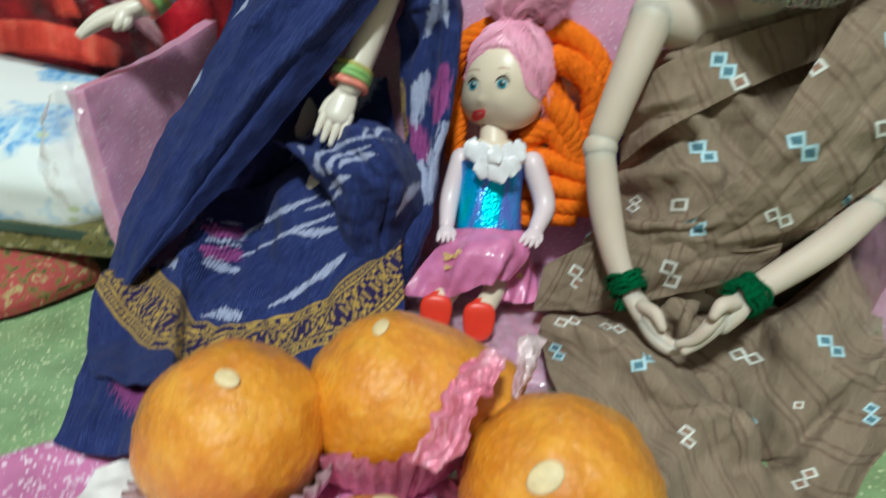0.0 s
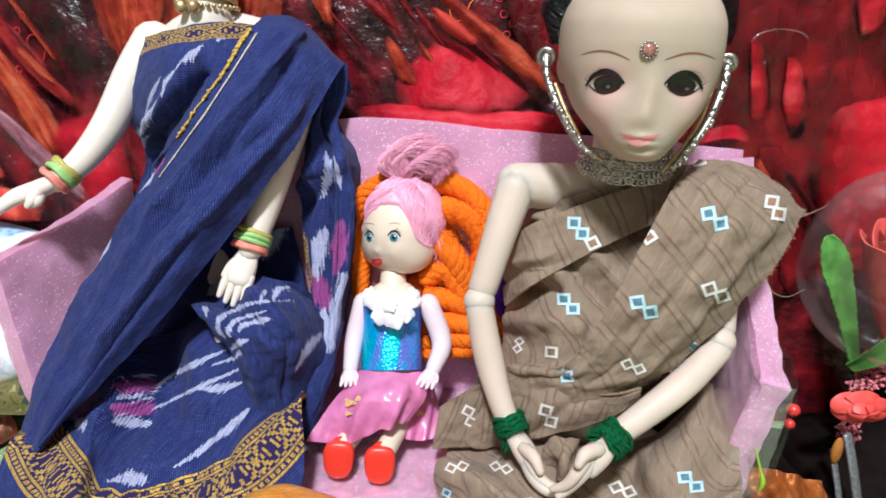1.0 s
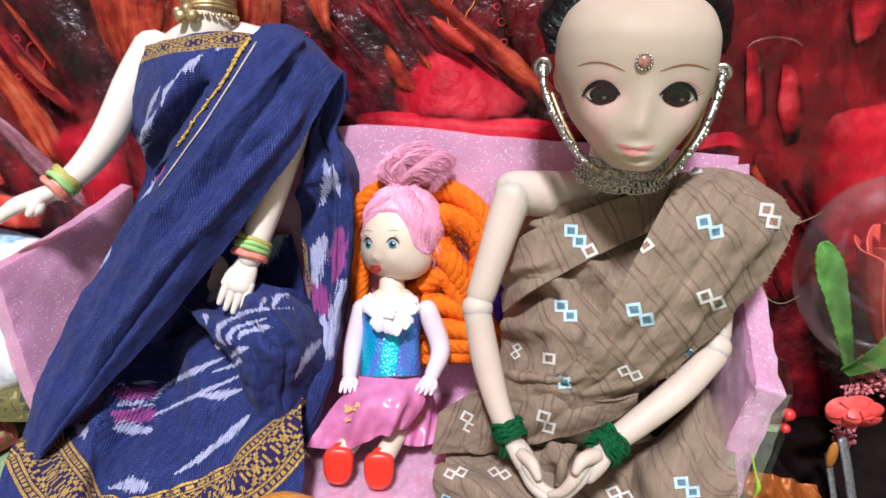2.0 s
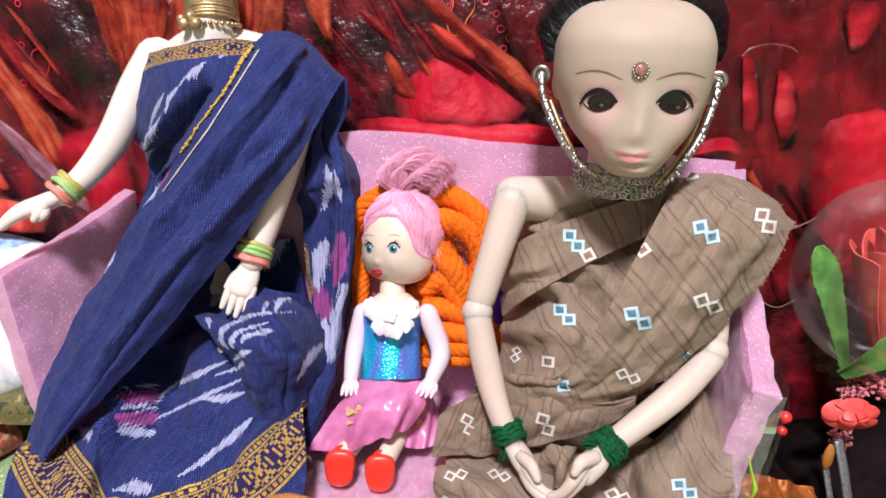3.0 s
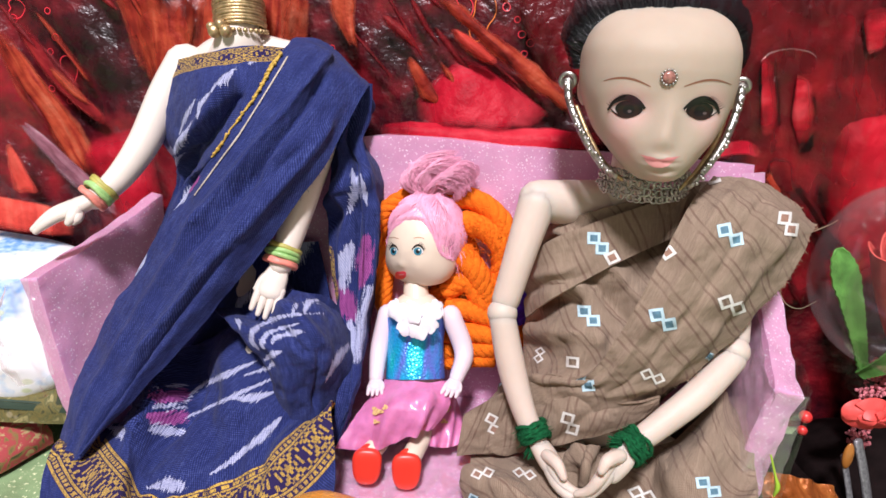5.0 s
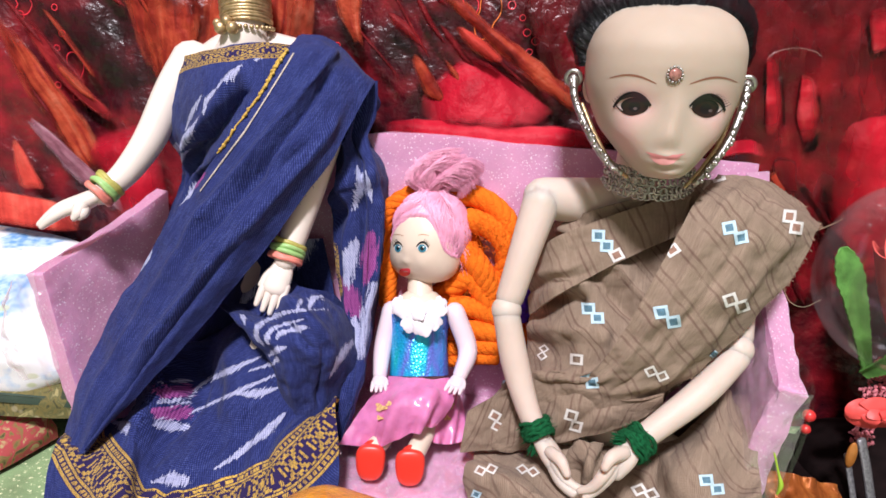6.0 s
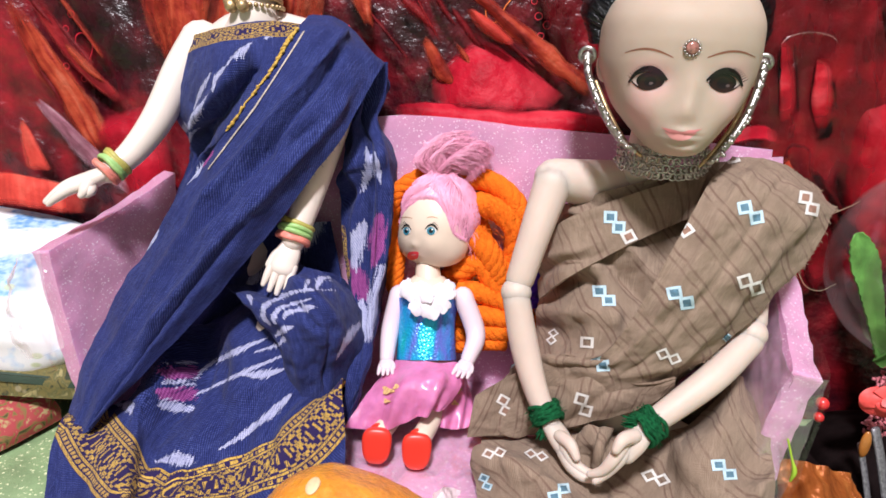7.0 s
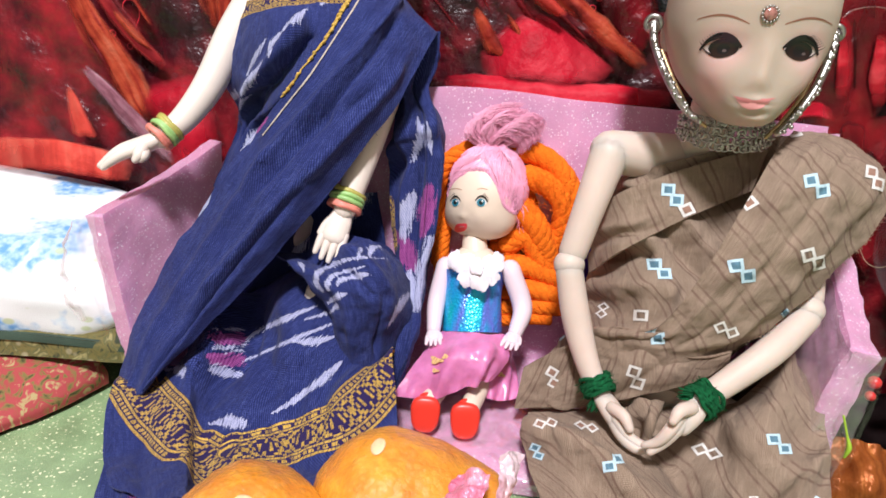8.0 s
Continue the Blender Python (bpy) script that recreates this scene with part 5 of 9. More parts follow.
    def drag(U, V):
        return (ridge(U, V, (0.12, 0.5), (0.5, 0.3), 0.05, 0.0014) - ridge(U, V, (0.2, 0.6), (0.55, 0.42), 0.04, 0.0014) + ridge(U, V, (0.3, 0.85), (0.75, 0.55), 0.05, 0.0014)
                - ridge(U, V, (0.36, 0.75), (0.42, 0.45), 0.04, 0.0012) + ridge(U, V, (0.55, 0.3), (0.95, 0.3), 0.06, 0.0012) - ridge(U, V, (0.6, 0.7), (0.95, 0.65), 0.05, 0.0012))

    pallu = s.sheet(crumple(crumple(crumple(pallu, 0.0003, 130), 0.0020, 42, 3), 0.00012, 320, 2), 0.0009, fold=lambda U, V: 1.9 * drag(U, V))
    pallu_soup = s

    on_body, on_skirt, on_pallu, on_side, on_hem, on_knee, on_under = tree(body), tree(skirt), tree(pallu), tree(drape), tree(hem), tree(knee), tree(under)
    marks = collections.defaultdict(list)

    def border(bvh, pts, width):
        marks[bvh].append(dyed_line(bvh, 2, pts, width, 220))

    def dash(bvh, pts, widths, kind=0):
        marks[bvh].append(dyed_line(bvh, kind, pts, widths))

    border(on_skirt, [(-90.9, 156.0, 13.7), (-71.7, 158.0, 19.0), (-58.6, 166.0, 22.2), (-48.2, 176.0, 27.7), (-38.1, 191.0, 39.1)], 20.0)
    border(on_skirt, [(-142.9, 184.0, 26.4), (-128.6, 171.0, 22.8), (-112.3, 159.0, 20.4), (-95.6, 149.0, 17.9), (-84.5, 144.0, 16.3)], 20.5)
    border(on_body, [(-122.6, 240.0, 160.4), (-109.7, 234.0, 165.2), (-95.4, 229.0, 167.9), (-77.9, 231.0, 170.5), (-65.7, 235.0, 171.9)], 8.0)
    border(on_side, [(-54.5, 234.0, 89.7), (-55.1, 232.0, 80.1), (-53.2, 230.0, 70.5)], 5.0)

    # ikat dashes
    dash(on_body, [(-77.3, 231.0, 172.2), (-78.9, 230.0, 169.2), (-80.9, 229.0, 166.5)], [1.6, 4.0, 1.0])
    dash(on_body, [(-85.6, 226.0, 164.6), (-91.3, 225.0, 160.2), (-94.7, 224.0, 156.2)], [1.0, 5.5, 2.4])
    dash(on_body, [(-94.9, 224.0, 156.2), (-99.2, 224.0, 150.7), (-102.0, 224.0, 145.6)], [1.0, 5.0, 1.2])
    dash(on_body, [(-101.9, 225.0, 152.7), (-107.8, 227.0, 144.8), (-111.3, 228.0, 137.9)], [0.8, 3.2, 1.4])
    dash(on_body, [(-104.6, 226.0, 143.9), (-111.5, 228.0, 135.6), (-118.9, 232.0, 127.4)], [1.0, 5.0, 3.6])
    dash(on_body, [(-109.6, 228.0, 130.7), (-114.6, 230.0, 127.0), (-119.5, 234.0, 122.9)], [1.2, 3.4, 1.0])
    dash(on_body, [(-103.3, 228.0, 119.9), (-109.2, 228.0, 113.6), (-113.6, 230.0, 109.0)], [1.2, 4.0, 1.0])
    dash(on_pallu, [(-98.4, 214.0, 126.2), (-101.5, 214.0, 121.7), (-103.1, 214.0, 119.4)], [3.0, 5.0, 2.0], 1)
    dash(on_pallu, [(-103.0, 214.0, 120.3), (-106.0, 214.0, 117.4), (-109.3, 214.0, 112.3)], [2.0, 4.0, 1.0])
    dash(on_pallu, [(-122.5, 212.0, 95.2), (-124.2, 210.0, 89.8), (-126.4, 209.0, 84.0)], [1.2, 4.4, 1.2])
    # the magenta block on the pleat
    for y, kind, w in ((685, 0, 2.0), (702, 1, 7.0), (721, 0, 2.4), (740, 1, 6.6), (764, 0, 4.4)):
        dash(on_skirt, [hit_row(y, f) for f in (0.0, 0.5, 1.0)], w, kind)
    dash(on_skirt, [(-98.2, 192.0, 37.3), (-92.4, 194.0, 43.5), (-81.4, 196.0, 49.7), (-70.4, 196.0, 55.6)], [1.2, 2.2, 3.6, 1.0])
    dash(on_skirt, [(-98.3, 191.0, 30.9), (-87.6, 190.0, 37.6), (-75.6, 192.0, 43.8), (-64.2, 193.0, 49.8)], [1.2, 2.0, 2.2, 1.0])
    dash(on_skirt, [(-79.1, 190.0, 42.3), (-70.1, 189.0, 43.6), (-62.1, 190.0, 46.1)], [0.8, 4.0, 1.2])
    dash(on_skirt, [(-75.0, 194.0, 50.0), (-66.6, 194.0, 53.6)], [0.8, 2.0])
    dash(on_skirt, [(-85.4, 181.0, 14.1), (-77.4, 183.0, 19.4), (-67.3, 185.0, 28.1), (-58.9, 187.0, 36.8)], [0.8, 3.2, 4.4, 1.8])
    dash(on_skirt, [(-143.8, 206.0, 15.2), (-135.4, 203.0, 13.8), (-132.6, 201.0, 11.9)], [1.4, 5.0, 1.4])
    dash(on_skirt, [(-114.5, 185.0, 1.8), (-106.0, 183.0, 6.0), (-98.4, 181.0, 6.7)], [1.0, 6.0, 5.0])
    dash(on_knee, [(-68.0, 191.0, 63.8), (-70.5, 192.0, 66.4), (-69.4, 192.0, 70.1), (-64.5, 191.0, 74.0), (-55.8, 191.0, 77.8), (-44.6, 198.0, 76.7)], [3.0, 4.2, 4.0, 3.0, 2.2, 1.0])
    dash(on_knee, [(-65.0, 189.0, 65.0), (-65.7, 190.0, 67.2), (-62.1, 189.0, 71.5), (-56.5, 188.0, 74.1), (-50.6, 188.0, 76.3)], [2.0, 2.6, 2.4, 2.0, 0.8])
    dash(on_knee, [(-60.6, 187.0, 68.0), (-59.7, 188.0, 69.9), (-52.9, 187.0, 72.6), (-48.7, 187.0, 73.8)], [1.2, 2.6, 3.0, 1.0])
    dash(on_knee, [(-64.8, 190.0, 59.5), (-60.8, 187.0, 63.5), (-56.6, 186.0, 65.7)], [1.2, 3.0, 0.8])
    dash(on_knee, [(-64.2, 190.0, 55.3), (-61.0, 188.0, 59.8)], [1.0, 2.6])
    dash(on_knee, [(-53.7, 191.0, 78.8), (-53.9, 196.0, 80.8)], [1.2, 2.2])
    dash(on_knee, [(-49.8, 192.0, 78.7), (-50.0, 199.0, 80.4), (-46.9, 204.0, 79.7)], [1.2, 4.0, 1.0])
    dash(on_knee, [(-76.5, 196.0, 68.8), (-77.9, 198.0, 71.5)], [1.2, 2.6])
    dash(on_knee, [(-40.9, 187.0, 53.7), (-38.4, 193.0, 58.7), (-36.7, 206.0, 60.2)], [0.8, 6.4, 3.0])
    dash(on_under, [(-98.0, 240.0, 55.5), (-93.6, 241.0, 64.2), (-90.5, 242.0, 70.6)], [2.0, 7.0, 2.0])
    dash(on_under, [(-71.1, 241.0, 77.5), (-66.4, 242.0, 87.0), (-62.5, 243.0, 93.2)], [2.0, 7.0, 3.0])
    dash(on_side, [(-42.1, 237.0, 125.9), (-40.0, 234.0, 117.5), (-42.9, 232.0, 107.7)], [1.2, 7.0, 1.2])
    dash(on_side, [(-39.0, 238.0, 124.0), (-37.1, 236.0, 117.3), (-35.7, 236.0, 111.1)], [0.8, 3.0, 0.8])
    dash(on_side, [(-40.8, 228.0, 94.5), (-43.5, 227.0, 86.3), (-44.8, 226.0, 78.6)], [5.0, 9.5, 7.0])
    dash(on_side, [(-34.6, 230.0, 97.3), (-35.1, 228.0, 89.0), (-36.1, 226.0, 79.7)], [6.0, 9.0, 5.0], 1)
    dash(on_side, [(-45.8, 226.0, 77.8), (-43.2, 225.0, 72.1), (-38.6, 222.0, 66.0)], [6.0, 11.0, 7.0], 1)
    dash(on_side, [(-32.8, 228.0, 76.7), (-33.3, 222.0, 64.8), (-35.8, 218.0, 51.3)], [5.0, 10.0, 9.0])
    dash(on_side, [(-39.6, 222.0, 62.8), (-36.8, 218.0, 50.5)], [4.0, 8.0])
    dash(on_side, [(-31.4, 224.0, 57.9), (-29.1, 218.0, 46.7)], [4.0, 6.0], 1)
    dash(on_hem, [(-112.0, 136.0, 14.8), (-101.5, 128.0, 14.2), (-91.9, 120.0, 17.0)], [6.0, 11.0, 9.0], 1)

    def cut(name, soup, bvh):
        soup.dyes = marks[bvh]
        return part(name, soup, NAVY, t)

    cut("bodice", body_soup, on_body)
    cut("side_drape", side_soup, on_side)
    cut("skirt", skirt_soup, on_skirt)
    cut("knee_fold", knee_soup, on_knee)
    cut("inner_drape", under_soup, on_under)
    cut("hem", hem_soup, on_hem)
    sash = cut("pallu", pallu_soup, on_pallu)
    gold_thread = plain("gold_thread", (0.62, 0.40, 0.07), rough=0.5, vary=0.35, scale=900, grain=3000, relief=0.8)
    pale_thread = plain("pale_thread", (0.46, 0.40, 0.36), rough=0.7, vary=0.3, scale=900, grain=3000, relief=0.8)
    s = Soup()
    ribbon(s, on_pallu, [(-66.9, 233.0, 169.7), (-72.6, 227.0, 158.1), (-81.2, 219.0, 141.7), (-90.9, 216.0, 127.9), (-99.0, 213.0, 116.2)], 0.7, n=70, m=3, lift=0.0005)
    part("edge_line", s, pale_thread, sash)
    s = Soup()
    seam = curve_through(np.array([(-70.5, 233.0, 169.6), (-76.8, 228.0, 158.4), (-84.6, 221.0, 144.4), (-91.2, 219.0, 134.7)]), 90)
    zig = []
    for k, a in enumerate(seam):
        q = np.array(laid(on_pallu, a * 0.001, 0.0004)[0]) * 1000
        zig.append(q + np.array((0.85, 0, 0.55)) * ((-1) ** k) * (1.0 - 0.5 * k / 90))
    s.tube(zig, [0.42, 0.36, 0.3], n=360, seg=6)
    for k in range(0, 88, 5):
        s.tube([zig[k], zig[k] + (0.5, -0.5, 0.6), zig[k + 1]], [0.5, 0.55, 0.4], n=8, seg=6)
    part("gold_edging", s, gold_thread, sash, "gold thread edging")

    s = Soup()
    for k in range(20):
        f = 0.12 + 0.85 * k / 45
        q = curve_through(pallu[:, -1] * 1000, 200)[int(f * 199)]
        e = np.array((random.uniform(0.2, 0.8), random.uniform(-0.6, 0.2), random.uniform(-0.8, 0.2)))
        s.tube([q, q + e * 0.6, q + e + (0, 0, -0.3)], [0.1, 0.09, 0.06], n=5, seg=4)
    s.dyes = []
    part("loose_thread", s, NAVY, sash)


def hit_row(y, f):
    """A place on the pleat that carries the magenta block: height row and share across."""
    rows = {685: ((-112.8, 196.0, 40.7), (-98.5, 194.0, 44.0)), 702: ((-112.1, 195.0, 37.1), (-98.9, 193.0, 40.3)), 721: ((-112.9, 194.0, 32.9), (-98.6, 192.0, 35.8)),
            740: ((-112.7, 193.0, 28.7), (-99.8, 191.0, 31.3)), 764: ((-113.6, 192.0, 24.1), (-99.8, 190.0, 25.1))}
    a, b = rows[y]
    return tuple(p + (q - p) * f for p, q in zip(a, b))


navy_sari()


# ---- the doll in the brown sari ----
def face_shape(chin, nose, brow, flat=1.0, mid=0.0, jaw=0.0):
    """Unit head: narrow chin, small nose, shallow sockets, soft lips."""
    def go(u):
        x, y, z = u[..., 0].copy(), u[..., 1].copy(), u[..., 2].copy()
        low = np.clip(-z, 0, 1)
        x *= 1 - chin * low ** (1.15 if chin > 0 else 1.6)
        y = np.where(y > 0, y * (1 - 0.35 * low), -np.abs(y) ** flat * (1 - 0.08 * low))
        front = np.clip(-u[..., 1], 0, 1)
        y -= nose * np.exp(-((x - mid) / 0.13) ** 2 - ((z + 0.39) / 0.11) ** 2) * front
        y -= nose * 0.35 * np.exp(-((x - mid * 0.7) / 0.12) ** 2 - ((z + 0.18) / 0.17) ** 2) * front
        for side in (-1, 1):
            y += brow * np.exp(-((x - side * 0.46) / 0.2) ** 2 - ((z + 0.04) / 0.13) ** 2) * front
            y -= 0.035 * np.exp(-((x - side * 0.42) / 0.22) ** 2 - ((z + 0.42) / 0.2) ** 2) * front
        y -= nose * 0.42 * np.exp(-((x - mid) / 0.17) ** 2 - ((z + 0.63) / 0.075) ** 2) * front
        y += nose * 0.25 * np.exp(-((x - mid) / 0.2) ** 2 - ((z + 0.76) / 0.05) ** 2) * front
        y -= nose * 0.30 * np.exp(-((x - mid) / 0.18) ** 2 - ((z + 0.90) / 0.10) ** 2) * front
        return np.stack([x + mid * low ** 2, y, z * (1 - jaw * low)], axis=2)
    return go


def almond(tall=1.0):
    """An eye's outline: pointed at both corners."""
    return lambda a: 1.0 - 0.22 * abs(math.sin(a)) ** 0.7 * (1 - tall) - 0.12 * math.sin(a) ** 2


def loop_closed(p):
    return np.concatenate([p, p[:, :1]], axis=1)


def blushed(name, plain_vinyl, spots):
    """The doll's vinyl with soft pink airbrushing on cheeks, lids and chin."""
    m = plain_vinyl.copy()
    m.name = name
    nt = m.node_tree
    p = nt.nodes["Principled BSDF"]
    at = nt.nodes.new("ShaderNodeTexCoord").outputs["Object"]
    col = p.inputs["Base Color"].links[0].from_socket
    for c, (radius, much) in zip(spots, ((0.009, 0.5), (0.009, 0.5), (0.0098, 0.65), (0.0098, 0.65), (0.006, 0.35))):
        d = nt.nodes.new("ShaderNodeVectorMath")
        d.operation = "DISTANCE"
        d.inputs[1].default_value = [q * 0.001 for q in c]
        nt.links.new(at, d.inputs[0])
        f = nt.nodes.new("ShaderNodeMapRange")
        f.interpolation_type = "SMOOTHSTEP"
        f.inputs["From Min"].default_value, f.inputs["From Max"].default_value = 0.002, radius
        f.inputs["To Min"].default_value, f.inputs["To Max"].default_value = much, 0.0
        nt.links.new(d.outputs["Value"], f.inputs[0])
        col = mixed(nt, f.outputs[0], col, (0.74, 0.42, 0.40))
    nt.links.new(col, p.inputs["Base Color"])
    return m


def long_head(s):
    """A head of level slices: height, middle, half width, depth of the widest place, of the face and of the back."""
    rows = curve_through([(135.6, 68.0, 1.2, 190, 186.5, 193), (136.3, 67.9, 5.0, 186, 177.6, 199), (138.0, 67.8, 8.0, 187, 172.8, 206), (141.2, 67.7, 11.2, 189, 170.6, 213), (145.0, 67.7, 14.6, 192, 170.0, 220),
                          (150.0, 67.8, 18.9, 195, 170.4, 224), (156.4, 67.9, 22.2, 197, 170.6, 227), (163.0, 67.6, 24.4, 198, 170.6, 229), (170.0, 67.4, 24.8, 198, 169.8, 230), (177.0, 67.4, 24.3, 199, 171.4, 229),
                          (184.0, 67.6, 21.0, 201, 178.5, 226), (189.0, 67.6, 13.0, 203, 191.0, 220), (191.0, 67.6, 2.0, 205, 203.0, 208)], 110)
    a = np.linspace(0, 2 * np.pi, 120, endpoint=False)
    sa, ca = np.sin(a)[None], -np.cos(a)[None]
    z, cx, w, yw, yf, yb = (c[:, None] for c in rows.T)
    x = cx - 0.8 + 0.955 * w * sa
    y = np.where(ca < 0, yw - (yw - yf) * np.abs(ca) ** 0.72, yw + (yb - yw) * ca)
    z = z + 0 * x
    front = np.clip(-ca, 0, 1) ** 0.5

    def swell(at_x, at_z, wide, tall, amount):
        return amount * np.exp(-((x - at_x) / wide) ** 2 - ((z - at_z) / tall) ** 2) * front

    out = swell(64.6, 150.0, 2.8, 3.4, 1.7) + swell(65.2, 154.0, 2.4, 3.8, 0.8) + swell(66.0, 157.5, 2.8, 4.2, 0.7)
    out += swell(62.4, 148.6, 1.8, 1.8, 0.25) + swell(66.8, 148.6, 1.8, 1.8, 0.25)
    out += swell(65.3, 144.1, 3.8, 1.1, 0.9) + swell(65.4, 142.0, 3.2, 1.1, 1.0) - swell(65.3, 143.1, 4.2, 0.45, 0.35) - swell(65.6, 140.3, 3.2, 0.8, 0.5) + swell(67.2, 138.2, 4.0, 1.8, 0.9)
    for side, ex in ((-1, 54.9), (1, 76.5)):
        out += -swell(ex, 157.8, 5.6, 3.0, 1.3) + swell(ex, 163.5, 7.0, 2.2, 0.35) + swell(ex + side * 1.0, 149.5, 5.5, 4.0, 0.9)
    p = np.stack([x, y - out, z], axis=2) * 0.001
    s.grid(p, 10, loop_v=True)
    s.fan(p[0][::-1], 10)
    s.fan(p[-1], 10)
    return p


def combed_hair(s):
    """Black hair combed back from the hairline, with fine strands over it."""
    g = cage(70, 420, [(44.6, 202.0, 169.1), (44.7, 199.0, 174.0), (48.0, 192.0, 179.0), (53.5, 186.5, 182.0), (60.6, 183.5, 184.2), (68.5, 183.5, 184.1), (75.8, 186.5, 182.3), (83.9, 192.0, 179.8), (90.2, 198.0, 176.3), (93.6, 202.0, 171.0)],
             [(41.5, 205.0, 169.1), (38.1, 203.0, 177.9), (42.3, 198.0, 186.2), (51.3, 194.0, 189.9), (61.6, 191.0, 191.4), (70.8, 191.0, 191.3), (81.1, 194.0, 189.8), (92.3, 199.0, 185.8), (97.0, 203.0, 179.0), (97.5, 206.0, 171.3)],
             [(42.6, 218.0, 171.4), (38.5, 218.0, 181.2), (43.0, 218.0, 192.9), (53.9, 216.0, 199.5), (65.6, 215.0, 201.8), (75.8, 215.0, 202.0), (87.5, 216.0, 199.4), (98.1, 218.0, 192.7), (101.3, 218.0, 182.5), (100.6, 218.0, 172.7)],
             [(48.9, 232.0, 172.1), (48.4, 234.0, 180.3), (54.1, 236.0, 188.6), (62.2, 237.0, 193.0), (71.5, 238.0, 194.9), (82.9, 238.0, 195.2), (91.1, 237.0, 192.8), (98.7, 236.0, 188.0), (101.0, 234.0, 182.1), (100.6, 232.0, 174.1)])
    g = s.sheet(g, 0.003, 1, fold=lambda U, V: 0.00012 * np.sin(V * 310) + 0.00016 * np.sin(V * 127 + 2 * U) + 0.0003 * np.sin(V * 53 + 3 * U), out=(0.0, -0.6, 0.8))
    n = face_out(g, (0.0, -0.6, 0.8))
    for k in range(420):
        j = random.randrange(2, 418)
        i0 = random.choice((0, 0, 0, 6, 14))
        rows = [min(69, i0 + q) for q in (0, 4, 12, 24, 38)]
        drift = random.uniform(-7, 7)
        lift = random.uniform(0.05, 0.25)
        pts = [(g[i, int(np.clip(j + drift * q / 4, 0, 419))] + n[i, j] * 0.001 * lift * (0.3 if q == 0 else 1)) * 1000 for q, i in enumerate(rows)]
        s.tube(pts, [0.07, 0.11, 0.11, 0.07], 1, seg=4, n=12)


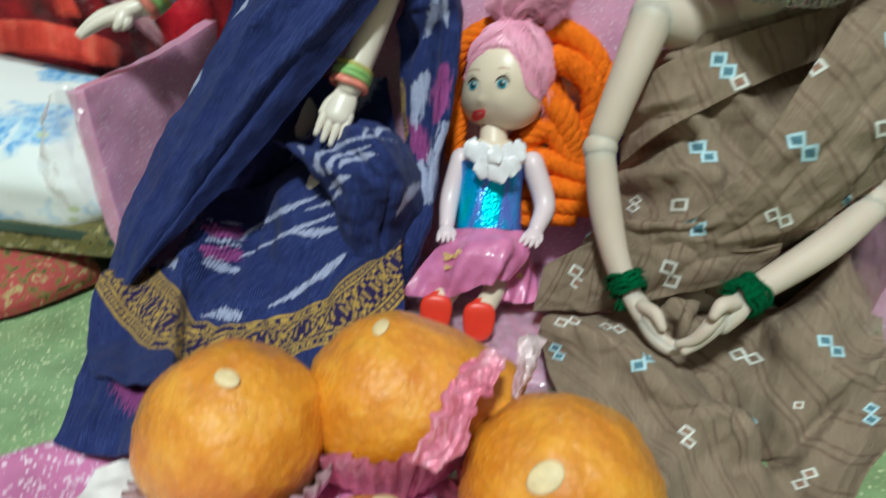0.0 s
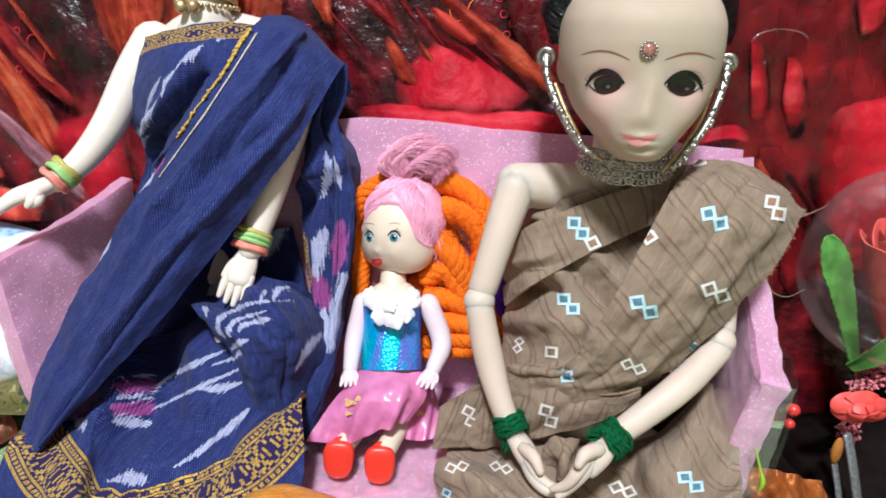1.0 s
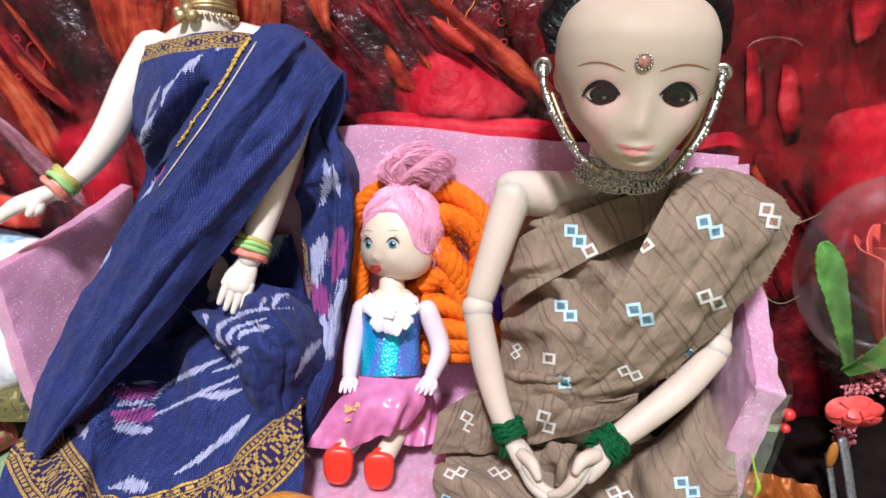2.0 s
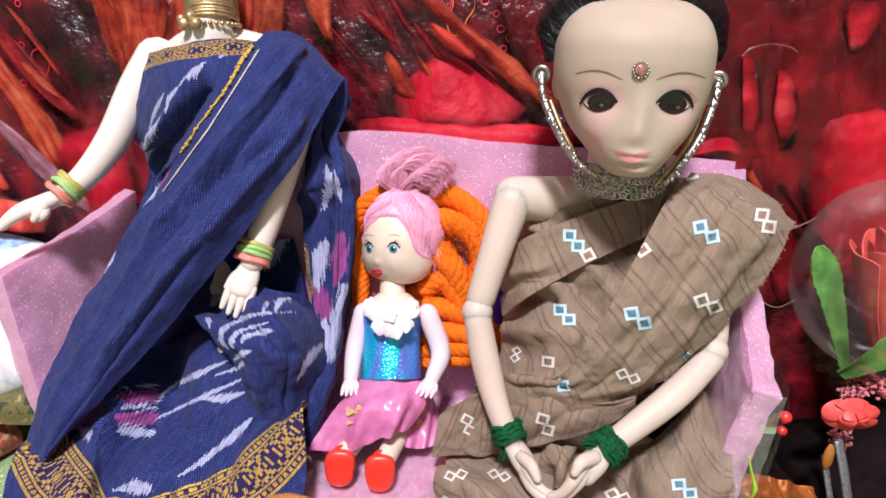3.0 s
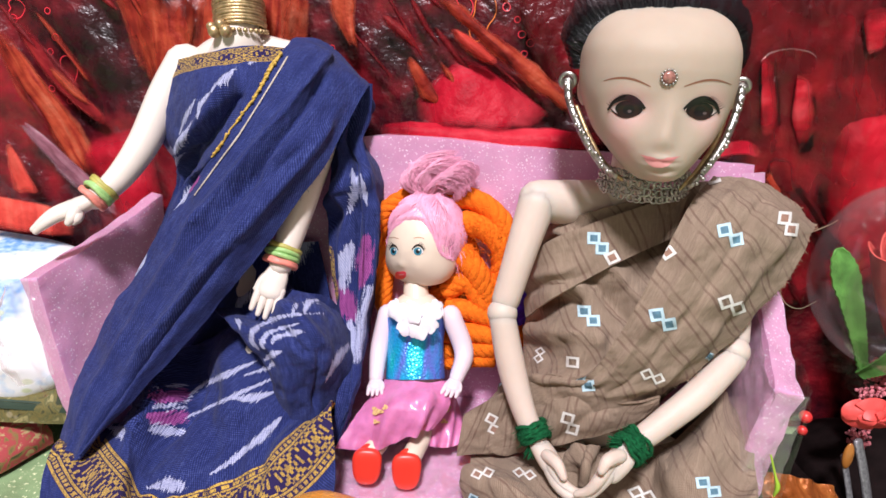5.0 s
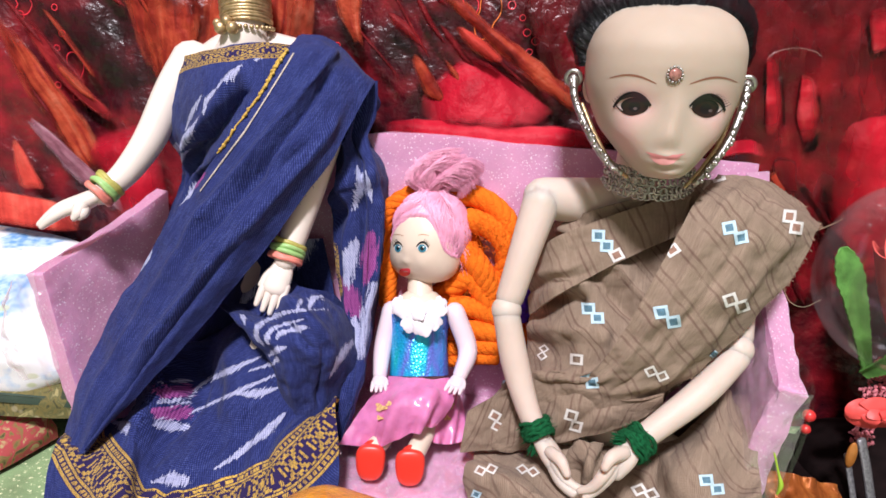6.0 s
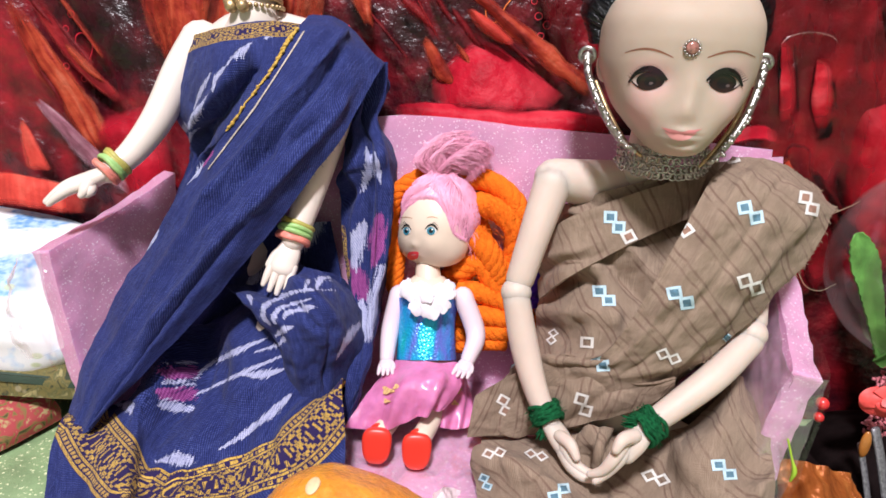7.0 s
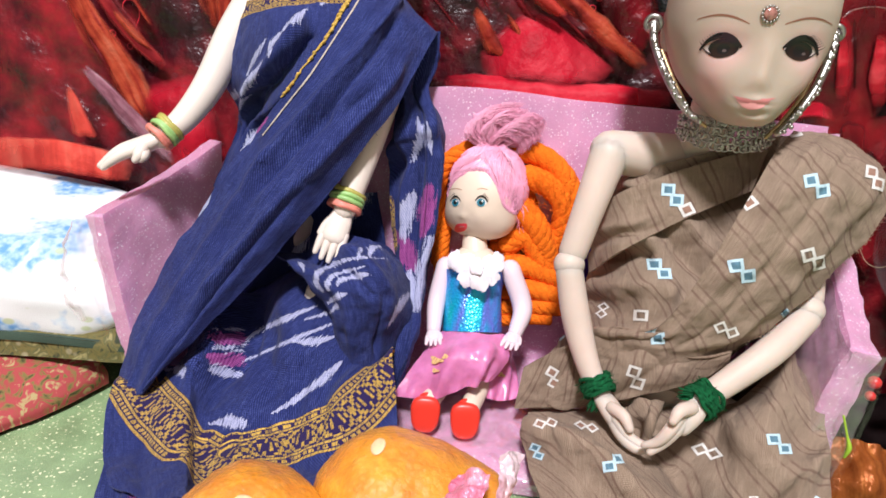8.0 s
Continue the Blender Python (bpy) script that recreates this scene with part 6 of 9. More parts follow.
def brown_doll():
    s = Soup()
    head = long_head(s)
    on = tree(loop_closed(head))

    combed_hair(s)
    s.tube([(67, 208, 141), (67, 215, 130), (67, 222, 120)], [8.5, 8, 9], n=12, seg=18)
    s.tube([(33.8, 213.0, 121.8), (66, 224, 118), (104.0, 220.0, 118.1)], [7.5, 10.5, 7.5], n=16, seg=18)
    s.tube([(67, 223, 120), (66, 222, 90), (64, 216, 60), (64, 212, 32)], [13.5, 12, 11, 13], n=22, seg=20, flat=0.85)
    s.tube([(33.8, 212.0, 121.0), (29.2, 207.0, 104.7), (24.2, 203.0, 84.6)], [7.2, 6.1, 5.3], n=18, seg=16)
    s.ball((23.2, 201.0, 80.5), (5.7, 5.6, 5.4), 0, 14, 18)
    s.tube([(23.3, 200.0, 78.9), (27.7, 196.0, 61.6), (33.2, 190.0, 46.6), (38.9, 184.0, 36.8)], [5.0, 5.3, 4.4, 3.7], n=20, seg=16)
    # palms, held together in the lap
    s.tube([(38.9, 184.0, 37.2), (42.4, 180.0, 33.9), (45.6, 176.0, 30.1)], [3.9, 4.4, 3.6], n=10, flat=0.75)
    s.tube([(43.8, 176.0, 33.4), (46.7, 172.0, 30.1), (50.7, 170.0, 28.4), (54.2, 168.0, 29.4)], [2.6, 2.2, 1.9, 1.3], n=10, seg=8)
    s.tube([(43.1, 176.0, 31.5), (45.4, 172.0, 29.1), (49.6, 169.0, 27.2), (53.3, 168.0, 27.7)], [2.4, 2.1, 1.8, 1.2], n=10, seg=8)
    s.tube([(41.7, 178.0, 36.4), (44.8, 173.0, 36.7), (46.8, 170.0, 33.9)], [2.4, 2.2, 1.5], n=8, seg=8)
    s.tube([(106.0, 222.0, 112.0), (110.5, 213.0, 93.0), (107.5, 199.0, 77.0)], [6.2, 5.6, 5.2], n=18, seg=16)
    s.ball((106.4, 195.0, 74.2), (5.5, 5.5, 5.3), 0, 14, 18)
    s.tube([(105.6, 193.5, 71.9), (92.5, 184.0, 62.0), (78.6, 177.0, 52.8), (67.7, 171.0, 47.0)], [5.0, 5.1, 4.5, 3.7], n=20, seg=16)
    s.tube([(67.7, 171.0, 47.0), (64.4, 168.0, 43.7), (61.2, 166.0, 39.6)], [4.0, 4.7, 3.9], n=10, flat=0.75)
    s.tube([(62.8, 167.0, 43.4), (59.5, 164.0, 39.1), (55.8, 163.0, 34.1), (52.3, 162.0, 31.2)], [2.8, 2.4, 1.9, 1.3], n=10, seg=8)
    s.tube([(60.2, 165.0, 43.9), (57.2, 162.0, 40.4), (54.1, 162.0, 35.3), (50.4, 163.0, 32.8)], [2.5, 2.2, 1.8, 1.2], n=10, seg=8)
    s.tube([(63.7, 166.0, 46.7), (59.0, 162.0, 47.3), (56.9, 160.0, 44.7)], [2.5, 2.2, 1.5], n=8, seg=8)
    s.tube([(64, 214, 26), (92, 206, 22), (100, 200, 16)], [8, 8, 6], n=14, seg=14)
    s.tube([(60, 214, 26), (40, 204, 18), (50, 194, 14)], [8, 7, 5], n=14, seg=14)
    # painted face
    for side, c in ((-1, (54.9, 178.0, 157.6)), (1, (76.5, 178.0, 158.0))):
        decal(s, on, c, (4.9, 0, -0.25 * side), (0, 0, 1.9), 0.00010, 2, form=almond(0.6))
        decal(s, on, np.array(c) + (0.7 if side < 0 else -0.5, 0, 0.1), (4.0, 0, 0), (0, 0, 2.9), 0.00016, 3, form=almond(0.9))
        decal(s, on, np.array(c) + (0.7 if side < 0 else -0.5, 0, -0.4), (3.1, 0, 0), (0, 0, 2.2), 0.00020, 4)
        decal(s, on, np.array(c) + (0.7 if side < 0 else -0.5, 0, -0.2), (1.7, 0, 0), (0, 0, 1.6), 0.00024, 3)
        # Small dull dot paints a highlight on the iris.
        decal(s, on, np.array(c) + (1.0, 0, -0.7), (0.6, 0, 0), (0, 0, 0.45), 0.00028, 9)
        ribbon(s, on, [np.array(c) + np.array((k * 4.6, 0, -2.35 * (1 - k * k) - 0.1)) for k in np.linspace(-1, 1, 7)], [0.3, 0.7, 0.3], n=18, m=3, lift=0.0002, mat=4)
        lid = [np.array(c) + np.array((k * 5.3, 0, 3.2 * (1 - k * k) + 0.3 - (0.9 if k * side > 0.8 else 0))) for k in np.linspace(-1, 1, 9)]
        ribbon(s, on, lid, [0.6, 1.4, 1.8, 1.5, 0.8], n=24, m=3, lift=0.00026, mat=3)
        for j in range(9):
            k = side * (0.15 + 0.1 * j)
            b = np.array(laid(on, (np.array(c) + (k * 5.2, 0, 3.2 * (1 - k * k) + 0.4)) * 0.001, 0.0002)[0]) * 1000
            s.tube([b, b + (side * 0.5, -0.8, 0.3), b + (side * 1.2, -1.2, 0.9)], [0.13, 0.1, 0.04], 3, seg=5, n=5)
        brow = [np.array(c) + np.array((side * k, 0, 6.5 + 2.4 * math.sin((k + 6.5) / 14 * 2.6))) for k in np.linspace(-6.0, 7.5, 8)]
        ribbon(s, on, brow, [0.25, 0.55, 0.5, 0.2], n=24, m=3, lift=0.0001, mat=5)
    lip = np.array((64.9, 172.0, 143.2))
    ribbon(s, on, [lip + (x, 0, 0.2 + 0.055 * x * x) for x in (-5.0, -3.6, -1.8, 0, 1.8, 3.6, 5.0)], [0.15, 0.9, 1.5, 1.1, 1.5, 0.9, 0.15], n=30, m=4, lift=0.0001, mat=6)
    ribbon(s, on, [lip + (x, 0, -0.9 + 0.075 * x * x) for x in (-4.4, -3, -1.5, 0, 1.5, 3, 4.4)], [0.15, 1.2, 1.8, 2.0, 1.8, 1.2, 0.15], n=30, m=4, lift=0.00013, mat=7)
    ribbon(s, on, [lip + (x, 0, -0.15 + 0.062 * x * x) for x in (-5.6, -3, 0, 3, 5.6)], [0.15, 0.3, 0.35, 0.3, 0.15], n=20, m=3, lift=0.00018, mat=8)
    for side, c in ((-1, (44.3, 204.0, 161.9)), (1, (97.0, 204.0, 162.5))):
        s.ball(np.array(c) - (side * 1.5, -2, 0), (2.2, 4.0, 5.0), 10, 14, 18, turn=(10, side * 8, 0))
    paint = lambda n, col, r=0.4: plain(n, col, rough=r, vary=0.08, scale=400, relief=0.02)
    hair = plain("black_hair", (0.004, 0.005, 0.006), rough=0.22, vary=0.4, scale=200, grain=2500, relief=0.15, glow=0.6)
    ob = part("doll", s, [DOLL_FAIR, hair, paint("eye_white_rose_paint", (0.66, 0.54, 0.52), 0.3), paint("black_gloss_paint", (0.010, 0.008, 0.008), 0.3), paint("dark_iris_paint", (0.022, 0.011, 0.008), 0.3),
                          paint("brow_paint", (0.24, 0.10, 0.06)), paint("rose_lip_paint", (0.58, 0.21, 0.20), 0.4), paint("pink_lip_paint", (0.66, 0.29, 0.27), 0.4), paint("lip_line_paint", (0.60, 0.22, 0.23)), paint("eye_glint_paint", (0.10, 0.075, 0.07), 0.2),
                          blushed("blushed_vinyl", DOLL_FACE, ((53.4, 178.0, 146.8), (78.0, 178.0, 147.5), (55.2, 176.0, 157.8), (76.5, 176.0, 158.4), (66.8, 176.0, 138.4)))])
    tagged(ob, "fair vinyl jointed doll with black hair seated cross-legged", "doll")

    # jewellery
    t = thing("forehead_jewel", (64.2, 171.0, 167.0), "round pink stone in gilt setting on the forehead", "jewel")
    c = np.array(laid(on, np.array((64.2, 171.0, 167.0)) * 0.001, 0.0003)[0]) * 1000
    s = Soup()
    s.ball(c, (1.8, 0.9, 1.8), 0, 10, 16)
    part("stone", s, plain("rose_stone", (0.34, 0.15, 0.12), rough=0.15, vary=0.4, scale=900, coat=0.6), t)
    s = Soup()
    for k in range(14):
        a = 2 * math.pi * k / 14
        s.ball(c + np.array((2.1 * math.cos(a), 0.1, 2.1 * math.sin(a))), (0.42, 0.42, 0.42), 0, 6, 8)
    part("setting", s, SILVER, t)
    for pts, wires in (([(39.2, 198.0, 165.0), (40.0, 195.0, 158.3), (44.5, 191.0, 148.8), (50.5, 189.0, 140.2), (55.8, 188.0, 136.1)], 0), ([(94.8, 198.0, 165.4), (93.6, 195.0, 159.6), (89.9, 191.0, 149.1), (84.8, 189.0, 140.1), (80.1, 188.0, 134.0)], 1)):
        t = thing("ear_chain", pts[0], "silver ear ornament running from ear to necklace", "earring", "silver ear ornaments")
        s = Soup()
        p = s.tube(pts, [1.5, 1.3, 1.3, 1.2, 1.0], n=30, seg=8) * 1000
        part("rod", s, SILVER, t)
        s = Soup()
        for k in range(34):
            q = p[min(29, int(k * 29 / 33))]
            s.ball(q + (random.uniform(-0.9, 0.9), random.uniform(-1.5, -0.4), random.uniform(-0.8, 0.8)), (0.8, 0.8, 0.8), 0, 6, 8)
        part("beading", s, SILVER, t)
        s = Soup()
        s.tube([np.array(q) + ((2.6 if wires == 0 else -2.6), 1.2, -1.5) for q in pts[1:]], [0.7, 0.9, 0.8, 0.6], n=18, seg=6)
        part("gilt_wire", s, GOLD, t)
        s = Soup()
        hoop(s, np.array(pts[0]) + (0, 0.5, 0), (0.2, 1, 0.1), 2.4, 0.8, n=20, seg=7)
        hoop(s, np.array(pts[0]) + (0, -0.3, -1), (0.2, 1, 0.3), 1.4, 0.7, n=18, seg=7)
        part("ear_hook", s, SILVER, t)
    t = thing("silver_choker", (65.2, 186.0, 132.3), "wide silver lace choker round the doll's neck", "necklace")
    for row, (R, dz) in enumerate(((12.2, 0.0), (12.6, -2.6), (12.9, -5.0), (12.4, -7.0))):
        s = Soup()
        for k in range(26):
            a = math.pi * (1.0 + k / 25) + 0.05 * row
            c = np.array((68.5 + R * 1.18 * math.cos(a), 202.5 + R * math.sin(a), 137.0 + dz - 1.5 * math.sin(-a) ** 2 + random.uniform(-0.5, 0.5)))
            hoop(s, c, (math.cos(a), math.sin(a), random.uniform(-0.4, 0.4)), 1.25, 0.38, n=12, seg=5)
            if k % 2 == row % 2:
                s.ball(c + np.array((math.cos(a), math.sin(a), 0)) * 0.7, (0.6, 0.6, 0.6), 0, 6, 8)
        part("lace_band", s, SILVER, t)

    # green wool round both wrists
    wool = plain("green_wool", (0.006, 0.105, 0.035), rough=0.95, vary=0.4, scale=700, grain=4000, relief=0.9, depth=0.0006, glow=0.2)
    for c, ax, R in (((36.9, 186.0, 40.5), np.array((33.2, 190.0, 46.6)) - np.array((38.9, 184.0, 36.8)), 5.0), ((69.1, 171.5, 47.4), np.array((78.6, 177.0, 52.8)) - np.array((67.7, 171.0, 47.0)), 5.1)):
        ax = ax / np.linalg.norm(ax)
        t = thing("wool_wristband", c, "green wool yarn wound round the doll's wrist", "wristband", "wool wristbands")
        s = Soup()
        for k in range(9):
            hoop(s, np.array(c) + ax * (k - 4) * 0.75, ax + np.array((random.uniform(-0.25, 0.25), random.uniform(-0.25, 0.25), random.uniform(-0.2, 0.2))), R + random.uniform(-0.2, 0.7), 0.75, n=26, seg=7, wobble=0.35)
        part("winding", s, wool, t)
        s = Soup()
        for k in range(120):
            a = random.uniform(0, 6.28)
            u = np.cross(ax, (0.3, 0.2, 0.9))
            u /= np.linalg.norm(u)
            r = u * math.cos(a) + np.cross(ax, u) * math.sin(a)
            b = np.array(c) + r * (R + 0.6) + ax * random.uniform(-3, 3)
            e = r * random.uniform(0.4, 1.6) + np.array((random.uniform(-1, 1), random.uniform(-1, 0.4), random.uniform(-1, 1)))
            s.tube([b, b + e * 0.6, b + e], [0.13, 0.11, 0.07], n=4, seg=4)
        for k in range(22):
            b = np.array(c) + (random.uniform(-1.5, 1.5), -R * 0.7, -3.0)
            if ax[0] > 0.3:
                b = np.array(c) + (-4.5, -2, random.uniform(-1, 3.5))
                e = np.array((random.uniform(-5, -2.5), random.uniform(-1.5, 1), random.uniform(0.0, 1.6)))
            else:
                e = np.array((random.uniform(-2, 2), random.uniform(-1.5, 0), random.uniform(-6, -3)))
            s.tube([b, b + e * 0.5 + (0.3, 0, 0), b + e], [0.4, 0.36, 0.18], n=6, seg=5)
        part("fringe", s, wool, t)


brown_doll()


def brown_sari():
    t = thing("sari", (65, 185, 20), "brown cotton sari printed with white and blue diamond pairs", "sari")
    s = Soup()
    wrap = cage(110, 90, [(34.7, 226.0, 108.0), (49.2, 209.0, 117.6), (66.1, 208.0, 124.1), (84.0, 211.0, 130.4), (97.8, 216.0, 132.1)],
                 [(32.9, 226.0, 90.2), (48.2, 208.0, 102.4), (64.8, 205.0, 109.0), (85.0, 207.0, 109.5), (110.0, 219.0, 112.9)],
                 [(33.6, 224.0, 68.8), (48.1, 200.0, 83.4), (63.7, 197.0, 88.6), (83.8, 199.0, 89.0), (111.7, 216.0, 82.4)],
                 [(32.4, 218.0, 51.1), (48.3, 192.0, 65.2), (63.1, 186.0, 69.4), (81.0, 188.0, 69.8), (103.8, 208.0, 61.7)],
                 [(14.4, 208.0, 31.8), (31.3, 200.0, 45.5), (50.0, 191.0, 45.2), (67.7, 189.0, 50.2), (87.6, 204.0, 48.1)],
                 [(11.1, 197.0, 21.0), (30.5, 196.0, 23.8), (50.9, 190.0, 34.4), (66.8, 190.0, 41.4), (83.9, 202.0, 40.3)])

    def tucks(U, V):
        return (ridge(U, V, (0.05, 0.15), (0.5, 0.75), 0.03, 0.0018) - ridge(U, V, (0.12, 0.1), (0.55, 0.68), 0.03, 0.0018) + ridge(U, V, (0.25, 0.05), (0.32, 0.3), 0.035, 0.0022)
                - ridge(U, V, (0.3, 0.02), (0.38, 0.28), 0.03, 0.002) + ridge(U, V, (0.45, 0.05), (0.5, 0.4), 0.04, 0.0018) + ridge(U, V, (0.72, 0.1), (0.62, 0.5), 0.03, 0.0022))

    wrap = s.sheet(crumple(crumple(wrap, 0.0008, 130), 0.0014, 60, 8), fold=lambda U, V: 2.1 * tucks(U, V))
    chest = part("wrap", s, BROWN, t)
    s = Soup()
    over = cage(50, 90, [(31.8, 219.0, 92.3), (37.0, 209.0, 105.7), (51.1, 204.0, 115.0), (66.2, 203.5, 121.9), (85.7, 204.0, 129.4)],
                [(32.1, 218.0, 82.0), (39.5, 205.0, 97.2), (52.6, 202.0, 107.0), (67.5, 201.0, 114.8), (83.4, 202.0, 121.6)],
                [(33.1, 216.0, 73.2), (41.9, 200.0, 88.5), (54.9, 198.0, 98.6), (68.8, 198.0, 107.3), (80.8, 199.0, 113.7)])
    over = s.sheet(crumple(crumple(over, 0.0005, 140, 3), 0.0010, 60, 12), 0.0009, fold=lambda U, V: ridge(U, V, (0.2, 0.0), (0.7, 0.35), 0.06, 0.0016) - ridge(U, V, (0.5, 0.02), (0.9, 0.4), 0.06, 0.0014))
    band = part("upper_fold", s, BROWN_BAND, t)
    s = Soup()
    lap = cage(120, 140, [(14.8, 202.0, 18.6), (36.7, 200.0, 21.7), (59.5, 200.0, 26.7), (90.9, 200.0, 31.3), (107.2, 202.0, 53.2), (112.6, 206.0, 47.6)],
                [(13.6, 184.0, 16.7), (30.2, 180.0, 24.8), (53.1, 176.0, 24.4), (82.2, 184.0, 26.7), (94.9, 178.0, 42.8), (115.3, 190.0, 44.6)],
                [(14.3, 168.0, 15.6), (29.4, 164.0, 20.6), (49.4, 161.0, 19.9), (70.9, 166.0, 18.2), (91.1, 163.0, 23.7), (113.9, 178.0, 36.6)],
                [(17.2, 158.0, 14.3), (30.4, 150.0, 16.3), (48.6, 148.0, 11.2), (69.9, 152.0, 12.1), (88.8, 150.0, 13.3), (111.4, 168.0, 30.4)],
                [(19.7, 148.0, 11.8), (31.4, 138.0, 12.1), (48.6, 134.0, 5.5), (66.6, 135.0, 4.5), (85.9, 136.0, 3.7), (108.4, 158.0, 25.2)],
                [(22.2, 136.0, 11.9), (33.0, 126.0, 11.5), (47.9, 122.0, 3.7), (64.7, 122.0, 1.9), (82.3, 125.0, 0.8), (105.1, 148.0, 21.1)])

    def sag(U, V):
        return (ridge(U, V, (0.22, 0.05), (0.62, 0.62), 0.07, 0.0045) - ridge(U, V, (0.16, 0.42), (0.60, 0.72), 0.05, 0.0042) + ridge(U, V, (0.15, 0.62), (0.55, 0.98), 0.06, 0.003)
                - ridge(U, V, (0.45, 0.62), (0.72, 0.75), 0.05, 0.003) + ridge(U, V, (0.6, 0.45), (0.95, 0.3), 0.06, 0.0025) - ridge(U, V, (0.5, 0.85), (0.7, 0.6), 0.04, 0.0022)
                + ridge(U, V, (0.02, 0.25), (0.1, 0.4), 0.03, 0.0025))

    lap = s.sheet(crumple(crumple(lap, 0.0006, 110), 0.0014, 50, 2), fold=lambda U, V: 2.0 * sag(U, V))
    skirt = part("skirt", s, BROWN, t)
    s = Soup()
    pallu = cage(150, 80, [(96.4, 214.0, 134.4), (108.8, 214.0, 133.4), (122.5, 216.0, 127.6), (134.6, 218.0, 119.0)],
                  [(84.5, 196.0, 128.8), (94.5, 190.0, 128.5), (108.1, 191.0, 124.4), (129.4, 202.0, 117.8)],
                  [(73.0, 184.0, 109.7), (85.2, 180.0, 110.7), (99.4, 182.0, 108.2), (117.4, 194.0, 99.5)],
                  [(62.5, 181.0, 84.3), (74.3, 177.0, 86.9), (87.6, 179.0, 86.0), (105.2, 190.0, 84.0)],
                  [(52.4, 183.0, 65.3), (64.4, 180.0, 66.1), (75.9, 181.0, 66.5), (89.7, 187.0, 67.8)],
                  [(40.7, 194.0, 60.2), (50.7, 186.0, 55.1), (60.8, 184.0, 50.8), (71.5, 186.0, 50.5)],
                  [(29.0, 200.0, 47.8), (38.0, 194.0, 39.9), (44.4, 190.0, 36.9), (54.6, 188.0, 36.8)],
                  [(12.0, 199.0, 28.2), (18.9, 197.0, 25.6), (25.7, 196.0, 23.1), (33.1, 195.0, 24.2)])

    def drag(U, V):
        return (ridge(U, V, (0.05, 0.3), (0.6, 0.15), 0.05, 0.0012) - ridge(U, V, (0.1, 0.55), (0.6, 0.4), 0.04, 0.0011) + ridge(U, V, (0.2, 0.8), (0.55, 0.7), 0.05, 0.0013)
                - ridge(U, V, (0.36, 0.9), (0.44, 0.3), 0.03, 0.0009) + ridge(U, V, (0.56, 0.7), (0.7, 0.2), 0.04, 0.0012))

    pallu = s.sheet(crumple(crumple(pallu, 0.0007, 140), 0.0014, 50, 5), 0.0009, fold=lambda U, V: 0.9 * drag(U, V))
    sash = part("pallu", s, BROWN_ACROSS, t)
    s = Soup()
    # Added sheet, facing down to shade the gap below the arm.
    under = cage(40, 40, [(64.7, 190.0, 41.9), (84.4, 192.0, 50.9), (101.0, 198.0, 60.1), (116.3, 206.0, 70.7)],
                  [(70.8, 215.0, 20.7), (93.9, 218.0, 26.2), (112.2, 220.0, 38.0), (126.4, 224.0, 50.5)],
                  [(76.7, 236.0, -4.4), (102.6, 240.0, -0.2), (124.5, 242.0, 11.0), (135.3, 242.0, 22.2)])
    s.sheet(crumple(under, 0.0010, 80, 6), fold=lambda U, V: 0.0015 * np.sin(V * 18))
    part("hollow_shade_sheet", s, BROWN, t)
    s = Soup()
    tail = cage(60, 110, [(10.9, 199.0, 37.4), (23.6, 199.0, 47.4), (34.6, 198.0, 54.6), (45.3, 193.0, 59.0), (55.6, 187.0, 58.4), (66.5, 183.0, 57.0), (79.0, 182.0, 60.8)],
                 [(9.8, 197.0, 28.6), (23.3, 197.0, 34.9), (34.8, 196.0, 41.4), (45.5, 187.0, 47.8), (56.6, 182.0, 51.6), (66.8, 182.0, 53.1), (78.8, 182.0, 59.0)],
                 [(8.9, 196.0, 20.8), (23.9, 196.0, 23.5), (35.8, 195.0, 26.8), (46.5, 187.0, 35.1), (58.6, 183.0, 42.0), (69.3, 183.0, 47.3), (79.6, 183.0, 56.8)])
    tail = s.sheet(crumple(crumple(tail, 0.0006, 140), 0.0012, 60, 9), 0.0009, fold=lambda U, V: ridge(U, V, (0.0, 0.2), (0.0, 0.9), 0.09, 0.0012) + ridge(U, V, (0.1, 0.62), (0.9, 0.42), 0.05, 0.0016) - ridge(U, V, (0.2, 0.75), (0.9, 0.52), 0.04, 0.0014) - ridge(U, V, (0.1, 0.3), (1.0, 0.24), 0.05, 0.0012))
    fall = part("tail", s, BROWN_TAIL, t)
    s = Soup()
    knot = cage(26, 24, [(52.1, 190.0, 32.8), (56.0, 184.0, 38.8), (62.0, 188.0, 35.1)], [(50.0, 186.0, 28.1), (54.6, 178.0, 35.3), (60.9, 184.0, 30.6)], [(52.5, 184.0, 21.3), (56.1, 178.0, 26.2), (60.8, 182.0, 24.8)])
    s.sheet(crumple(knot, 0.001, 160), fold=lambda U, V: 0.0018 * np.sin(V * 9 + U * 4))
    part("knot", s, BROWN, t)
    on_wrap, on_lap, on_pallu, on_tail, on_band = tree(wrap), tree(lap), tree(pallu), tree(tail), tree(over)

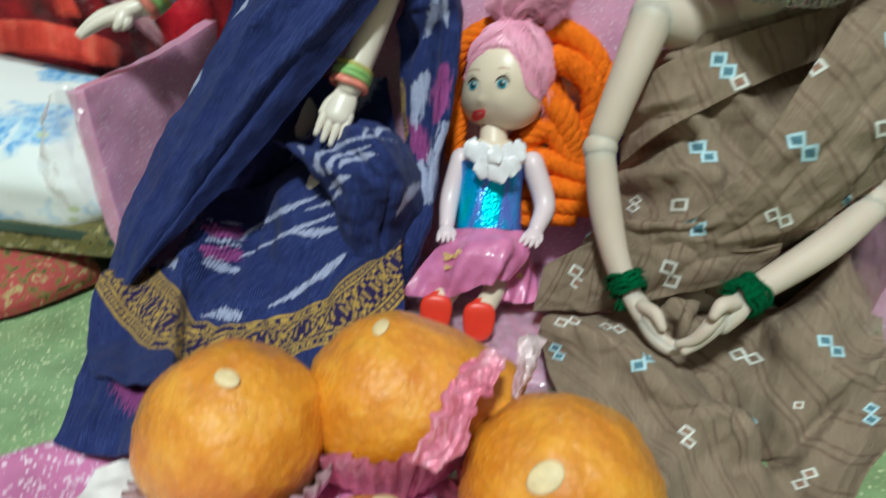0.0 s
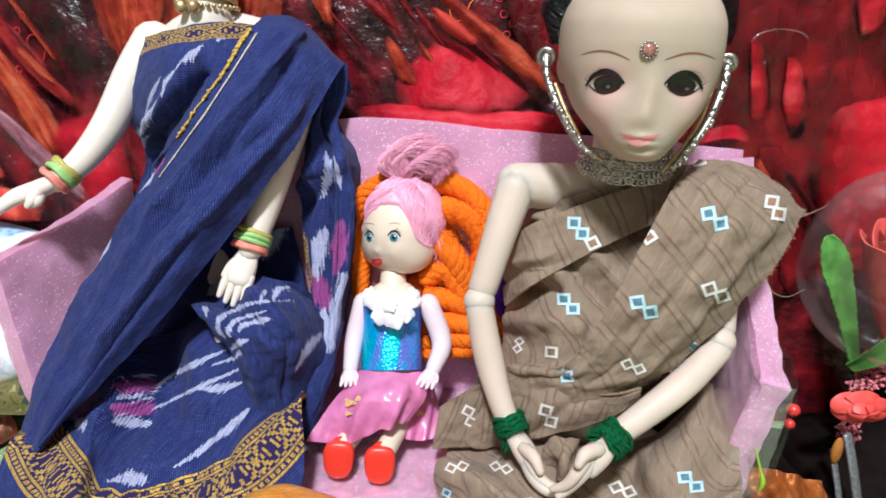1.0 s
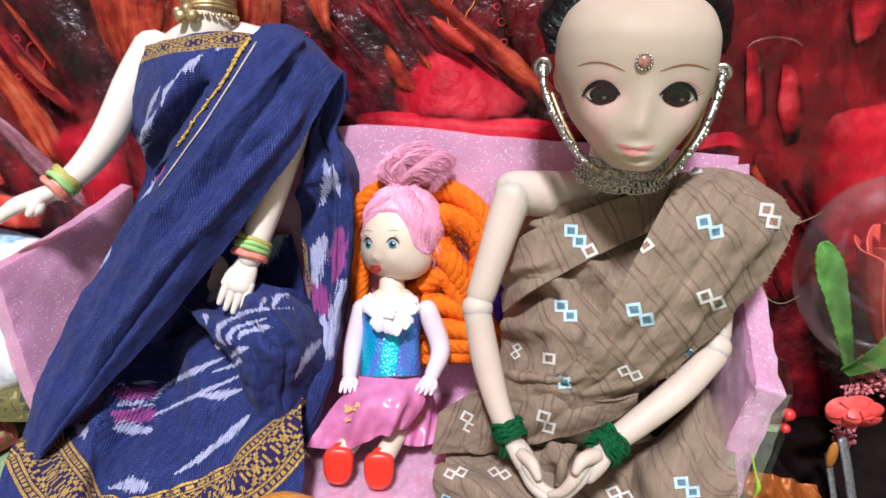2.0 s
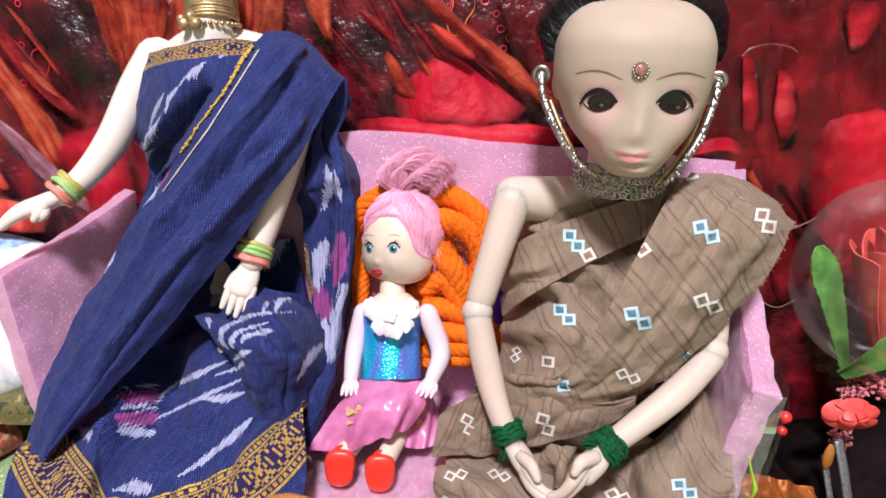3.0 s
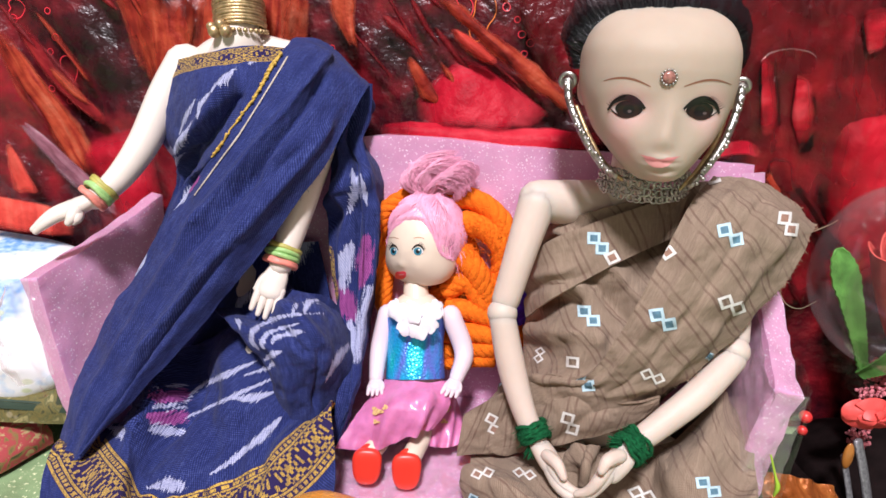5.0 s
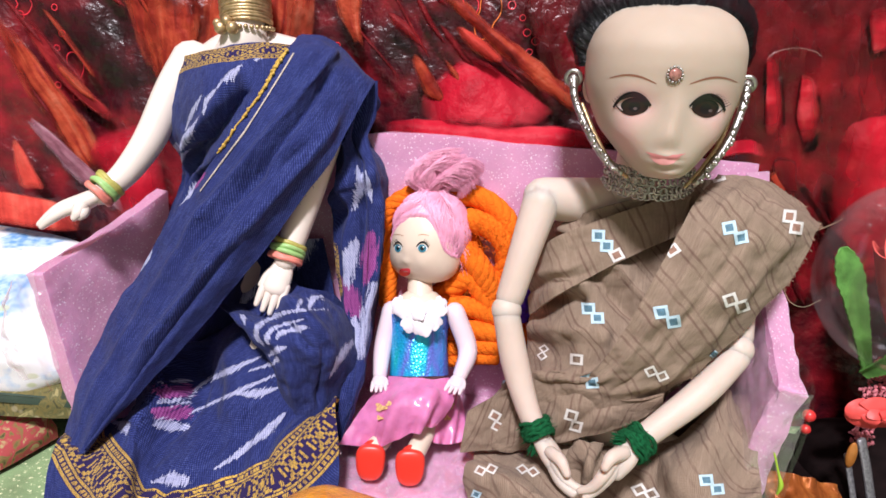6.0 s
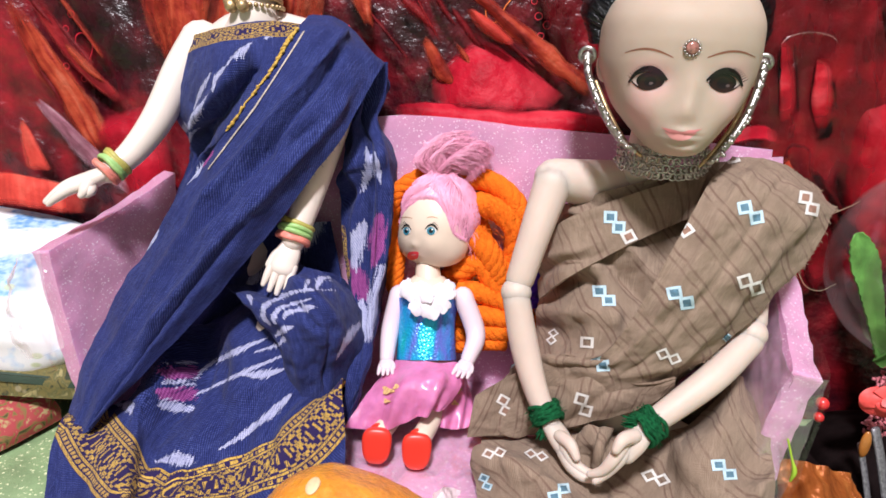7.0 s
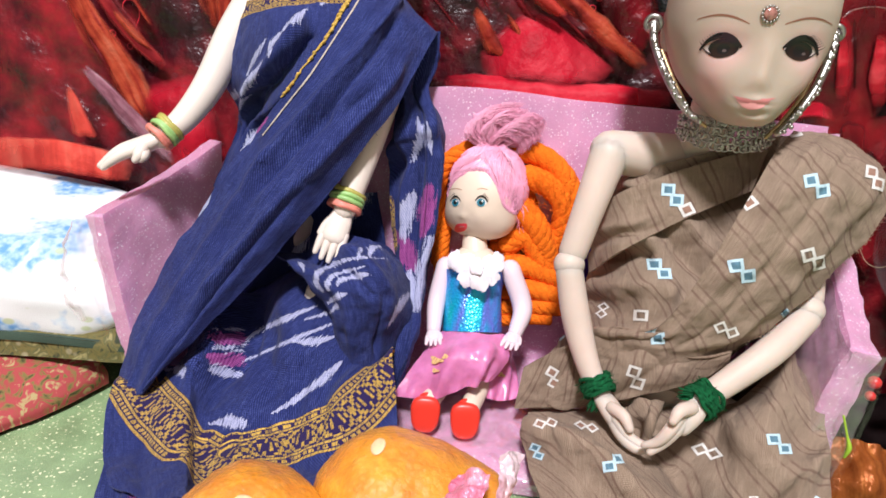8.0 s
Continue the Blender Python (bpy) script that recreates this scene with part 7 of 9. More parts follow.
    def diamonds(bvh, owner, c, way, kind, count=2, size=3.0, gap=4.7):
        """A printed chain of diamonds: way is its lean in degrees, kind its tint."""
        s = Soup()
        a = radians(way)
        for i in range(count):
            q = np.array(c) + np.array((math.cos(a), 0, -math.sin(a))) * gap * (i - (count - 1) / 2)
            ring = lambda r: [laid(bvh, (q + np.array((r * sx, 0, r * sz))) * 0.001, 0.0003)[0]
                              for (x0, z0), (x1, z1) in zip(corners, corners[1:] + corners[:1]) for f in (0, 0.34, 0.67)
                              for sx, sz in [(x0 + (x1 - x0) * f, z0 + (z1 - z0) * f)]]
            ca, sa = math.cos(-a), math.sin(-a)
            corners = [(ca * x - sa * z, sa * x + ca * z) for x, z in ((-0.10, 1.0), (1.06, 0.12), (0.10, -1.0), (-1.06, -0.12))]
            g = np.array([ring(size), ring(size * 0.78), ring(size * 0.56)])
            s.grid(g, 0, loop_v=True)
            if kind != "line":
                inner = np.array([ring(size * 0.56), ring(size * 0.3), ring(size * 0.04)])
                s.grid(inner, 1, loop_v=True)
        part("printed_motif", s, [PRINT_PALE_BLUE if kind == "blue" else PRINT_WHITE, PRINT_BLUE if kind == "blue" else PRINT_RUST], owner)

    diamonds(on_band, band, (54.5, 195.0, 111.0), 48, "blue", 2)
    diamonds(on_band, band, (59.8, 195.0, 106.2), 20, "rust", 1)
    diamonds(on_wrap, chest, (52.9, 188.0, 86.5), 45, "blue", 2)
    diamonds(on_wrap, chest, (49.5, 191.0, 67.2), 50, "line", 1)
    diamonds(on_wrap, chest, (39.1, 206.0, 61.9), 100, "line", 2, 2.0, 3.2)
    diamonds(on_tail, fall, (22.4, 199.0, 34.4), 75, "rust", 2, 2.9)
    diamonds(on_wrap, chest, (24.1, 205.0, 49.5), 90, "blue", 1, 2.0)
    diamonds(on_pallu, sash, (52.5, 183.0, 64.0), 40, "blue", 2)
    diamonds(on_tail, fall, (49.5, 183.0, 47.0), 62, "line", 2)
    diamonds(on_pallu, sash, (95.1, 188.0, 118.4), 35, "blue", 2, 3.0, 5.2)
    diamonds(on_pallu, sash, (115.9, 195.0, 121.6), 52, "rust", 2)
    diamonds(on_pallu, sash, (74.7, 178.0, 91.1), 35, "blue", 2, 3.0, 5.2)
    diamonds(on_pallu, sash, (97.9, 184.0, 95.5), 25, "line", 2)
    diamonds(on_pallu, sash, (74.7, 180.0, 69.5), 20, "line", 2, 2.4, 4.2)
    diamonds(on_pallu, sash, (74.8, 184.0, 112.3), 10, "rust", 1)
    diamonds(on_pallu, sash, (94.2, 208.0, 133.9), 30, "line", 1)
    diamonds(on_pallu, sash, (94.7, 183.0, 75.9), 10, "blue", 1, 2.0)
    diamonds(on_lap, skirt, (41.5, 166.0, 21.8), -52, "blue", 2)
    diamonds(on_lap, skirt, (34.7, 182.0, 25.0), 10, "rust", 2, 2.4, 4.0)
    diamonds(on_lap, skirt, (19.2, 186.0, 20.9), -15, "rust", 2, 2.5, 4.2)
    diamonds(on_lap, skirt, (17.0, 176.0, 15.8), 70, "blue", 2, 2.2, 3.8)
    diamonds(on_lap, skirt, (76.1, 176.0, 25.0), 18, "line", 2)
    diamonds(on_lap, skirt, (95.2, 170.0, 34.7), 38, "blue", 2, 3.0, 5.2)
    diamonds(on_lap, skirt, (73.5, 156.0, 16.1), 10, "blue", 1, 3.0)
    diamonds(on_lap, skirt, (85.9, 158.0, 21.2), -45, "rust", 1, 1.8)
    diamonds(on_lap, skirt, (105.2, 158.0, 21.0), 80, "blue", 2, 2.4, 4.4)
    diamonds(on_lap, skirt, (53.5, 148.0, 10.5), 80, "rust", 2, 2.4, 4.4)
    diamonds(on_lap, skirt, (85.4, 142.0, 8.7), -70, "rust", 2, 2.4, 4.4)
    thread = plain("brown_thread", (0.34, 0.25, 0.17), rough=0.9, vary=0.3)
    s = Soup()
    for edge, f0, f1, k in ((pallu[:, -1], 0.05, 0.75, 90), (pallu[:, 0], 0.1, 0.5, 30), (pallu[0], 0.1, 0.95, 30)):
        line = curve_through(edge * 1000, 300)
        for i in range(k):
            q = line[int((f0 + (f1 - f0) * random.random()) * 299)]
            e = np.array((random.uniform(-0.2, 1.0), random.uniform(-0.8, 0.2), random.uniform(-1.0, 0.4)))
            s.tube([q, q + e * 0.5, q + e], [0.1, 0.09, 0.05], n=4, seg=4)
    tip = np.array((128.9, 202.0, 118.2))
    s.tube([tip, tip + (2.5, -0.5, 1.6), tip + (5.0, -0.4, 3.0), tip + (6.6, -0.6, 4.4)], [0.22, 0.16, 0.12, 0.07], n=12, seg=5)
    s.tube([(117.5, 195.0, 98.2), (120.4, 194.0, 93.6), (125.3, 194.0, 92.2), (131.4, 196.0, 94.6)], [0.12, 0.12, 0.1, 0.06], n=14, seg=5)
    part("loose_thread", s, thread, sash)


brown_sari()


# ---- the small doll ----
def small_doll():
    s = Soup()
    hc = np.array((-11.6, 240.0, 94.2))
    head = s.ball(hc, (15.4, 14.8, 17.6), 0, 70, 84, turn=(-4, 0, -25), shape=face_shape(-0.60, 0.07, 0.02, 0.85, -0.10, -0.02))
    on = tree(loop_closed(head))
    cap_c, cap_r = np.array((-10.6, 242.0, 98.6)), np.array((16.8, 15.6, 18.4))
    rim_at, rim_way = np.array((-26.2, 235.0, 97.4)), np.cross((10.2, -8.0, 12.8), (21.8, -4.0, -1.8))
    rim_way = rim_way / np.linalg.norm(rim_way) * (1 if rim_way[1] > 0 else -1)

    def swept(u):
        a = np.arctan2(u[..., 2] - 0.95, u[..., 0] - 0.1)
        p = cap_c + u * cap_r
        h = np.minimum((p - rim_at) @ rim_way - 2.0, (p[..., 2] - 88.0) * 0.9)
        sunk = 1 - 0.22 * np.clip(-h / 2.2, 0, 1)
        return u * (sunk * (1 + 0.012 * np.sin(a * 90) + 0.012 * np.sin(a * 37 + 1)))[..., None]

    s.ball(cap_c, cap_r, 1, 110, 320, shape=swept)
    tie = np.array((-9.4, 239.0, 116.5))
    brow_line = curve_through(np.array([(-26.6, 236.0, 94.6), (-26.1, 233.0, 101.6), (-23.4, 230.0, 106.3), (-19.6, 228.0, 109.1), (-16.0, 227.0, 110.2), (-10.8, 227.0, 107.7), (-6.7, 229.0, 101.8), (-4.0, 232.0, 93.9), (-0.1, 238.0, 89.1), (5.0, 243.0, 88.0)]), 300)
    for q in brow_line:
        b = np.array(laid(on, q * 0.001, 0.0001)[0]) * 1000
        for k in range(5):
            e = tie + np.array((random.uniform(-5, 5), random.uniform(-2, 2), random.uniform(-2, 2)))
            mid = (b * 0.55 + e * 0.45)
            v = (mid - cap_c) / cap_r
            mid = cap_c + v / np.linalg.norm(v) * cap_r * random.uniform(1.0, 1.06)
            near = b + (b - hc) / np.linalg.norm(b - hc) * 1.3 + (e - b) * 0.16
            s.tube([b + (random.uniform(-0.5, 0.5), 0, random.uniform(-0.8, 0.5)), near, mid, e], [0.08, 0.15, 0.18, 0.14], 1, seg=4, n=12)
    for k in range(620):
        a = random.uniform(-0.9, 1.2)
        v0 = np.array((math.cos(a), -0.6 + random.random(), math.sin(a) - 0.3))
        v0 /= np.linalg.norm(v0)
        v1 = (tie - cap_c) / cap_r
        v1 /= np.linalg.norm(v1)
        pts = []
        for f in np.linspace(0, 1, 6):
            v = v0 * (1 - f) + v1 * f
            v /= np.linalg.norm(v)
            pts.append(cap_c + v * cap_r * (1.03 + 0.04 * math.sin(f * 3.1)))
        s.tube(pts, [0.10, 0.17, 0.15], 1, seg=4, n=12)

    def lock(pts, spread, count):
        """A loose lock: many fine strands that keep together."""
        count *= 6
        spread *= 1.7
        base = np.array(pts, float)
        for k in range(count):
            a, r = random.uniform(0, 6.28), spread * math.sqrt(random.random())
            off = np.array((r * math.cos(a), r * math.sin(a), r * math.sin(a + 1.3)))
            fan = np.linspace(0.35, 1.15, len(base))[:, None]
            s.tube(base + off * fan + np.random.uniform(-0.6, 0.6, base.shape), [0.09, 0.10, 0.09, 0.04], 1, seg=4, n=14)

    lock([tie, (-14.4, 240.0, 119.1), (-18.1, 239.0, 123.2), (-17.2, 241.0, 127.5), (-10.2, 243.0, 129.5), (-4.0, 244.0, 129.0)], 3.0, 80)
    lock([tie, (-10.9, 238.0, 121.4), (-12.2, 238.0, 125.9), (-7.7, 240.0, 128.4), (-0.6, 242.0, 127.5)], 2.6, 60)
    lock([tie, (-6.7, 238.0, 120.4), (-4.3, 238.0, 125.1), (1.2, 240.0, 127.0), (5.4, 242.0, 123.5), (5.1, 243.0, 119.5)], 3.0, 80)
    lock([tie, (-3.9, 240.0, 118.7), (0.8, 240.0, 121.7), (4.3, 241.0, 121.0), (5.6, 242.0, 118.2)], 2.4, 50)
    lock([tie, (-9.3, 238.0, 119.5), (-7.3, 237.0, 123.1), (-2.3, 238.0, 124.4), (2.8, 240.0, 122.9)], 2.6, 60)
    s.ball(np.array((-8.0, 244.0, 123.0)), (12.0, 4.5, 6.4), 1, 30, 160, turn=(0, 20, 0), shape=lambda u: u * (1 + 0.03 * np.sin(np.arctan2(u[..., 2], u[..., 0]) * 40 + 3 * u[..., 1]) + 0.05 * np.sin(np.arctan2(u[..., 2], u[..., 0]) * 7))[..., None])
    for k in range(80):
        a = random.uniform(-0.5, 0.9)
        b = cap_c + np.array((math.cos(a) * 14.5, random.uniform(-8, 4), -6 + 9 * math.sin(a)))
        e = np.array((random.uniform(-0.5, 4.5), random.uniform(-3, 1), random.uniform(-8, -1)))
        s.tube([b, b + e * 0.5 + (0.8, 0, 0), b + e], [0.12, 0.1, 0.05], 1, n=6, seg=4)
    s.tube([(-14.0, 237.0, 77.3), (-12.6, 232.0, 68.7)], [5.2, 6.2], n=8)
    s.tube([(-12.5, 232.0, 66.1), (-11.9, 226.0, 54.2), (-11.2, 220.0, 40.0)], [12.0, 11.0, 11.5], n=14, seg=18, flat=0.75)
    s.tube([(-24.6, 228.0, 66.0), (-27.0, 222.0, 51.7), (-26.5, 212.0, 43.2)], [4.2, 3.9, 2.9], 8, n=14)
    hand(s, (-26.4, 212.0, 43.4), (-25.5, 204.0, 39.9), (1, 0, 0), 2.6, 8)
    s.tube([(2.6, 228.0, 67.2), (9.1, 222.0, 53.0), (6.8, 211.0, 46.2)], [4.4, 4.2, 3.0], 8, n=14)
    hand(s, (6.8, 211.0, 46.5), (4.2, 203.0, 42.5), (1, 0, 0), 2.8, 8)
    s.tube([(-16.3, 222.0, 31.8), (-20.5, 204.0, 24.7), (-24.5, 191.0, 22.0)], [5.0, 4.2, 4], n=14)
    s.tube([(-5.2, 222.0, 32.7), (-5.5, 204.0, 25.1), (-8.5, 191.0, 21.5)], [5.0, 4.2, 4], n=14)
    for side, c in ((-1, (-22.6, 230.0, 93.5)), (1, (-12.2, 227.0, 95.0))):
        c = np.array(c)
        w = 1.6 if side < 0 else 2.15
        decal(s, on, c, (w, 0, 0), (0, 0, 1.95), 0.0002, 2, form=almond(0.8))
        decal(s, on, c + (-0.1, 0, -0.1), (w * 0.78, 0, 0), (0, 0, 1.7), 0.00026, 3)
        decal(s, on, c + (-0.1, 0, -0.1), (w * 0.40, 0, 0), (0, 0, 0.95), 0.0003, 4)
        decal(s, on, c + (0.4, 0, 0.6), (0.4, 0, 0), (0, 0, 0.4), 0.00034, 2)
        ribbon(s, on, [c + (k * w * 1.15, 0, 2.1 * (1 - k * k) + 0.5) for k in np.linspace(-1, 1, 7)], [0.3, 0.6, 0.7, 0.6, 0.4], n=18, m=3, lift=0.00035, mat=4)
        for j in range(6):
            k = side * (0.1 + 0.18 * j)
            b = np.array(laid(on, (c + (k * w, 0, 2.2 * (1 - k * k) + 0.6)) * 0.001, 0.0002)[0]) * 1000
            s.tube([b, b + (side * 0.35, -0.35, 0.6), b + (side * 0.9, -0.4, 1.3)], [0.12, 0.1, 0.05], 4, seg=4, n=4)
        ribbon(s, on, [c + (side * k, 0, 5.2 + 0.6 * math.sin(k * 0.6 + 1.4)) for k in np.linspace(-2.0, 2.4, 6)], [0.2, 0.3, 0.2], n=14, m=3, lift=0.0001, mat=6)
    lip = np.array((-18.9, 227.0, 84.6))
    decal(s, on, lip + (0, 0, -0.2), (2.5, 0, 0.35), (0, 0, 1.9), 0.0005, 5, nr=7, form=lambda a: 1 - 0.22 * max(0, math.sin(a)) ** 6 - 0.12 * math.cos(a) ** 8)
    decal(s, on, lip + (0.3, 0, 0.1), (1.0, 0, 0.15), (0, 0, 0.25), 0.0007, 7)
    s.ball((1.3, 243.0, 82.8), (2.4, 2.6, 4.0), 0, 10, 14)
    paint = lambda n, col, r=0.3: plain(n, col, rough=r, vary=0.06, scale=500, relief=0.02)
    hair = plain("pink_doll_hair", (0.93, 0.41, 0.58), rough=0.30, vary=0.16, scale=150, grain=2500, relief=0.3, glow=0.7)
    ob = part("doll", s, [DOLL_PEACH, hair, paint("eye_white_paint", (0.85, 0.86, 0.86)), paint("teal_iris_paint", (0.04, 0.24, 0.34)), paint("black_eye_paint", (0.01, 0.01, 0.012)),
                          paint("red_lip_paint", (0.88, 0.07, 0.09)), paint("tan_brow_paint", (0.45, 0.22, 0.12)), paint("mouth_paint", (0.85, 0.35, 0.34)), plain("pale_pink_vinyl", (0.78, 0.64, 0.69), rough=0.35, vary=0.03, relief=0.03)])
    tagged(ob, "small vinyl doll with pink tied-up hair leaning on yarn", "doll")

    t = thing("doll_dress", (-10.1, 212.0, 45.6), "shiny blue bodice with a short pink satin skirt", "dress")
    m, nt, p = shader("hologram_foil")
    band = node(nt, "ShaderNodeTexNoise", Scale=1.0, Detail=2.0)
    nt.links.new(coords(nt, False, (110, 40, 30)), band.inputs[0])
    nt.links.new(ramp(nt, band.outputs[0], [(0.30, (0.0, 0.50, 0.56)), (0.44, (0.02, 0.42, 0.85)), (0.56, (0.16, 0.22, 0.80)), (0.64, (0.02, 0.45, 0.85)), (0.74, (0.03, 0.70, 0.80))]), p.inputs["Base Color"])
    cells = node(nt, "ShaderNodeTexVoronoi", Scale=900.0)
    nt.links.new(coords(nt), cells.inputs[0])
    nt.links.new(bump(nt, cells.outputs["Distance"], 0.6, 0.0005), p.inputs["Normal"])
    p.inputs["Roughness"].default_value, p.inputs["Metallic"].default_value = 0.28, 0.4
    s = Soup()
    s.tube([(-12.4, 229.0, 64.5), (-11.9, 225.0, 54.5), (-10.8, 219.0, 41.0)], [13.2, 12.0, 12.6], n=22, seg=32, flat=0.8, rnd=False)
    part("bodice", s, m, t)
    white = plain("iridescent_white", (0.90, 0.87, 0.93), rough=0.25, vary=0.06, scale=300, coat=0.5)
    for c, rx, rz, turn in (((-17.2, 216.0, 71.3), 5.6, 4.2, (-12, 28, -14)), ((-5.5, 216.0, 72.1), 5.4, 4.2, (-12, -30, 14)), ((-13.9, 213.0, 66.9), 4.6, 4.0, (-8, -20, -6)), ((-9.2, 212.0, 66.7), 4.4, 4.6, (-6, 10, 0)),
                            ((-5.2, 213.0, 68.5), 3.8, 3.6, (-8, 24, 8)), ((-11.1, 212.0, 72.4), 3.0, 3.4, (-16, 0, 0)), ((-20.6, 219.0, 71.9), 3.0, 4.4, (-10, 12, -24)), ((-2.9, 219.0, 73.1), 3.0, 4.0, (-10, -14, 24))):
        s = Soup()

        def petal_form(u):
            a = np.arctan2(u[..., 2], u[..., 0])
            q = u * (1 + 0.10 * np.sin(5 * a) + 0.05 * np.sin(11 * a))[..., None]
            q[..., 1] = u[..., 1] + 0.9 * np.sin(3 * a + 1) * (u[..., 0] ** 2 + u[..., 2] ** 2)
            return q

        s.ball(c, (rx, 0.45, rz), 0, 14, 28, turn=turn, shape=petal_form)
        part("petal", s, white, t, "white iridescent petal")
    s = Soup()
    hoop(s, (-13.0, 233.0, 70.2), (0, 0.25, 1), 6.3, 1.2, n=24, seg=8, wobble=0.2)
    part("neckband", s, white, t)
    satin = plain("pink_satin", (0.93, 0.22, 0.46), rough=0.4, vary=0.2, scale=160, coat=0.5, skin=0.4)
    satin.node_tree.nodes["Principled BSDF"].inputs["Alpha"].default_value = 0.9
    s = Soup()
    g = cage(60, 70, [(-23.8, 216.0, 41.1), (-14.3, 208.0, 45.4), (-3.7, 206.0, 46.8), (4.9, 214.0, 43.7)],
              [(-30.4, 203.0, 34.7), (-17.5, 195.0, 40.3), (-4.2, 194.0, 42.8), (5.0, 203.0, 39.1)],
              [(-38.7, 193.0, 21.5), (-22.0, 191.0, 24.0), (-8.8, 191.0, 31.2), (-0.7, 197.0, 31.0)])
    s.sheet(crumple(g, 0.0006, 150), 0.0004, fold=lambda U, V: 0.0011 * np.sin(V * 19 + 1) * U - 0.001 * np.sin(V * 33) * U * U)
    front = part("skirt", s, satin, t)
    s = Soup()
    h = cage(40, 36, [(-3.3, 214.0, 42.0), (4.4, 222.0, 38.9), (6.7, 226.0, 31.5)],
              [(-2.4, 206.0, 31.5), (5.8, 210.0, 28.6), (9.5, 216.0, 24.9)],
              [(-2.1, 200.0, 21.3), (4.7, 202.0, 20.0), (10.7, 206.0, 20.0)])
    h = s.sheet(crumple(h, 0.0006, 150), 0.0004, fold=lambda U, V: 0.001 * np.sin(V * 15) * U)
    part("underskirt", s, satin, t)
    flake = plain("gold_leaf_print", (0.80, 0.46, 0.20), rough=0.4, vary=0.4, scale=900)
    on_f, on_h = tree(g), tree(h)
    for bvh, c, r in ((on_f, (-24.8, 206.0, 31.6), 2.8), (on_f, (-20.5, 203.0, 35.3), 1.8), (on_f, (-24.6, 203.0, 28.8), 1.6), (on_h, (3.3, 208.0, 34.0), 2.4), (on_h, (2.7, 206.0, 29.4), 1.8)):
        s = Soup()
        decal(s, bvh, c, (r, 0, 0), (0, 0, r * 0.7), 0.0006, 0, nr=3, ns=14, form=lambda a: 0.8 + 0.3 * math.sin(3 * a + r * 5))
        part("gilt_print", s, flake, t)
    red = plain("red_plastic", (0.80, 0.045, 0.025), rough=0.35, vary=0.06, relief=0.05)
    for c, lean in (((-25.1, 187, 19.1), 4), ((-9.7, 187, 18.4), 6)):
        t = thing("slipper", c, "red plastic doll slipper resting on the pink seat", "shoe", "doll slippers")
        s = Soup()

        def slab(u):
            q = np.sign(u) * np.abs(u) ** np.array([0.75, 0.45, 0.7])
            q[..., 0] *= 1 + 0.12 * q[..., 2]
            return q

        s.ball(c, (5.6, 2.5, 6.9), 0, 24, 32, turn=(-14, 0, lean), shape=slab)
        part("sole", s, red, t)
        s = Soup()
        s.ball(np.array(c) + (0, 3.0, 0.5), (4.8, 3.2, 6.6), 0, 18, 24, turn=(-14, 0, lean))
        part("upper", s, red, t)


small_doll()


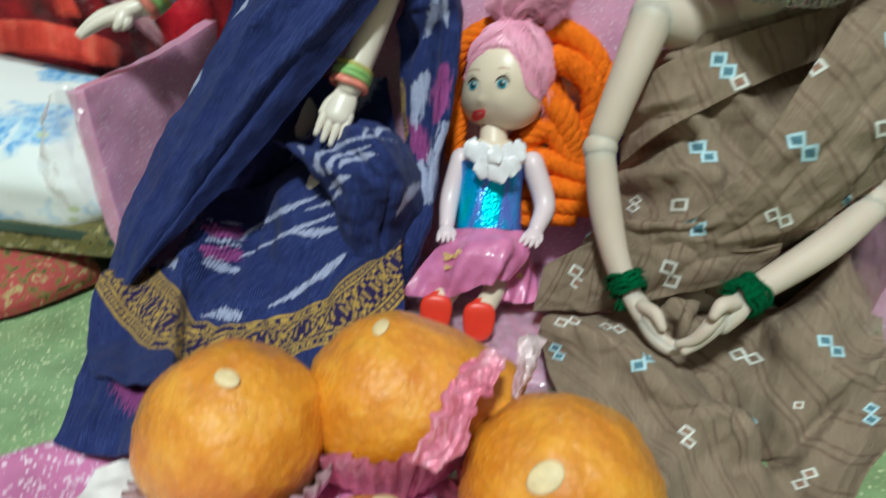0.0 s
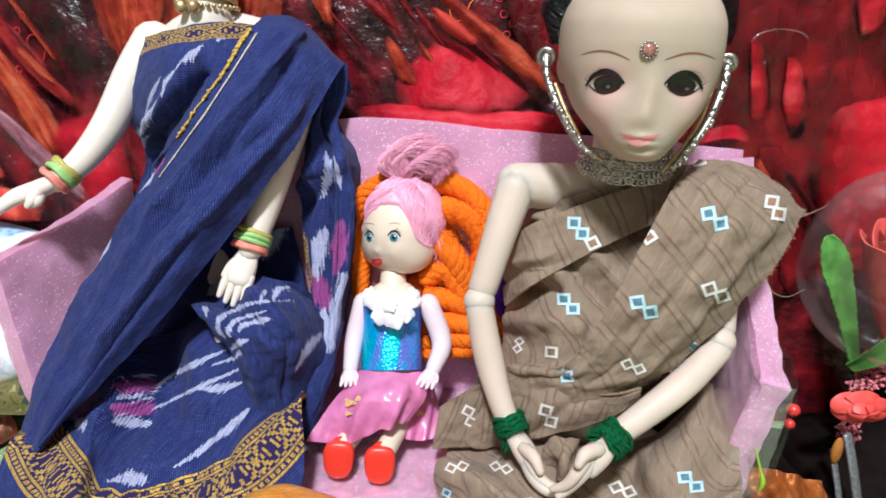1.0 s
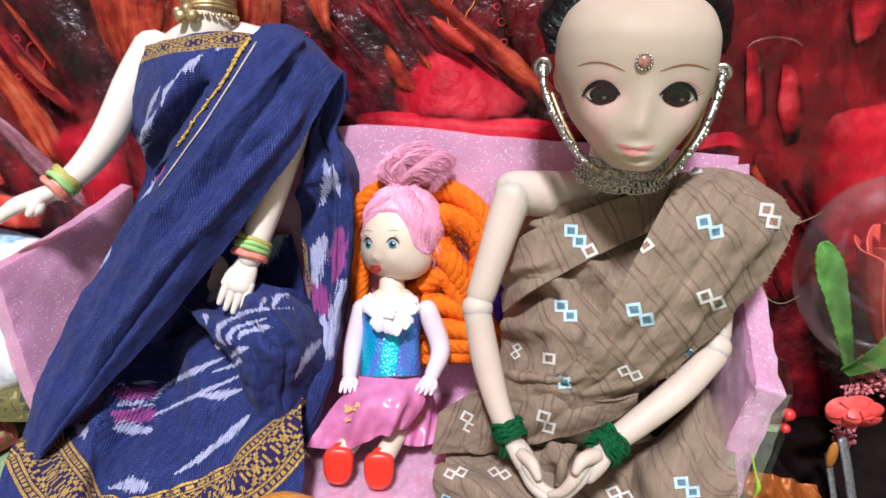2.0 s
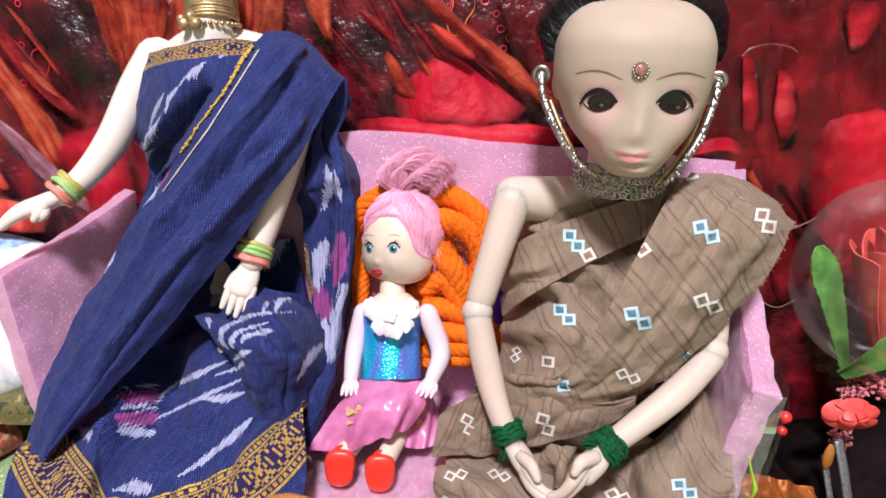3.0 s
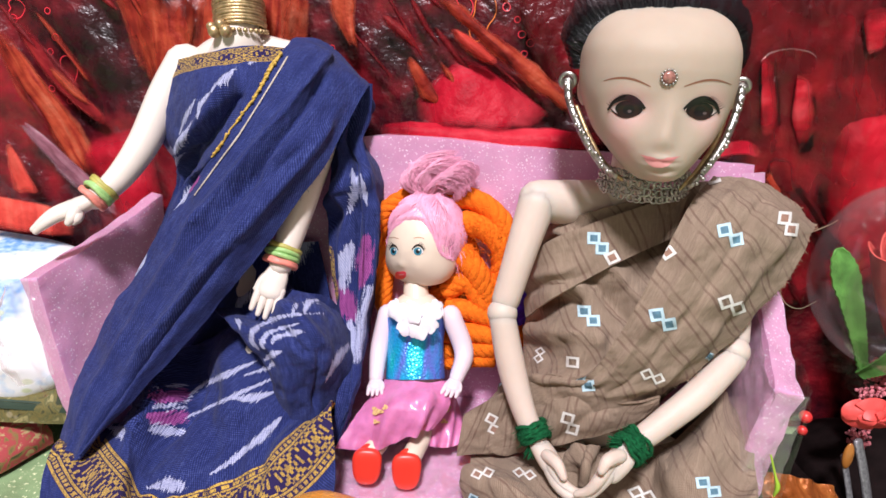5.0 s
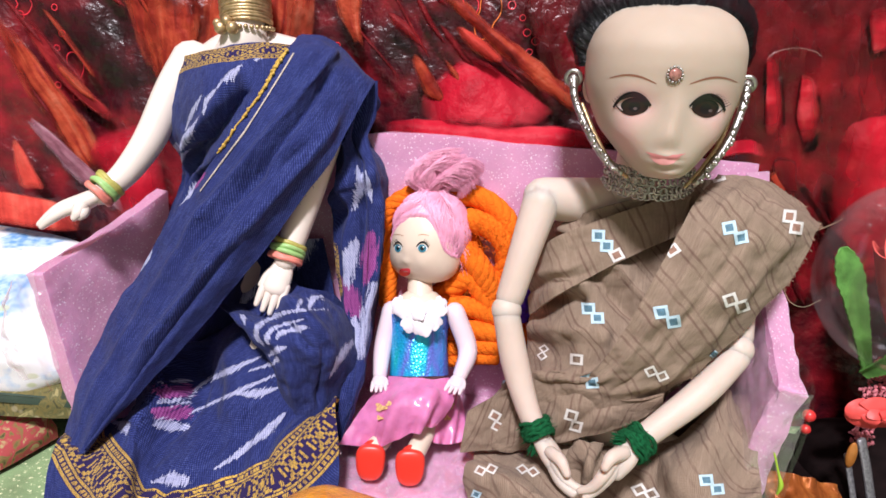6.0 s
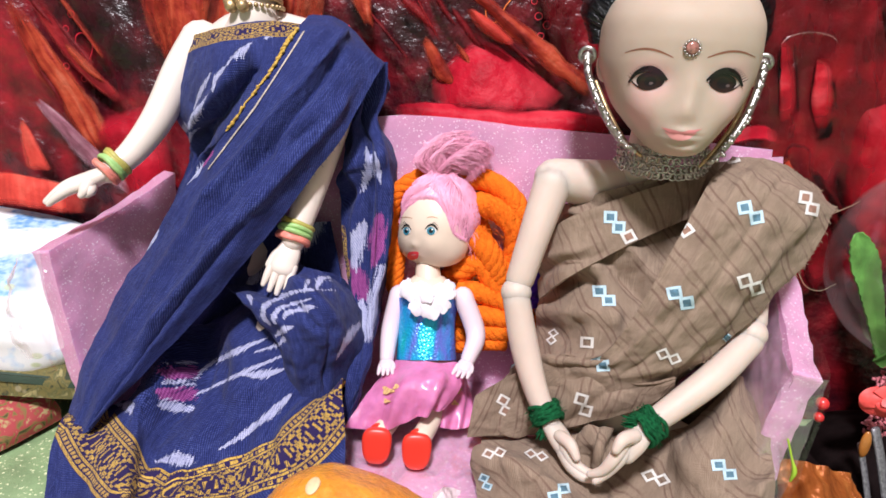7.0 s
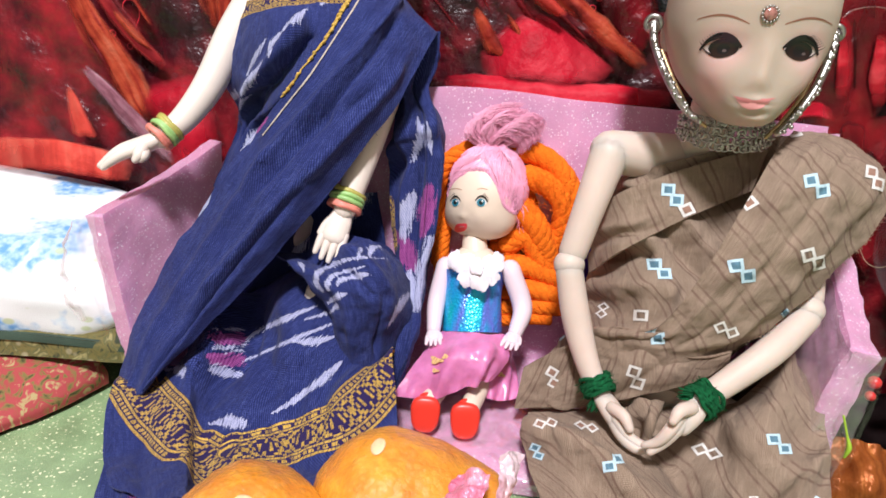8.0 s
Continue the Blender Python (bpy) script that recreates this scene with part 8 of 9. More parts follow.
# ---- yarn behind the small doll ----
def yarn():
    m = plain("orange_wool", (0.98, 0.19, 0.012), rough=0.95, vary=0.14, scale=400, grain=1500, relief=0.8, depth=0.0010, glow=0.15)
    t = thing("yarn_skein", (2.6, 240.0, 40.7), "orange wool yarn skein plaited in thick coils", "yarn")

    def coil(pts, r=3.4, turns=5):
        s = Soup()
        rope(s, np.array(pts) + np.random.uniform(-0.9, 0.9, (len(pts), 3)), r * 1.12, 0, 5, turns * 0.42, 60, 7)
        part("strand", s, m, t)

    coil([(-17.8, 244.0, 56.9), (-2.8, 246.0, 68.2), (6.9, 247.0, 81.9), (3.7, 248.0, 94.6), (-9.2, 250.0, 98.5)], 5.0)
    coil([(-29.3, 243.0, 62.0), (-31.7, 245.0, 85.4), (-30.2, 246.0, 103.3), (-21.7, 247.0, 112.5), (-9.3, 247.0, 115.6)], 3.2)
    coil([(-6.7, 246.0, 113.5), (8.0, 246.0, 114.3), (19.3, 245.0, 107.6), (25.6, 244.0, 96.9), (26.9, 245.0, 83.9)], 4.0)
    coil([(6.1, 243.0, 104.8), (16.1, 242.0, 101.9), (22.9, 241.0, 92.5), (22.2, 242.0, 79.3), (15.1, 243.0, 73.2)], 4.2)
    coil([(4.5, 240.0, 91.7), (11.0, 238.0, 85.0), (16.3, 238.0, 77.6), (17.9, 240.0, 69.2)], 4.4, 4)
    coil([(0.2, 240.0, 73.2), (7.6, 238.0, 79.7), (15.4, 238.0, 69.7), (25.6, 241.0, 65.3), (33.1, 244.0, 66.0)], 3.8)
    coil([(0.7, 238.0, 66.1), (9.5, 236.0, 66.1), (20.8, 237.0, 62.6), (30.9, 241.0, 60.3)], 3.8)
    coil([(-1.4, 237.0, 54.2), (11.2, 235.0, 57.4), (23.7, 236.0, 55.7), (33.8, 240.0, 54.2)], 3.6)
    coil([(-1.0, 236.0, 46.5), (10.4, 234.0, 49.1), (21.6, 234.0, 49.1), (31.6, 238.0, 48.9)], 3.2)
    coil([(1.9, 234.0, 42.1), (12.0, 232.0, 44.7), (21.9, 233.0, 45.0)], 2.4, 4)
    coil([(-27.4, 240.0, 52.3), (-29.2, 242.0, 67.8), (-27.9, 244.0, 80.6)], 3.0, 4)
    coil([(26.3, 247.0, 93.6), (32.2, 248.0, 80.6), (34.5, 248.0, 64.6)], 3.6, 4)
    s = Soup()
    for k in range(700):
        a = random.uniform(0, 6.28)
        b = np.array((11.2, 238.0, 81.2)) + np.array((random.uniform(-10, 14), random.uniform(-4.5, 0), random.uniform(-30, 26)))
        e = np.array((random.uniform(-2, 2), random.uniform(-1.5, 0), random.uniform(-2, 2)))
        s.tube([b, b + e * 0.5 + (0.3, 0, 0.2), b + e], [0.1, 0.09, 0.05], n=4, seg=4)
    tagged(part("fuzz", s, m, t), kind="stuff")
    v = plain("violet_wool", (0.07, 0.02, 0.42), rough=0.9, vary=0.3, scale=300, grain=3500, relief=0.9, glow=0.2)
    t = thing("yarn_ball", (38.9, 238.0, 84.3), "violet wool yarn wound in a loose bundle", "yarn")
    for pts in ([(39.8, 240.0, 105.0), (37.0, 238.0, 94.2), (33.3, 238.0, 78.8), (33.2, 240.0, 62.2)], [(42.4, 242.0, 103.5), (40.2, 241.0, 86.0), (36.7, 242.0, 67.1)], [(37.4, 236.0, 87.4), (33.1, 235.0, 79.8), (31.5, 236.0, 69.0)]):
        s = Soup()
        rope(s, pts, 3.6, 0, 3, 4, 40)
        part("strand", s, v, t)


yarn()


# ---- sweets and tray in front ----
def sweets():
    m, nt, p = shader("fried_gram_sweet")
    at = coords(nt)
    big = node(nt, "ShaderNodeTexNoise", Scale=120.0, Detail=5.0)
    cells = node(nt, "ShaderNodeTexVoronoi", Scale=480.0)
    fine = node(nt, "ShaderNodeTexNoise", Scale=700.0, Detail=3.0)
    for n in (big, cells, fine):
        nt.links.new(at, n.inputs[0])
    pits = node(nt, "ShaderNodeTexNoise", Scale=1.0, Detail=3.0, Distortion=0.8)
    nt.links.new(coords(nt, False, (330, 330, 170), (0, 25, 0)), pits.inputs[0])
    col = ramp(nt, big.outputs[0], [(0.3, (0.68, 0.22, 0.010)), (0.55, (0.80, 0.32, 0.018)), (0.75, (0.88, 0.42, 0.04))])
    col = mixed(nt, ramp(nt, pits.outputs[0], [(0.36, (0.2, 0.2, 0.2)), (0.52, (0, 0, 0))]), col, (0.58, 0.18, 0.010))
    col = mixed(nt, ramp(nt, cells.outputs["Distance"], [(0.1, (0.30, 0.30, 0.30)), (0.4, (0, 0, 0))]), col, (0.90, 0.46, 0.09))
    nt.links.new(col, p.inputs["Base Color"])
    grain = nt.nodes.new("ShaderNodeMath")
    grain.operation, grain.inputs[0].default_value = "SUBTRACT", 1.0
    nt.links.new(cells.outputs["Distance"], grain.inputs[1])
    wet = node(nt, "ShaderNodeTexNoise", Scale=720.0, Detail=3.0)
    nt.links.new(at, wet.inputs[0])
    n1 = bump(nt, grain.outputs[0], 0.3, 0.0008)
    n2 = bump(nt, fine.outputs[0], 0.15, 0.0005, n1)
    nt.links.new(bump(nt, pits.outputs[0], 0.10, 0.0012, n2), p.inputs["Normal"])
    p.inputs["Roughness"].default_value = 0.5
    p.inputs["Coat Weight"].default_value, p.inputs["Coat Roughness"].default_value = 1.0, 0.10
    nt.links.new(bump(nt, wet.outputs[0], 0.8, 0.0024), p.inputs["Coat Normal"])
    p.inputs["Subsurface Weight"].default_value = 0.3
    p.inputs["Subsurface Radius"].default_value = (0.004, 0.002, 0.0008)
    p.inputs["Subsurface Scale"].default_value = 1.0
    nut = plain("almond_flake", (0.80, 0.62, 0.36), rough=0.5, vary=0.12, scale=500)
    red_cup = foil("rose_foil_cup", [(0.3, (0.52, 0.08, 0.16)), (0.52, (0.78, 0.26, 0.38)), (0.72, (0.92, 0.64, 0.72))], 30, rough=0.3, metal=0.2)
    pale_cup = foil("pale_foil_cup", [(0.3, (0.60, 0.34, 0.42)), (0.55, (0.78, 0.62, 0.66)), (0.8, (0.88, 0.82, 0.84))], 30, rough=0.3, metal=0.2)

    def laddoo(c, r, seed, nuts, cup, rim, lean, point=0.0):
        t = thing("laddoo", (c[0], c[1], c[2] - r), "round orange laddoo sweet with pale almond flakes", "sweet", "sweets on the tray")

        def lumpy(u):
            d = np.array([[0.05 * fnoise(*(q * 2.2 + seed * 7)) + 0.012 * fnoise(*(q * 7 + seed)) + 0.007 * fnoise(*(q * 19 + seed)) for q in row] for row in u])
            q = u * (1 + d)[..., None]
            right = np.clip(u[..., 0], 0, 1)
            q[..., 0] += point * 0.35 * right ** 2
            q[..., 2] += point * 0.55 * right ** 2 * np.clip(0.6 - u[..., 2], 0, 1.2)
            return q

        s = Soup()
        g = s.ball(c, (r, r, r * 0.96), 0, 64, 90, shape=lumpy)
        part("body", s, m, t)
        on = tree(loop_closed(g))
        for at_mm, turn, size in nuts:
            q, n = laid(on, np.array(at_mm) * 0.001, 0.0)
            s = Soup()
            rot = n.to_track_quat("Z", "Y").to_euler()
            s.ball(np.array(q) * 1000, (size * 0.62, size, 0.8), 0, 12, 20, turn=[math.degrees(a) for a in (Matrix(rot.to_matrix()) @ Matrix.Rotation(radians(turn), 3, "Z")).to_euler()],
                   shape=lambda u: u * (1 - 0.25 * np.clip(u[..., 1:2], 0, 1)))
            part("almond_flake", s, nut, t)
        s = Soup()
        k, rows = 150, []
        for f in np.linspace(0, 1, 10):
            row = []
            for i in range(k):
                a = 2 * math.pi * i / k
                pleat = 1 + (0.045 + 0.03 * f) * math.sin(a * 36) + 0.03 * math.sin(a * 5 + seed)
                top = rim + lean[2] * math.cos(a - lean[0]) + 1.4 * math.sin(a * 7 + seed) + 0.8 * math.sin(a * 36)
                z = -r * 0.92 + f * (top + r * 0.92)
                R = r * (0.62 + 0.44 * min(1, f * 1.2) ** 0.6) * pleat + f * f * lean[1]
                row.append((c[0] + R * math.cos(a), c[1] + R * math.sin(a), c[2] + z))
            rows.append(row)
        s.grid(np.array(rows) * 0.001, loop_v=True)
        s.grid(np.array(rows) * 0.001 * 1.0 + np.array((0, 0, -0.0003)), loop_v=True, flip=True)
        part("paper_cup", s, cup, t, "pleated shiny pink foil cup")

    laddoo((-61.8, 109.0, 22.4), 22.2, 1, [((-56.5, 98.0, 46.8), 60, 3.6)], pale_cup, -8.0, (0.2, 0.0, 5.0))
    laddoo((-27.5, 128.5, 25.0), 22.6, 2, [((-31.8, 128.0, 44.8), 70, 3.6)], red_cup, -4.0, (-0.5, 1.0, 10.0), 1.35)
    laddoo((14.5, 104.0, 24.6), 21.7, 3, [((9.7, 90.0, 40.6), -35, 4.6)], red_cup, -6.0, (1.9, 0.0, 6.0))
    laddoo((-21.0, 79.0, 16.5), 17.5, 4, [((-17.1, 80.0, 40.1), 80, 3.2)], red_cup, -2.0, (2.0, 0.0, 4.0))
    for cup, label, rows in ((red_cup, "crumpled rose pink foil between the sweets", ([(-6.4, 124.0, 42.6), (-3.3, 120.0, 46.5), (-0.1, 120.0, 46.1)], [(-10.2, 116.0, 41.5), (-5.1, 108.0, 46.8), (-0.8, 110.0, 47.9)], [(-13.7, 104.0, 38.9), (-8.3, 98.0, 43.3), (-5.6, 102.0, 44.7)], [(-17.1, 94.0, 34.7), (-11.3, 88.0, 39.8), (-7.1, 94.0, 39.5)])),
                             (pale_cup, "pale pink foil scrap standing behind the sweets", ([(2.3, 124.0, 49.6), (5.5, 128.0, 48.7), (9.1, 130.0, 46.3)], [(2.4, 120.0, 44.7), (5.2, 118.0, 45.8), (7.1, 122.0, 45.1)], [(2.0, 116.0, 39.0), (2.9, 114.0, 39.9), (4.2, 116.0, 39.4)]))):
        s = Soup()
        s.sheet(crumple(crease(cage(70, 60, *rows), 0.0040 if cup is red_cup else 0.0012, 190, 3.0), 0.0009, 330), 0.0003)
        tagged(part("foil_scrap", s, cup, smooth=False), label, "foil")
    t = thing("tray", (-60, 55, 0), "round pink glitter card tray under the sweets", "tray")
    s = Soup()
    a = np.linspace(0, 2 * math.pi, 90, endpoint=False)
    rows = [[(-55 + R * math.cos(q) * 1.1, 50 + R * math.sin(q), z + 0.5 * math.sin(q * 9)) for q in a] for R, z in ((2, 3.0), (60, 3.0), (72, 3.2), (77, 4.4), (80, 6.5), (82, 6.8), (83, 6.0), (82, 1.5))]
    s.grid(np.array(rows) * 0.001, loop_v=True)
    part("plate", s, PINK_GLITTER, t)
    s = Soup()
    g = cage(40, 36, [(-96, 104, 9), (-86, 112, 9), (-76, 118, 8)], [(-95, 97, 8), (-83, 104, 6), (-70, 110, 5)], [(-93, 86, 9), (-82, 90, 5), (-66, 94, 4)], [(-90, 70, 11), (-78, 72, 5), (-62, 76, 4)])
    s.sheet(crumple(g, 0.0022, 120), 0.0003)
    tagged(part("tissue", s, plain("white_tissue", (0.80, 0.74, 0.75), rough=0.7, vary=0.1)), "crumpled white tissue paper under a sweet", "paper")


sweets()


# ---- cushion and folded cloth at the sofa's side ----
def cushions():
    m, nt, p = shader("blue_flower_cotton")
    at = coords(nt)
    warp = node(nt, "ShaderNodeTexNoise", Scale=70.0, Detail=3.0)
    nt.links.new(at, warp.inputs[0])
    petals = node(nt, "ShaderNodeTexVoronoi", Scale=30.0, Randomness=0.9)
    shifted = mixed(nt, 0.035, at, warp.outputs[1], "ADD")
    nt.links.new(shifted, petals.inputs[0])
    wash = node(nt, "ShaderNodeTexNoise", Scale=260.0, Detail=4.0)
    nt.links.new(at, wash.inputs[0])
    blot = ramp(nt, petals.outputs["Distance"], [(0.36, (1, 1, 1)), (0.50, (0, 0, 0))])
    blue = ramp(nt, wash.outputs[0], [(0.35, (0.14, 0.36, 0.72)), (0.6, (0.50, 0.70, 0.88))])
    col = mixed(nt, blot, (0.83, 0.85, 0.86), blue)
    leaf = node(nt, "ShaderNodeTexVoronoi", Scale=58.0)
    nt.links.new(coords(nt, False, (1, 1, 1.5), (0, 0, 10)), leaf.inputs[0])
    col = mixed(nt, ramp(nt, leaf.outputs["Distance"], [(0.10, (0.7, 0.7, 0.7)), (0.16, (0, 0, 0))]), col, (0.50, 0.58, 0.26))
    nt.links.new(col, p.inputs["Base Color"])
    fine = node(nt, "ShaderNodeTexNoise", Scale=1800.0)
    nt.links.new(at, fine.inputs[0])
    nt.links.new(bump(nt, fine.outputs[0], 0.3, 0.0003), p.inputs["Normal"])
    p.inputs["Roughness"].default_value = 0.75
    s = Soup()

    def pillow(u):
        q = np.sign(u) * np.abs(u) ** np.array([0.5, 0.5, 0.95])
        h = np.array([[fnoise(*(v * 2.4 + 9)) for v in row] for row in u])
        return q * (1 + 0.06 * h)[..., None]

    s.ball((-236, 236, 50), (80, 46, 27), 0, 50, 80, turn=(16, 6, 4), shape=pillow)
    tagged(part("cushion", s, m), "white cotton cushion with blue and green flower print", "cushion")

    b, nt, p = shader("olive_brocade")
    at = coords(nt)
    vine = node(nt, "ShaderNodeTexNoise", Scale=130.0, Detail=5.0, Distortion=2.2)
    spots = node(nt, "ShaderNodeTexVoronoi", Scale=170.0)
    nt.links.new(at, vine.inputs[0])
    nt.links.new(at, spots.inputs[0])
    col = ramp(nt, vine.outputs[0], [(0.34, (0.030, 0.040, 0.018)), (0.46, (0.17, 0.14, 0.04)), (0.56, (0.10, 0.10, 0.035)), (0.68, (0.34, 0.29, 0.12))])
    col = mixed(nt, ramp(nt, spots.outputs["Distance"], [(0.16, (0.6, 0.6, 0.6)), (0.28, (0, 0, 0))]), col, (0.38, 0.33, 0.20))
    nt.links.new(col, p.inputs["Base Color"])
    nt.links.new(bump(nt, vine.outputs[0], 0.4, 0.0008), p.inputs["Normal"])
    p.inputs["Roughness"].default_value = 0.8
    r, nt, p = shader("red_brocade")
    at = coords(nt)
    vine = node(nt, "ShaderNodeTexNoise", Scale=150.0, Detail=5.0, Distortion=1.6)
    nt.links.new(at, vine.inputs[0])
    nt.links.new(ramp(nt, vine.outputs[0], [(0.34, (0.06, 0.06, 0.02)), (0.43, (0.22, 0.17, 0.05)), (0.50, (0.40, 0.07, 0.06)), (0.60, (0.44, 0.06, 0.07)), (0.66, (0.46, 0.36, 0.16))]), p.inputs["Base Color"])
    p.inputs["Roughness"].default_value = 0.8
    t = thing("folded_cloth", (-230, 230, 0), "olive and red brocade cloth folded under the cushion", "cloth")
    s = Soup()
    top = cage(50, 60, [(-330, 270, 34), (-260, 268, 34), (-200, 262, 33), (-150, 250, 30)],
                [(-330, 215, 33), (-260, 216, 33), (-200, 216, 32), (-146, 212, 29)],
                [(-330, 186, 28), (-260, 190, 29), (-200, 196, 30), (-150, 202, 27)],
                [(-330, 178, 18), (-260, 184, 19), (-200, 192, 20), (-150, 200, 18)])
    s.sheet(crumple(top, 0.002, 45), 0.0012, out=(0, -0.5, 1))
    part("upper_fold", s, b, t)
    s = Soup()
    low = cage(50, 60, [(-340, 208, 21), (-250, 208, 21), (-200, 208, 20), (-180, 208, 16), (-171, 208, 9), (-170, 208, 2)],
                [(-340, 175, 17), (-250, 175, 17), (-206, 175, 16), (-192, 174, 12), (-183, 174, 6), (-182, 174, 1.5)],
                [(-340, 140, 15), (-250, 140, 15), (-228, 140, 14), (-214, 140, 10), (-206, 140, 5), (-205, 140, 1.5)],
                [(-340, 95, 12), (-290, 95, 12), (-262, 95, 11), (-250, 95, 8), (-242, 95, 4), (-241, 95, 1.5)])
    s.sheet(crumple(low, 0.0016, 45), 0.0012, out=(0, -0.5, 1))
    part("lower_fold", s, r, t)
    s = Soup()
    on = tree(top)
    for off, w in ((0.0, 2.6), (3.4, 0.8)):
        ribbon(s, on, [(-330, 182 + off, 24), (-260, 188 + off, 26), (-200, 195 + off, 27), (-150, 201 + off, 24)], w, n=60, m=3, lift=0.0006)
    part("piping", s, plain("dark_green_piping", (0.025, 0.05, 0.03), rough=0.7), t)


cushions()


# ---- the dome with the rose ----
def dome():
    t = thing("rose_dome", (196, 236, 0), "clear dome ornament with a red cloth rose and leaves", "ornament")
    s = Soup()
    prof = curve_through(np.array([(9, 52), (20, 55), (33, 64), (42, 82), (41, 104), (31, 122), (14, 132), (1, 134)], float), 50)
    a = np.linspace(0, 2 * math.pi, 80, endpoint=False)
    shell = np.array([[(196 + R * math.cos(q), 236 + R * math.sin(q), z) for q in a] for R, z in prof]) * 0.001
    s.grid(shell, loop_v=True)
    inner = np.array([[(196 + (R - 0.9) * math.cos(q), 236 + (R - 0.9) * math.sin(q), z - 0.4) for q in a] for R, z in prof]) * 0.001
    s.grid(inner, loop_v=True, flip=True)
    m = clear("dome_plastic", (0.95, 0.92, 0.93), 0.06, 0.05, 0.05, 0.25, most=0.4)
    d = part("dome_shell", s, m, t, "clear thin plastic dome")
    d.visible_shadow = False
    rose = plain("red_rose_cloth", (0.88, 0.13, 0.10), rough=0.6, vary=0.2, scale=150, grain=2500, relief=0.4)
    for k in range(11):
        s = Soup()
        f = k / 10
        ang = k * 2.4
        R, h = 4.5 + 11 * f, 54 - 16 * f
        rows = []
        for u in np.linspace(0, 1, 16):
            row = []
            for v in np.linspace(-1, 1, 16):
                q = ang + v * (1.25 - 0.35 * f)
                rr = R * (0.35 + 0.75 * math.sin(u * 1.9)) + 2.6 * u ** 4 * (1 + f)
                row.append((189 + rr * math.cos(q), 230 + rr * math.sin(q), 66 + h * u * (1 - 0.12 * v * v) + 1.2 * math.sin(v * 5 + k)))
            rows.append(row)
        s.sheet(np.array(rows) * 0.001, 0.0006)
        part("petal", s, rose, t)
    leaf = plain("green_leaf_cloth", (0.11, 0.29, 0.06), rough=0.45, vary=0.55, scale=90, grain=900, relief=0.7)

    def blade(base, tip, wide, bend):
        b, e = np.array(base, float), np.array(tip, float)
        d = e - b
        side = np.cross(d, (0, -1, 0.15))
        side /= np.linalg.norm(side)
        rows = []
        for f in np.linspace(0, 1, 40):
            w = wide * (0.28 + 0.85 * f) * min(1.0, (1 - f) * 5 + 0.02) ** 0.5 + (0.5 if int(f * 39) % 2 else 0)
            c = b + d * f + np.array((0, -1, 0)) * bend * math.sin(f * 3.1)
            rows.append([c + side * w * v + np.array((0, 1.4, 0)) * (1 - abs(v)) for v in np.linspace(-1, 1, 9)])
        s = Soup()
        s.sheet(np.array(rows) * 0.001, 0.0006)
        part("leaf", s, leaf, t)

    blade((172.8, 226.0, 55.3), (150.0, 222.0, 107.1), 5.4, 2.0)
    blade((170.2, 224.0, 54.1), (184.0, 214.0, 74.6), 6.4, 2.0)
    moss = plain("pink_moss", (0.72, 0.22, 0.26), rough=0.9, vary=0.4, scale=400, relief=0.9, depth=0.001)
    s = Soup()
    for k in range(420):
        q = random.uniform(0, 6.28)
        R = random.uniform(6, 13)
        s.ball((196 + R * math.cos(q) - 4, 232 + R * math.sin(q), 53 + random.uniform(-5, 4) - 0.2 * R), (random.uniform(0.4, 1.1), random.uniform(0.4, 1.1), random.uniform(0.4, 1.3)), 0, 5, 7, turn=(k, k * 2, 0))
    for k in range(260):
        s.ball((177 + random.uniform(-4, 4), 226 + random.uniform(-3, 3), 48 - 0.10 * k + random.uniform(-2, 2)), (random.uniform(0.4, 1.0), random.uniform(0.4, 1.0), random.uniform(0.4, 1.2)), 0, 5, 7)
    tagged(part("moss", s, moss, t, "pink moss trim"), kind="stuff")
    coral = plain("coral_ribbon", (0.82, 0.085, 0.075), rough=0.5, vary=0.15, scale=150)
    c = np.array((165.8, 206.0, 46.9))
    for k in range(10):
        # folded ribbon: five wide outer petals round five small inner ones
        outer = k < 5
        ang = k * 2 * math.pi / 5 + (0.3 if outer else 0.95)
        r0, r1, span = (2.2, 11.0, 0.80) if outer else (0.6, 5.6, 0.85)
        rows = []
        for u in np.linspace(0, 1, 14):
            row = []
            for v in np.linspace(-1, 1, 18):
                q = ang + v * span
                rr = r0 + (r1 - r0) * u * (1 - 0.16 * v * v)
                lift = (2.0 if outer else 4.6) - 2.6 * u ** 2 + (1.2 if outer else 2.0) * u * v
                row.append((c[0] + rr * math.cos(q), c[1] - lift, c[2] + 0.62 * rr * math.sin(q)))
            rows.append(row)
        s = Soup()
        s.sheet(crumple(np.array(rows) * 0.001, 0.0005, 140, k), 0.0005)
        part("ribbon_petal", s, coral, t, "coral ribbon rose petal" if k == 0 else "")
    s = Soup()
    rows = [[(197 + R * math.cos(q), 236 + R * math.sin(q), z) for q in a] for R, z in ((1, 52), (10, 52), (9, 40), (12, 24), (26, 14), (34, 9), (36, 5), (36, 0.5))]
    s.grid(np.array(rows) * 0.001, loop_v=True)
    part("stand", s, plain("smoked_plastic", (0.010, 0.006, 0.006), rough=0.8, vary=0.4, glow=0.05), t, "dark smoked plastic stand")
    grey = plain("silver_glitter_strip", (0.30, 0.30, 0.32), rough=0.35, vary=0.4, scale=900, metal=0.6, relief=0.8)
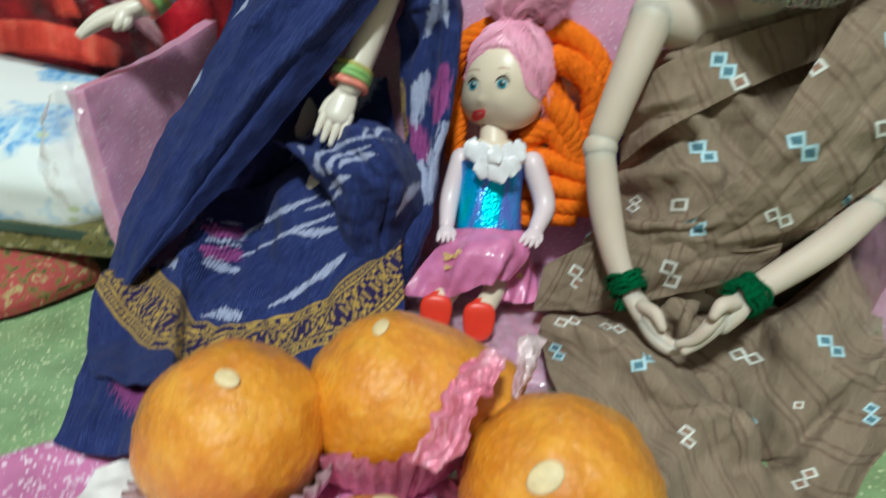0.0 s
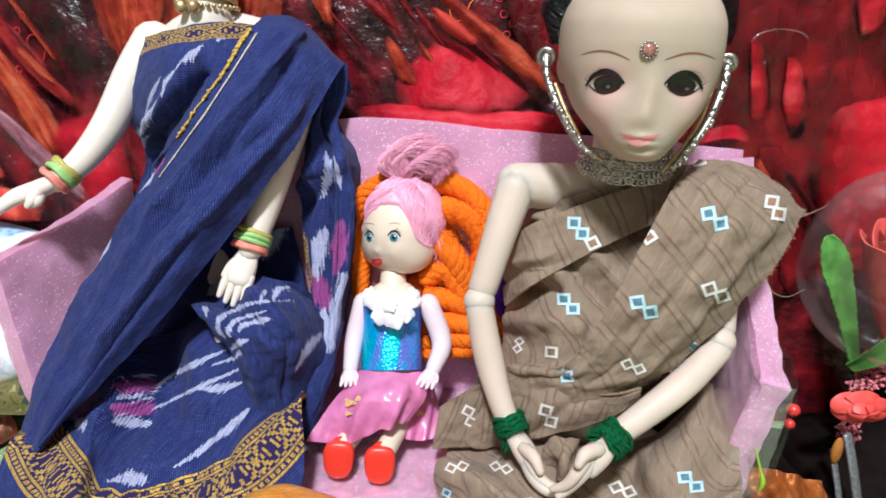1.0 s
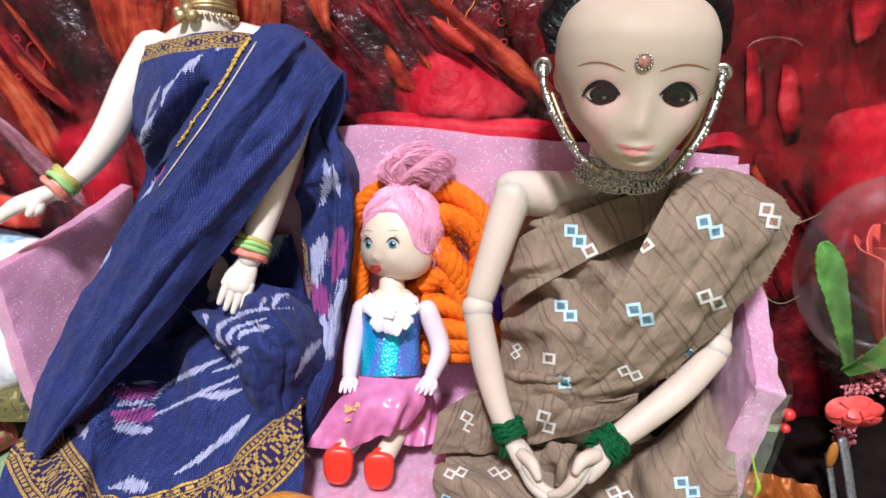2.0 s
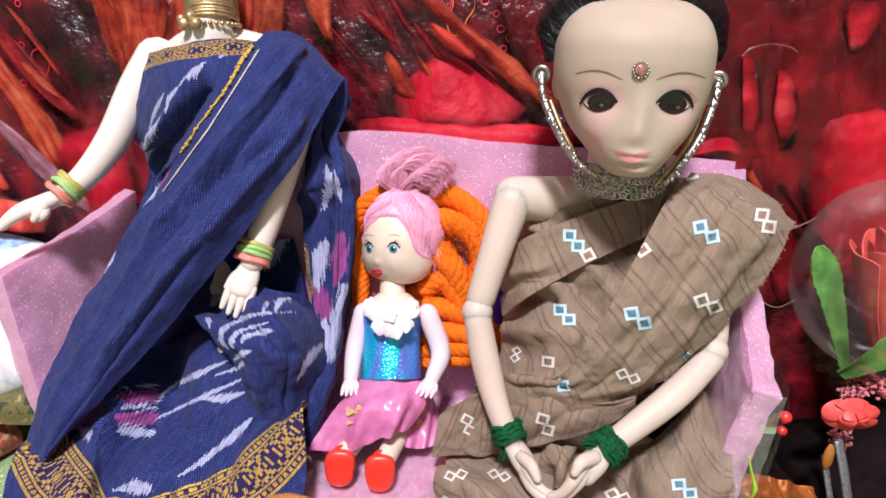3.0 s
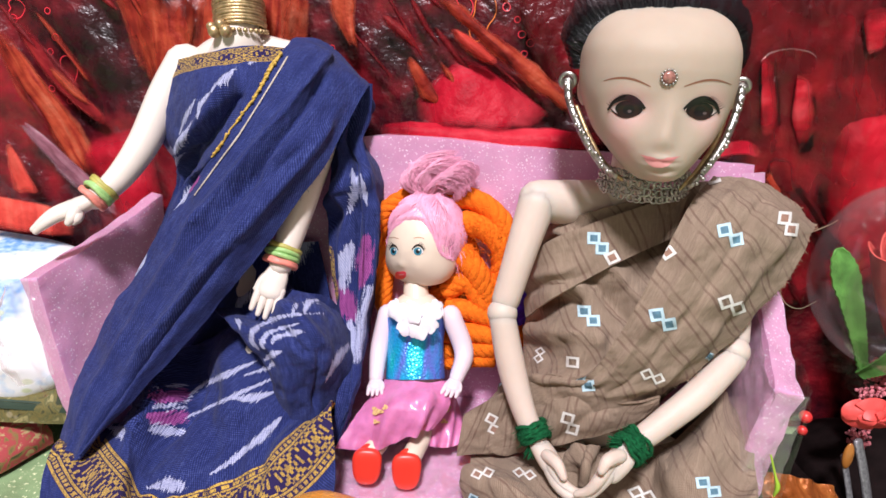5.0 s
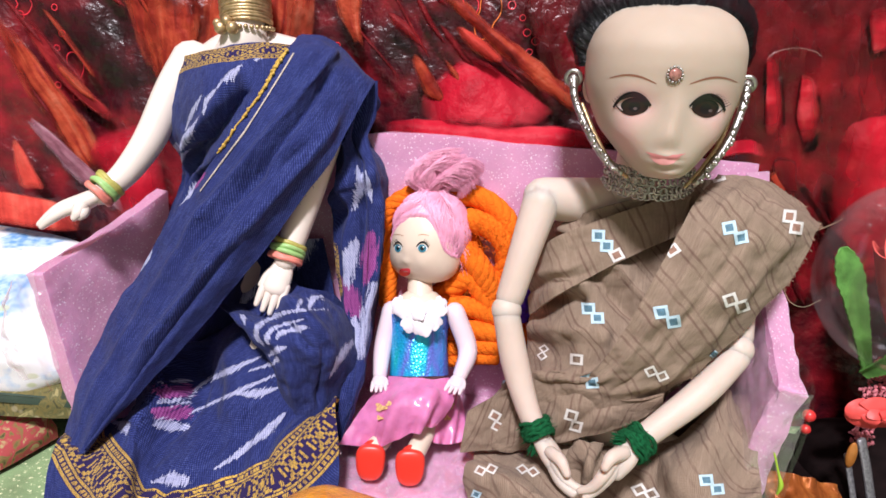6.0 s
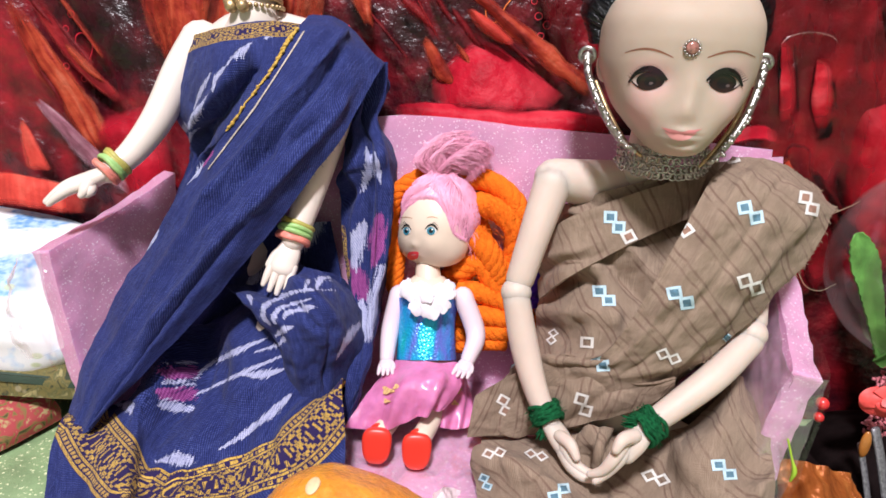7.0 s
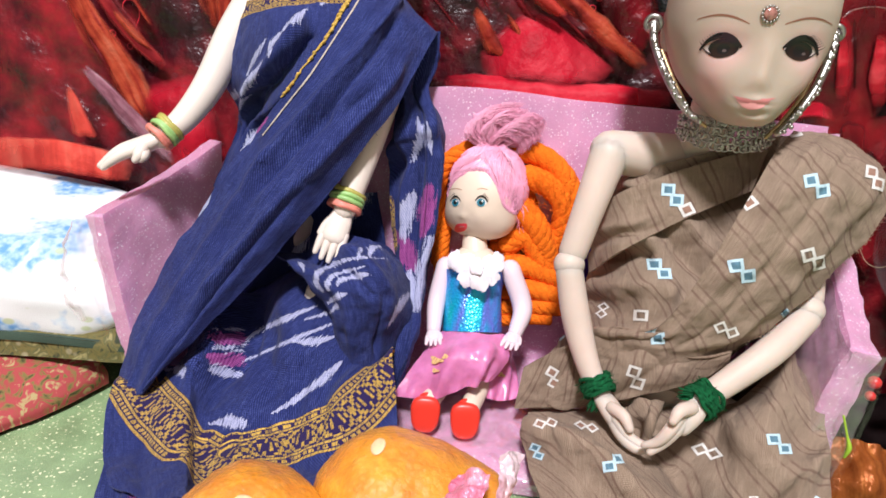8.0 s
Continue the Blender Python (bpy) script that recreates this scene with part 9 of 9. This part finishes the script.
    for pts, r in (([(163.7, 206.0, 35.2), (166.0, 202.0, 24.4), (169.0, 198.0, 9.9)], 2.4), ([(159.7, 206.0, 28.5), (161.3, 202.0, 18.8), (163.4, 198.0, 6.7)], 1.5)):
        s = Soup()
        s.tube(pts, [r, r, r], n=14, seg=10, flat=0.45)
        part("strip", s, grey, t, "silver glitter strip")
    s = Soup()
    s.ball((159.5, 203.0, 30.1), (2.0, 1.2, 5.6), 0, 16, 20)
    part("amber_bead", s, plain("amber_resin", (0.40, 0.15, 0.03), rough=0.2, vary=0.3, coat=0.5), t)


dome()


def side_clutter():
    amber = foil("amber_cellophane", [(0.3, (0.06, 0.012, 0.004)), (0.55, (0.32, 0.09, 0.02)), (0.8, (0.62, 0.25, 0.06))], 30, rough=0.25, metal=0.2)
    t = thing("cellophane_bag", (135, 190, 0), "crumpled amber cellophane bag beside the sofa", "bag")
    s = Soup()
    g = cage(40, 36, [(124, 196, 26), (136, 190, 28), (150, 192, 24)], [(122, 184, 18), (136, 178, 20), (152, 184, 16)], [(120, 174, 4), (136, 170, 4), (154, 176, 3)])
    s.sheet(crumple(g, 0.003, 110), 0.0004)
    part("crumple", s, amber, t)
    # Flat black sheet stands in for the deep shade beside the sofa.
    dark = plain("shade_black", (0.010, 0.006, 0.006), rough=0.75, vary=0.4, glow=0.05)
    s = Soup()
    box(s, (132, 150, 0.6), (330, 262, 3), soft=0.9)
    tagged(part("shade_sheet", s, dark), "flat black sheet added for the dark shade beside the sofa", "tray")
    clip = plain("lime_plastic", (0.35, 0.55, 0.04), rough=0.4, vary=0.1)
    s = Soup()
    s.tube([(117.6, 178.0, 43.7), (119.4, 176.0, 37.2), (120.4, 175.0, 33.5), (119.8, 175.0, 29.8)], [0.35, 0.4, 0.9, 0.4], n=12, seg=6)
    tagged(part("tie_tag", s, clip), "lime plastic tag thread on the sofa's film", "tag")
    red = plain("red_berry", (0.62, 0.03, 0.03), rough=0.35, vary=0.2, coat=0.3)
    for c, r in (((141.2, 204.0, 45.0), 2.4), ((140.5, 203.0, 39.7), 1.9)):
        s = Soup()
        s.ball(c, (r, r, r), 0, 12, 16)
        tagged(part("berry", s, red), "small red plastic berry beside the ornament", "berry", "red berries")


side_clutter()
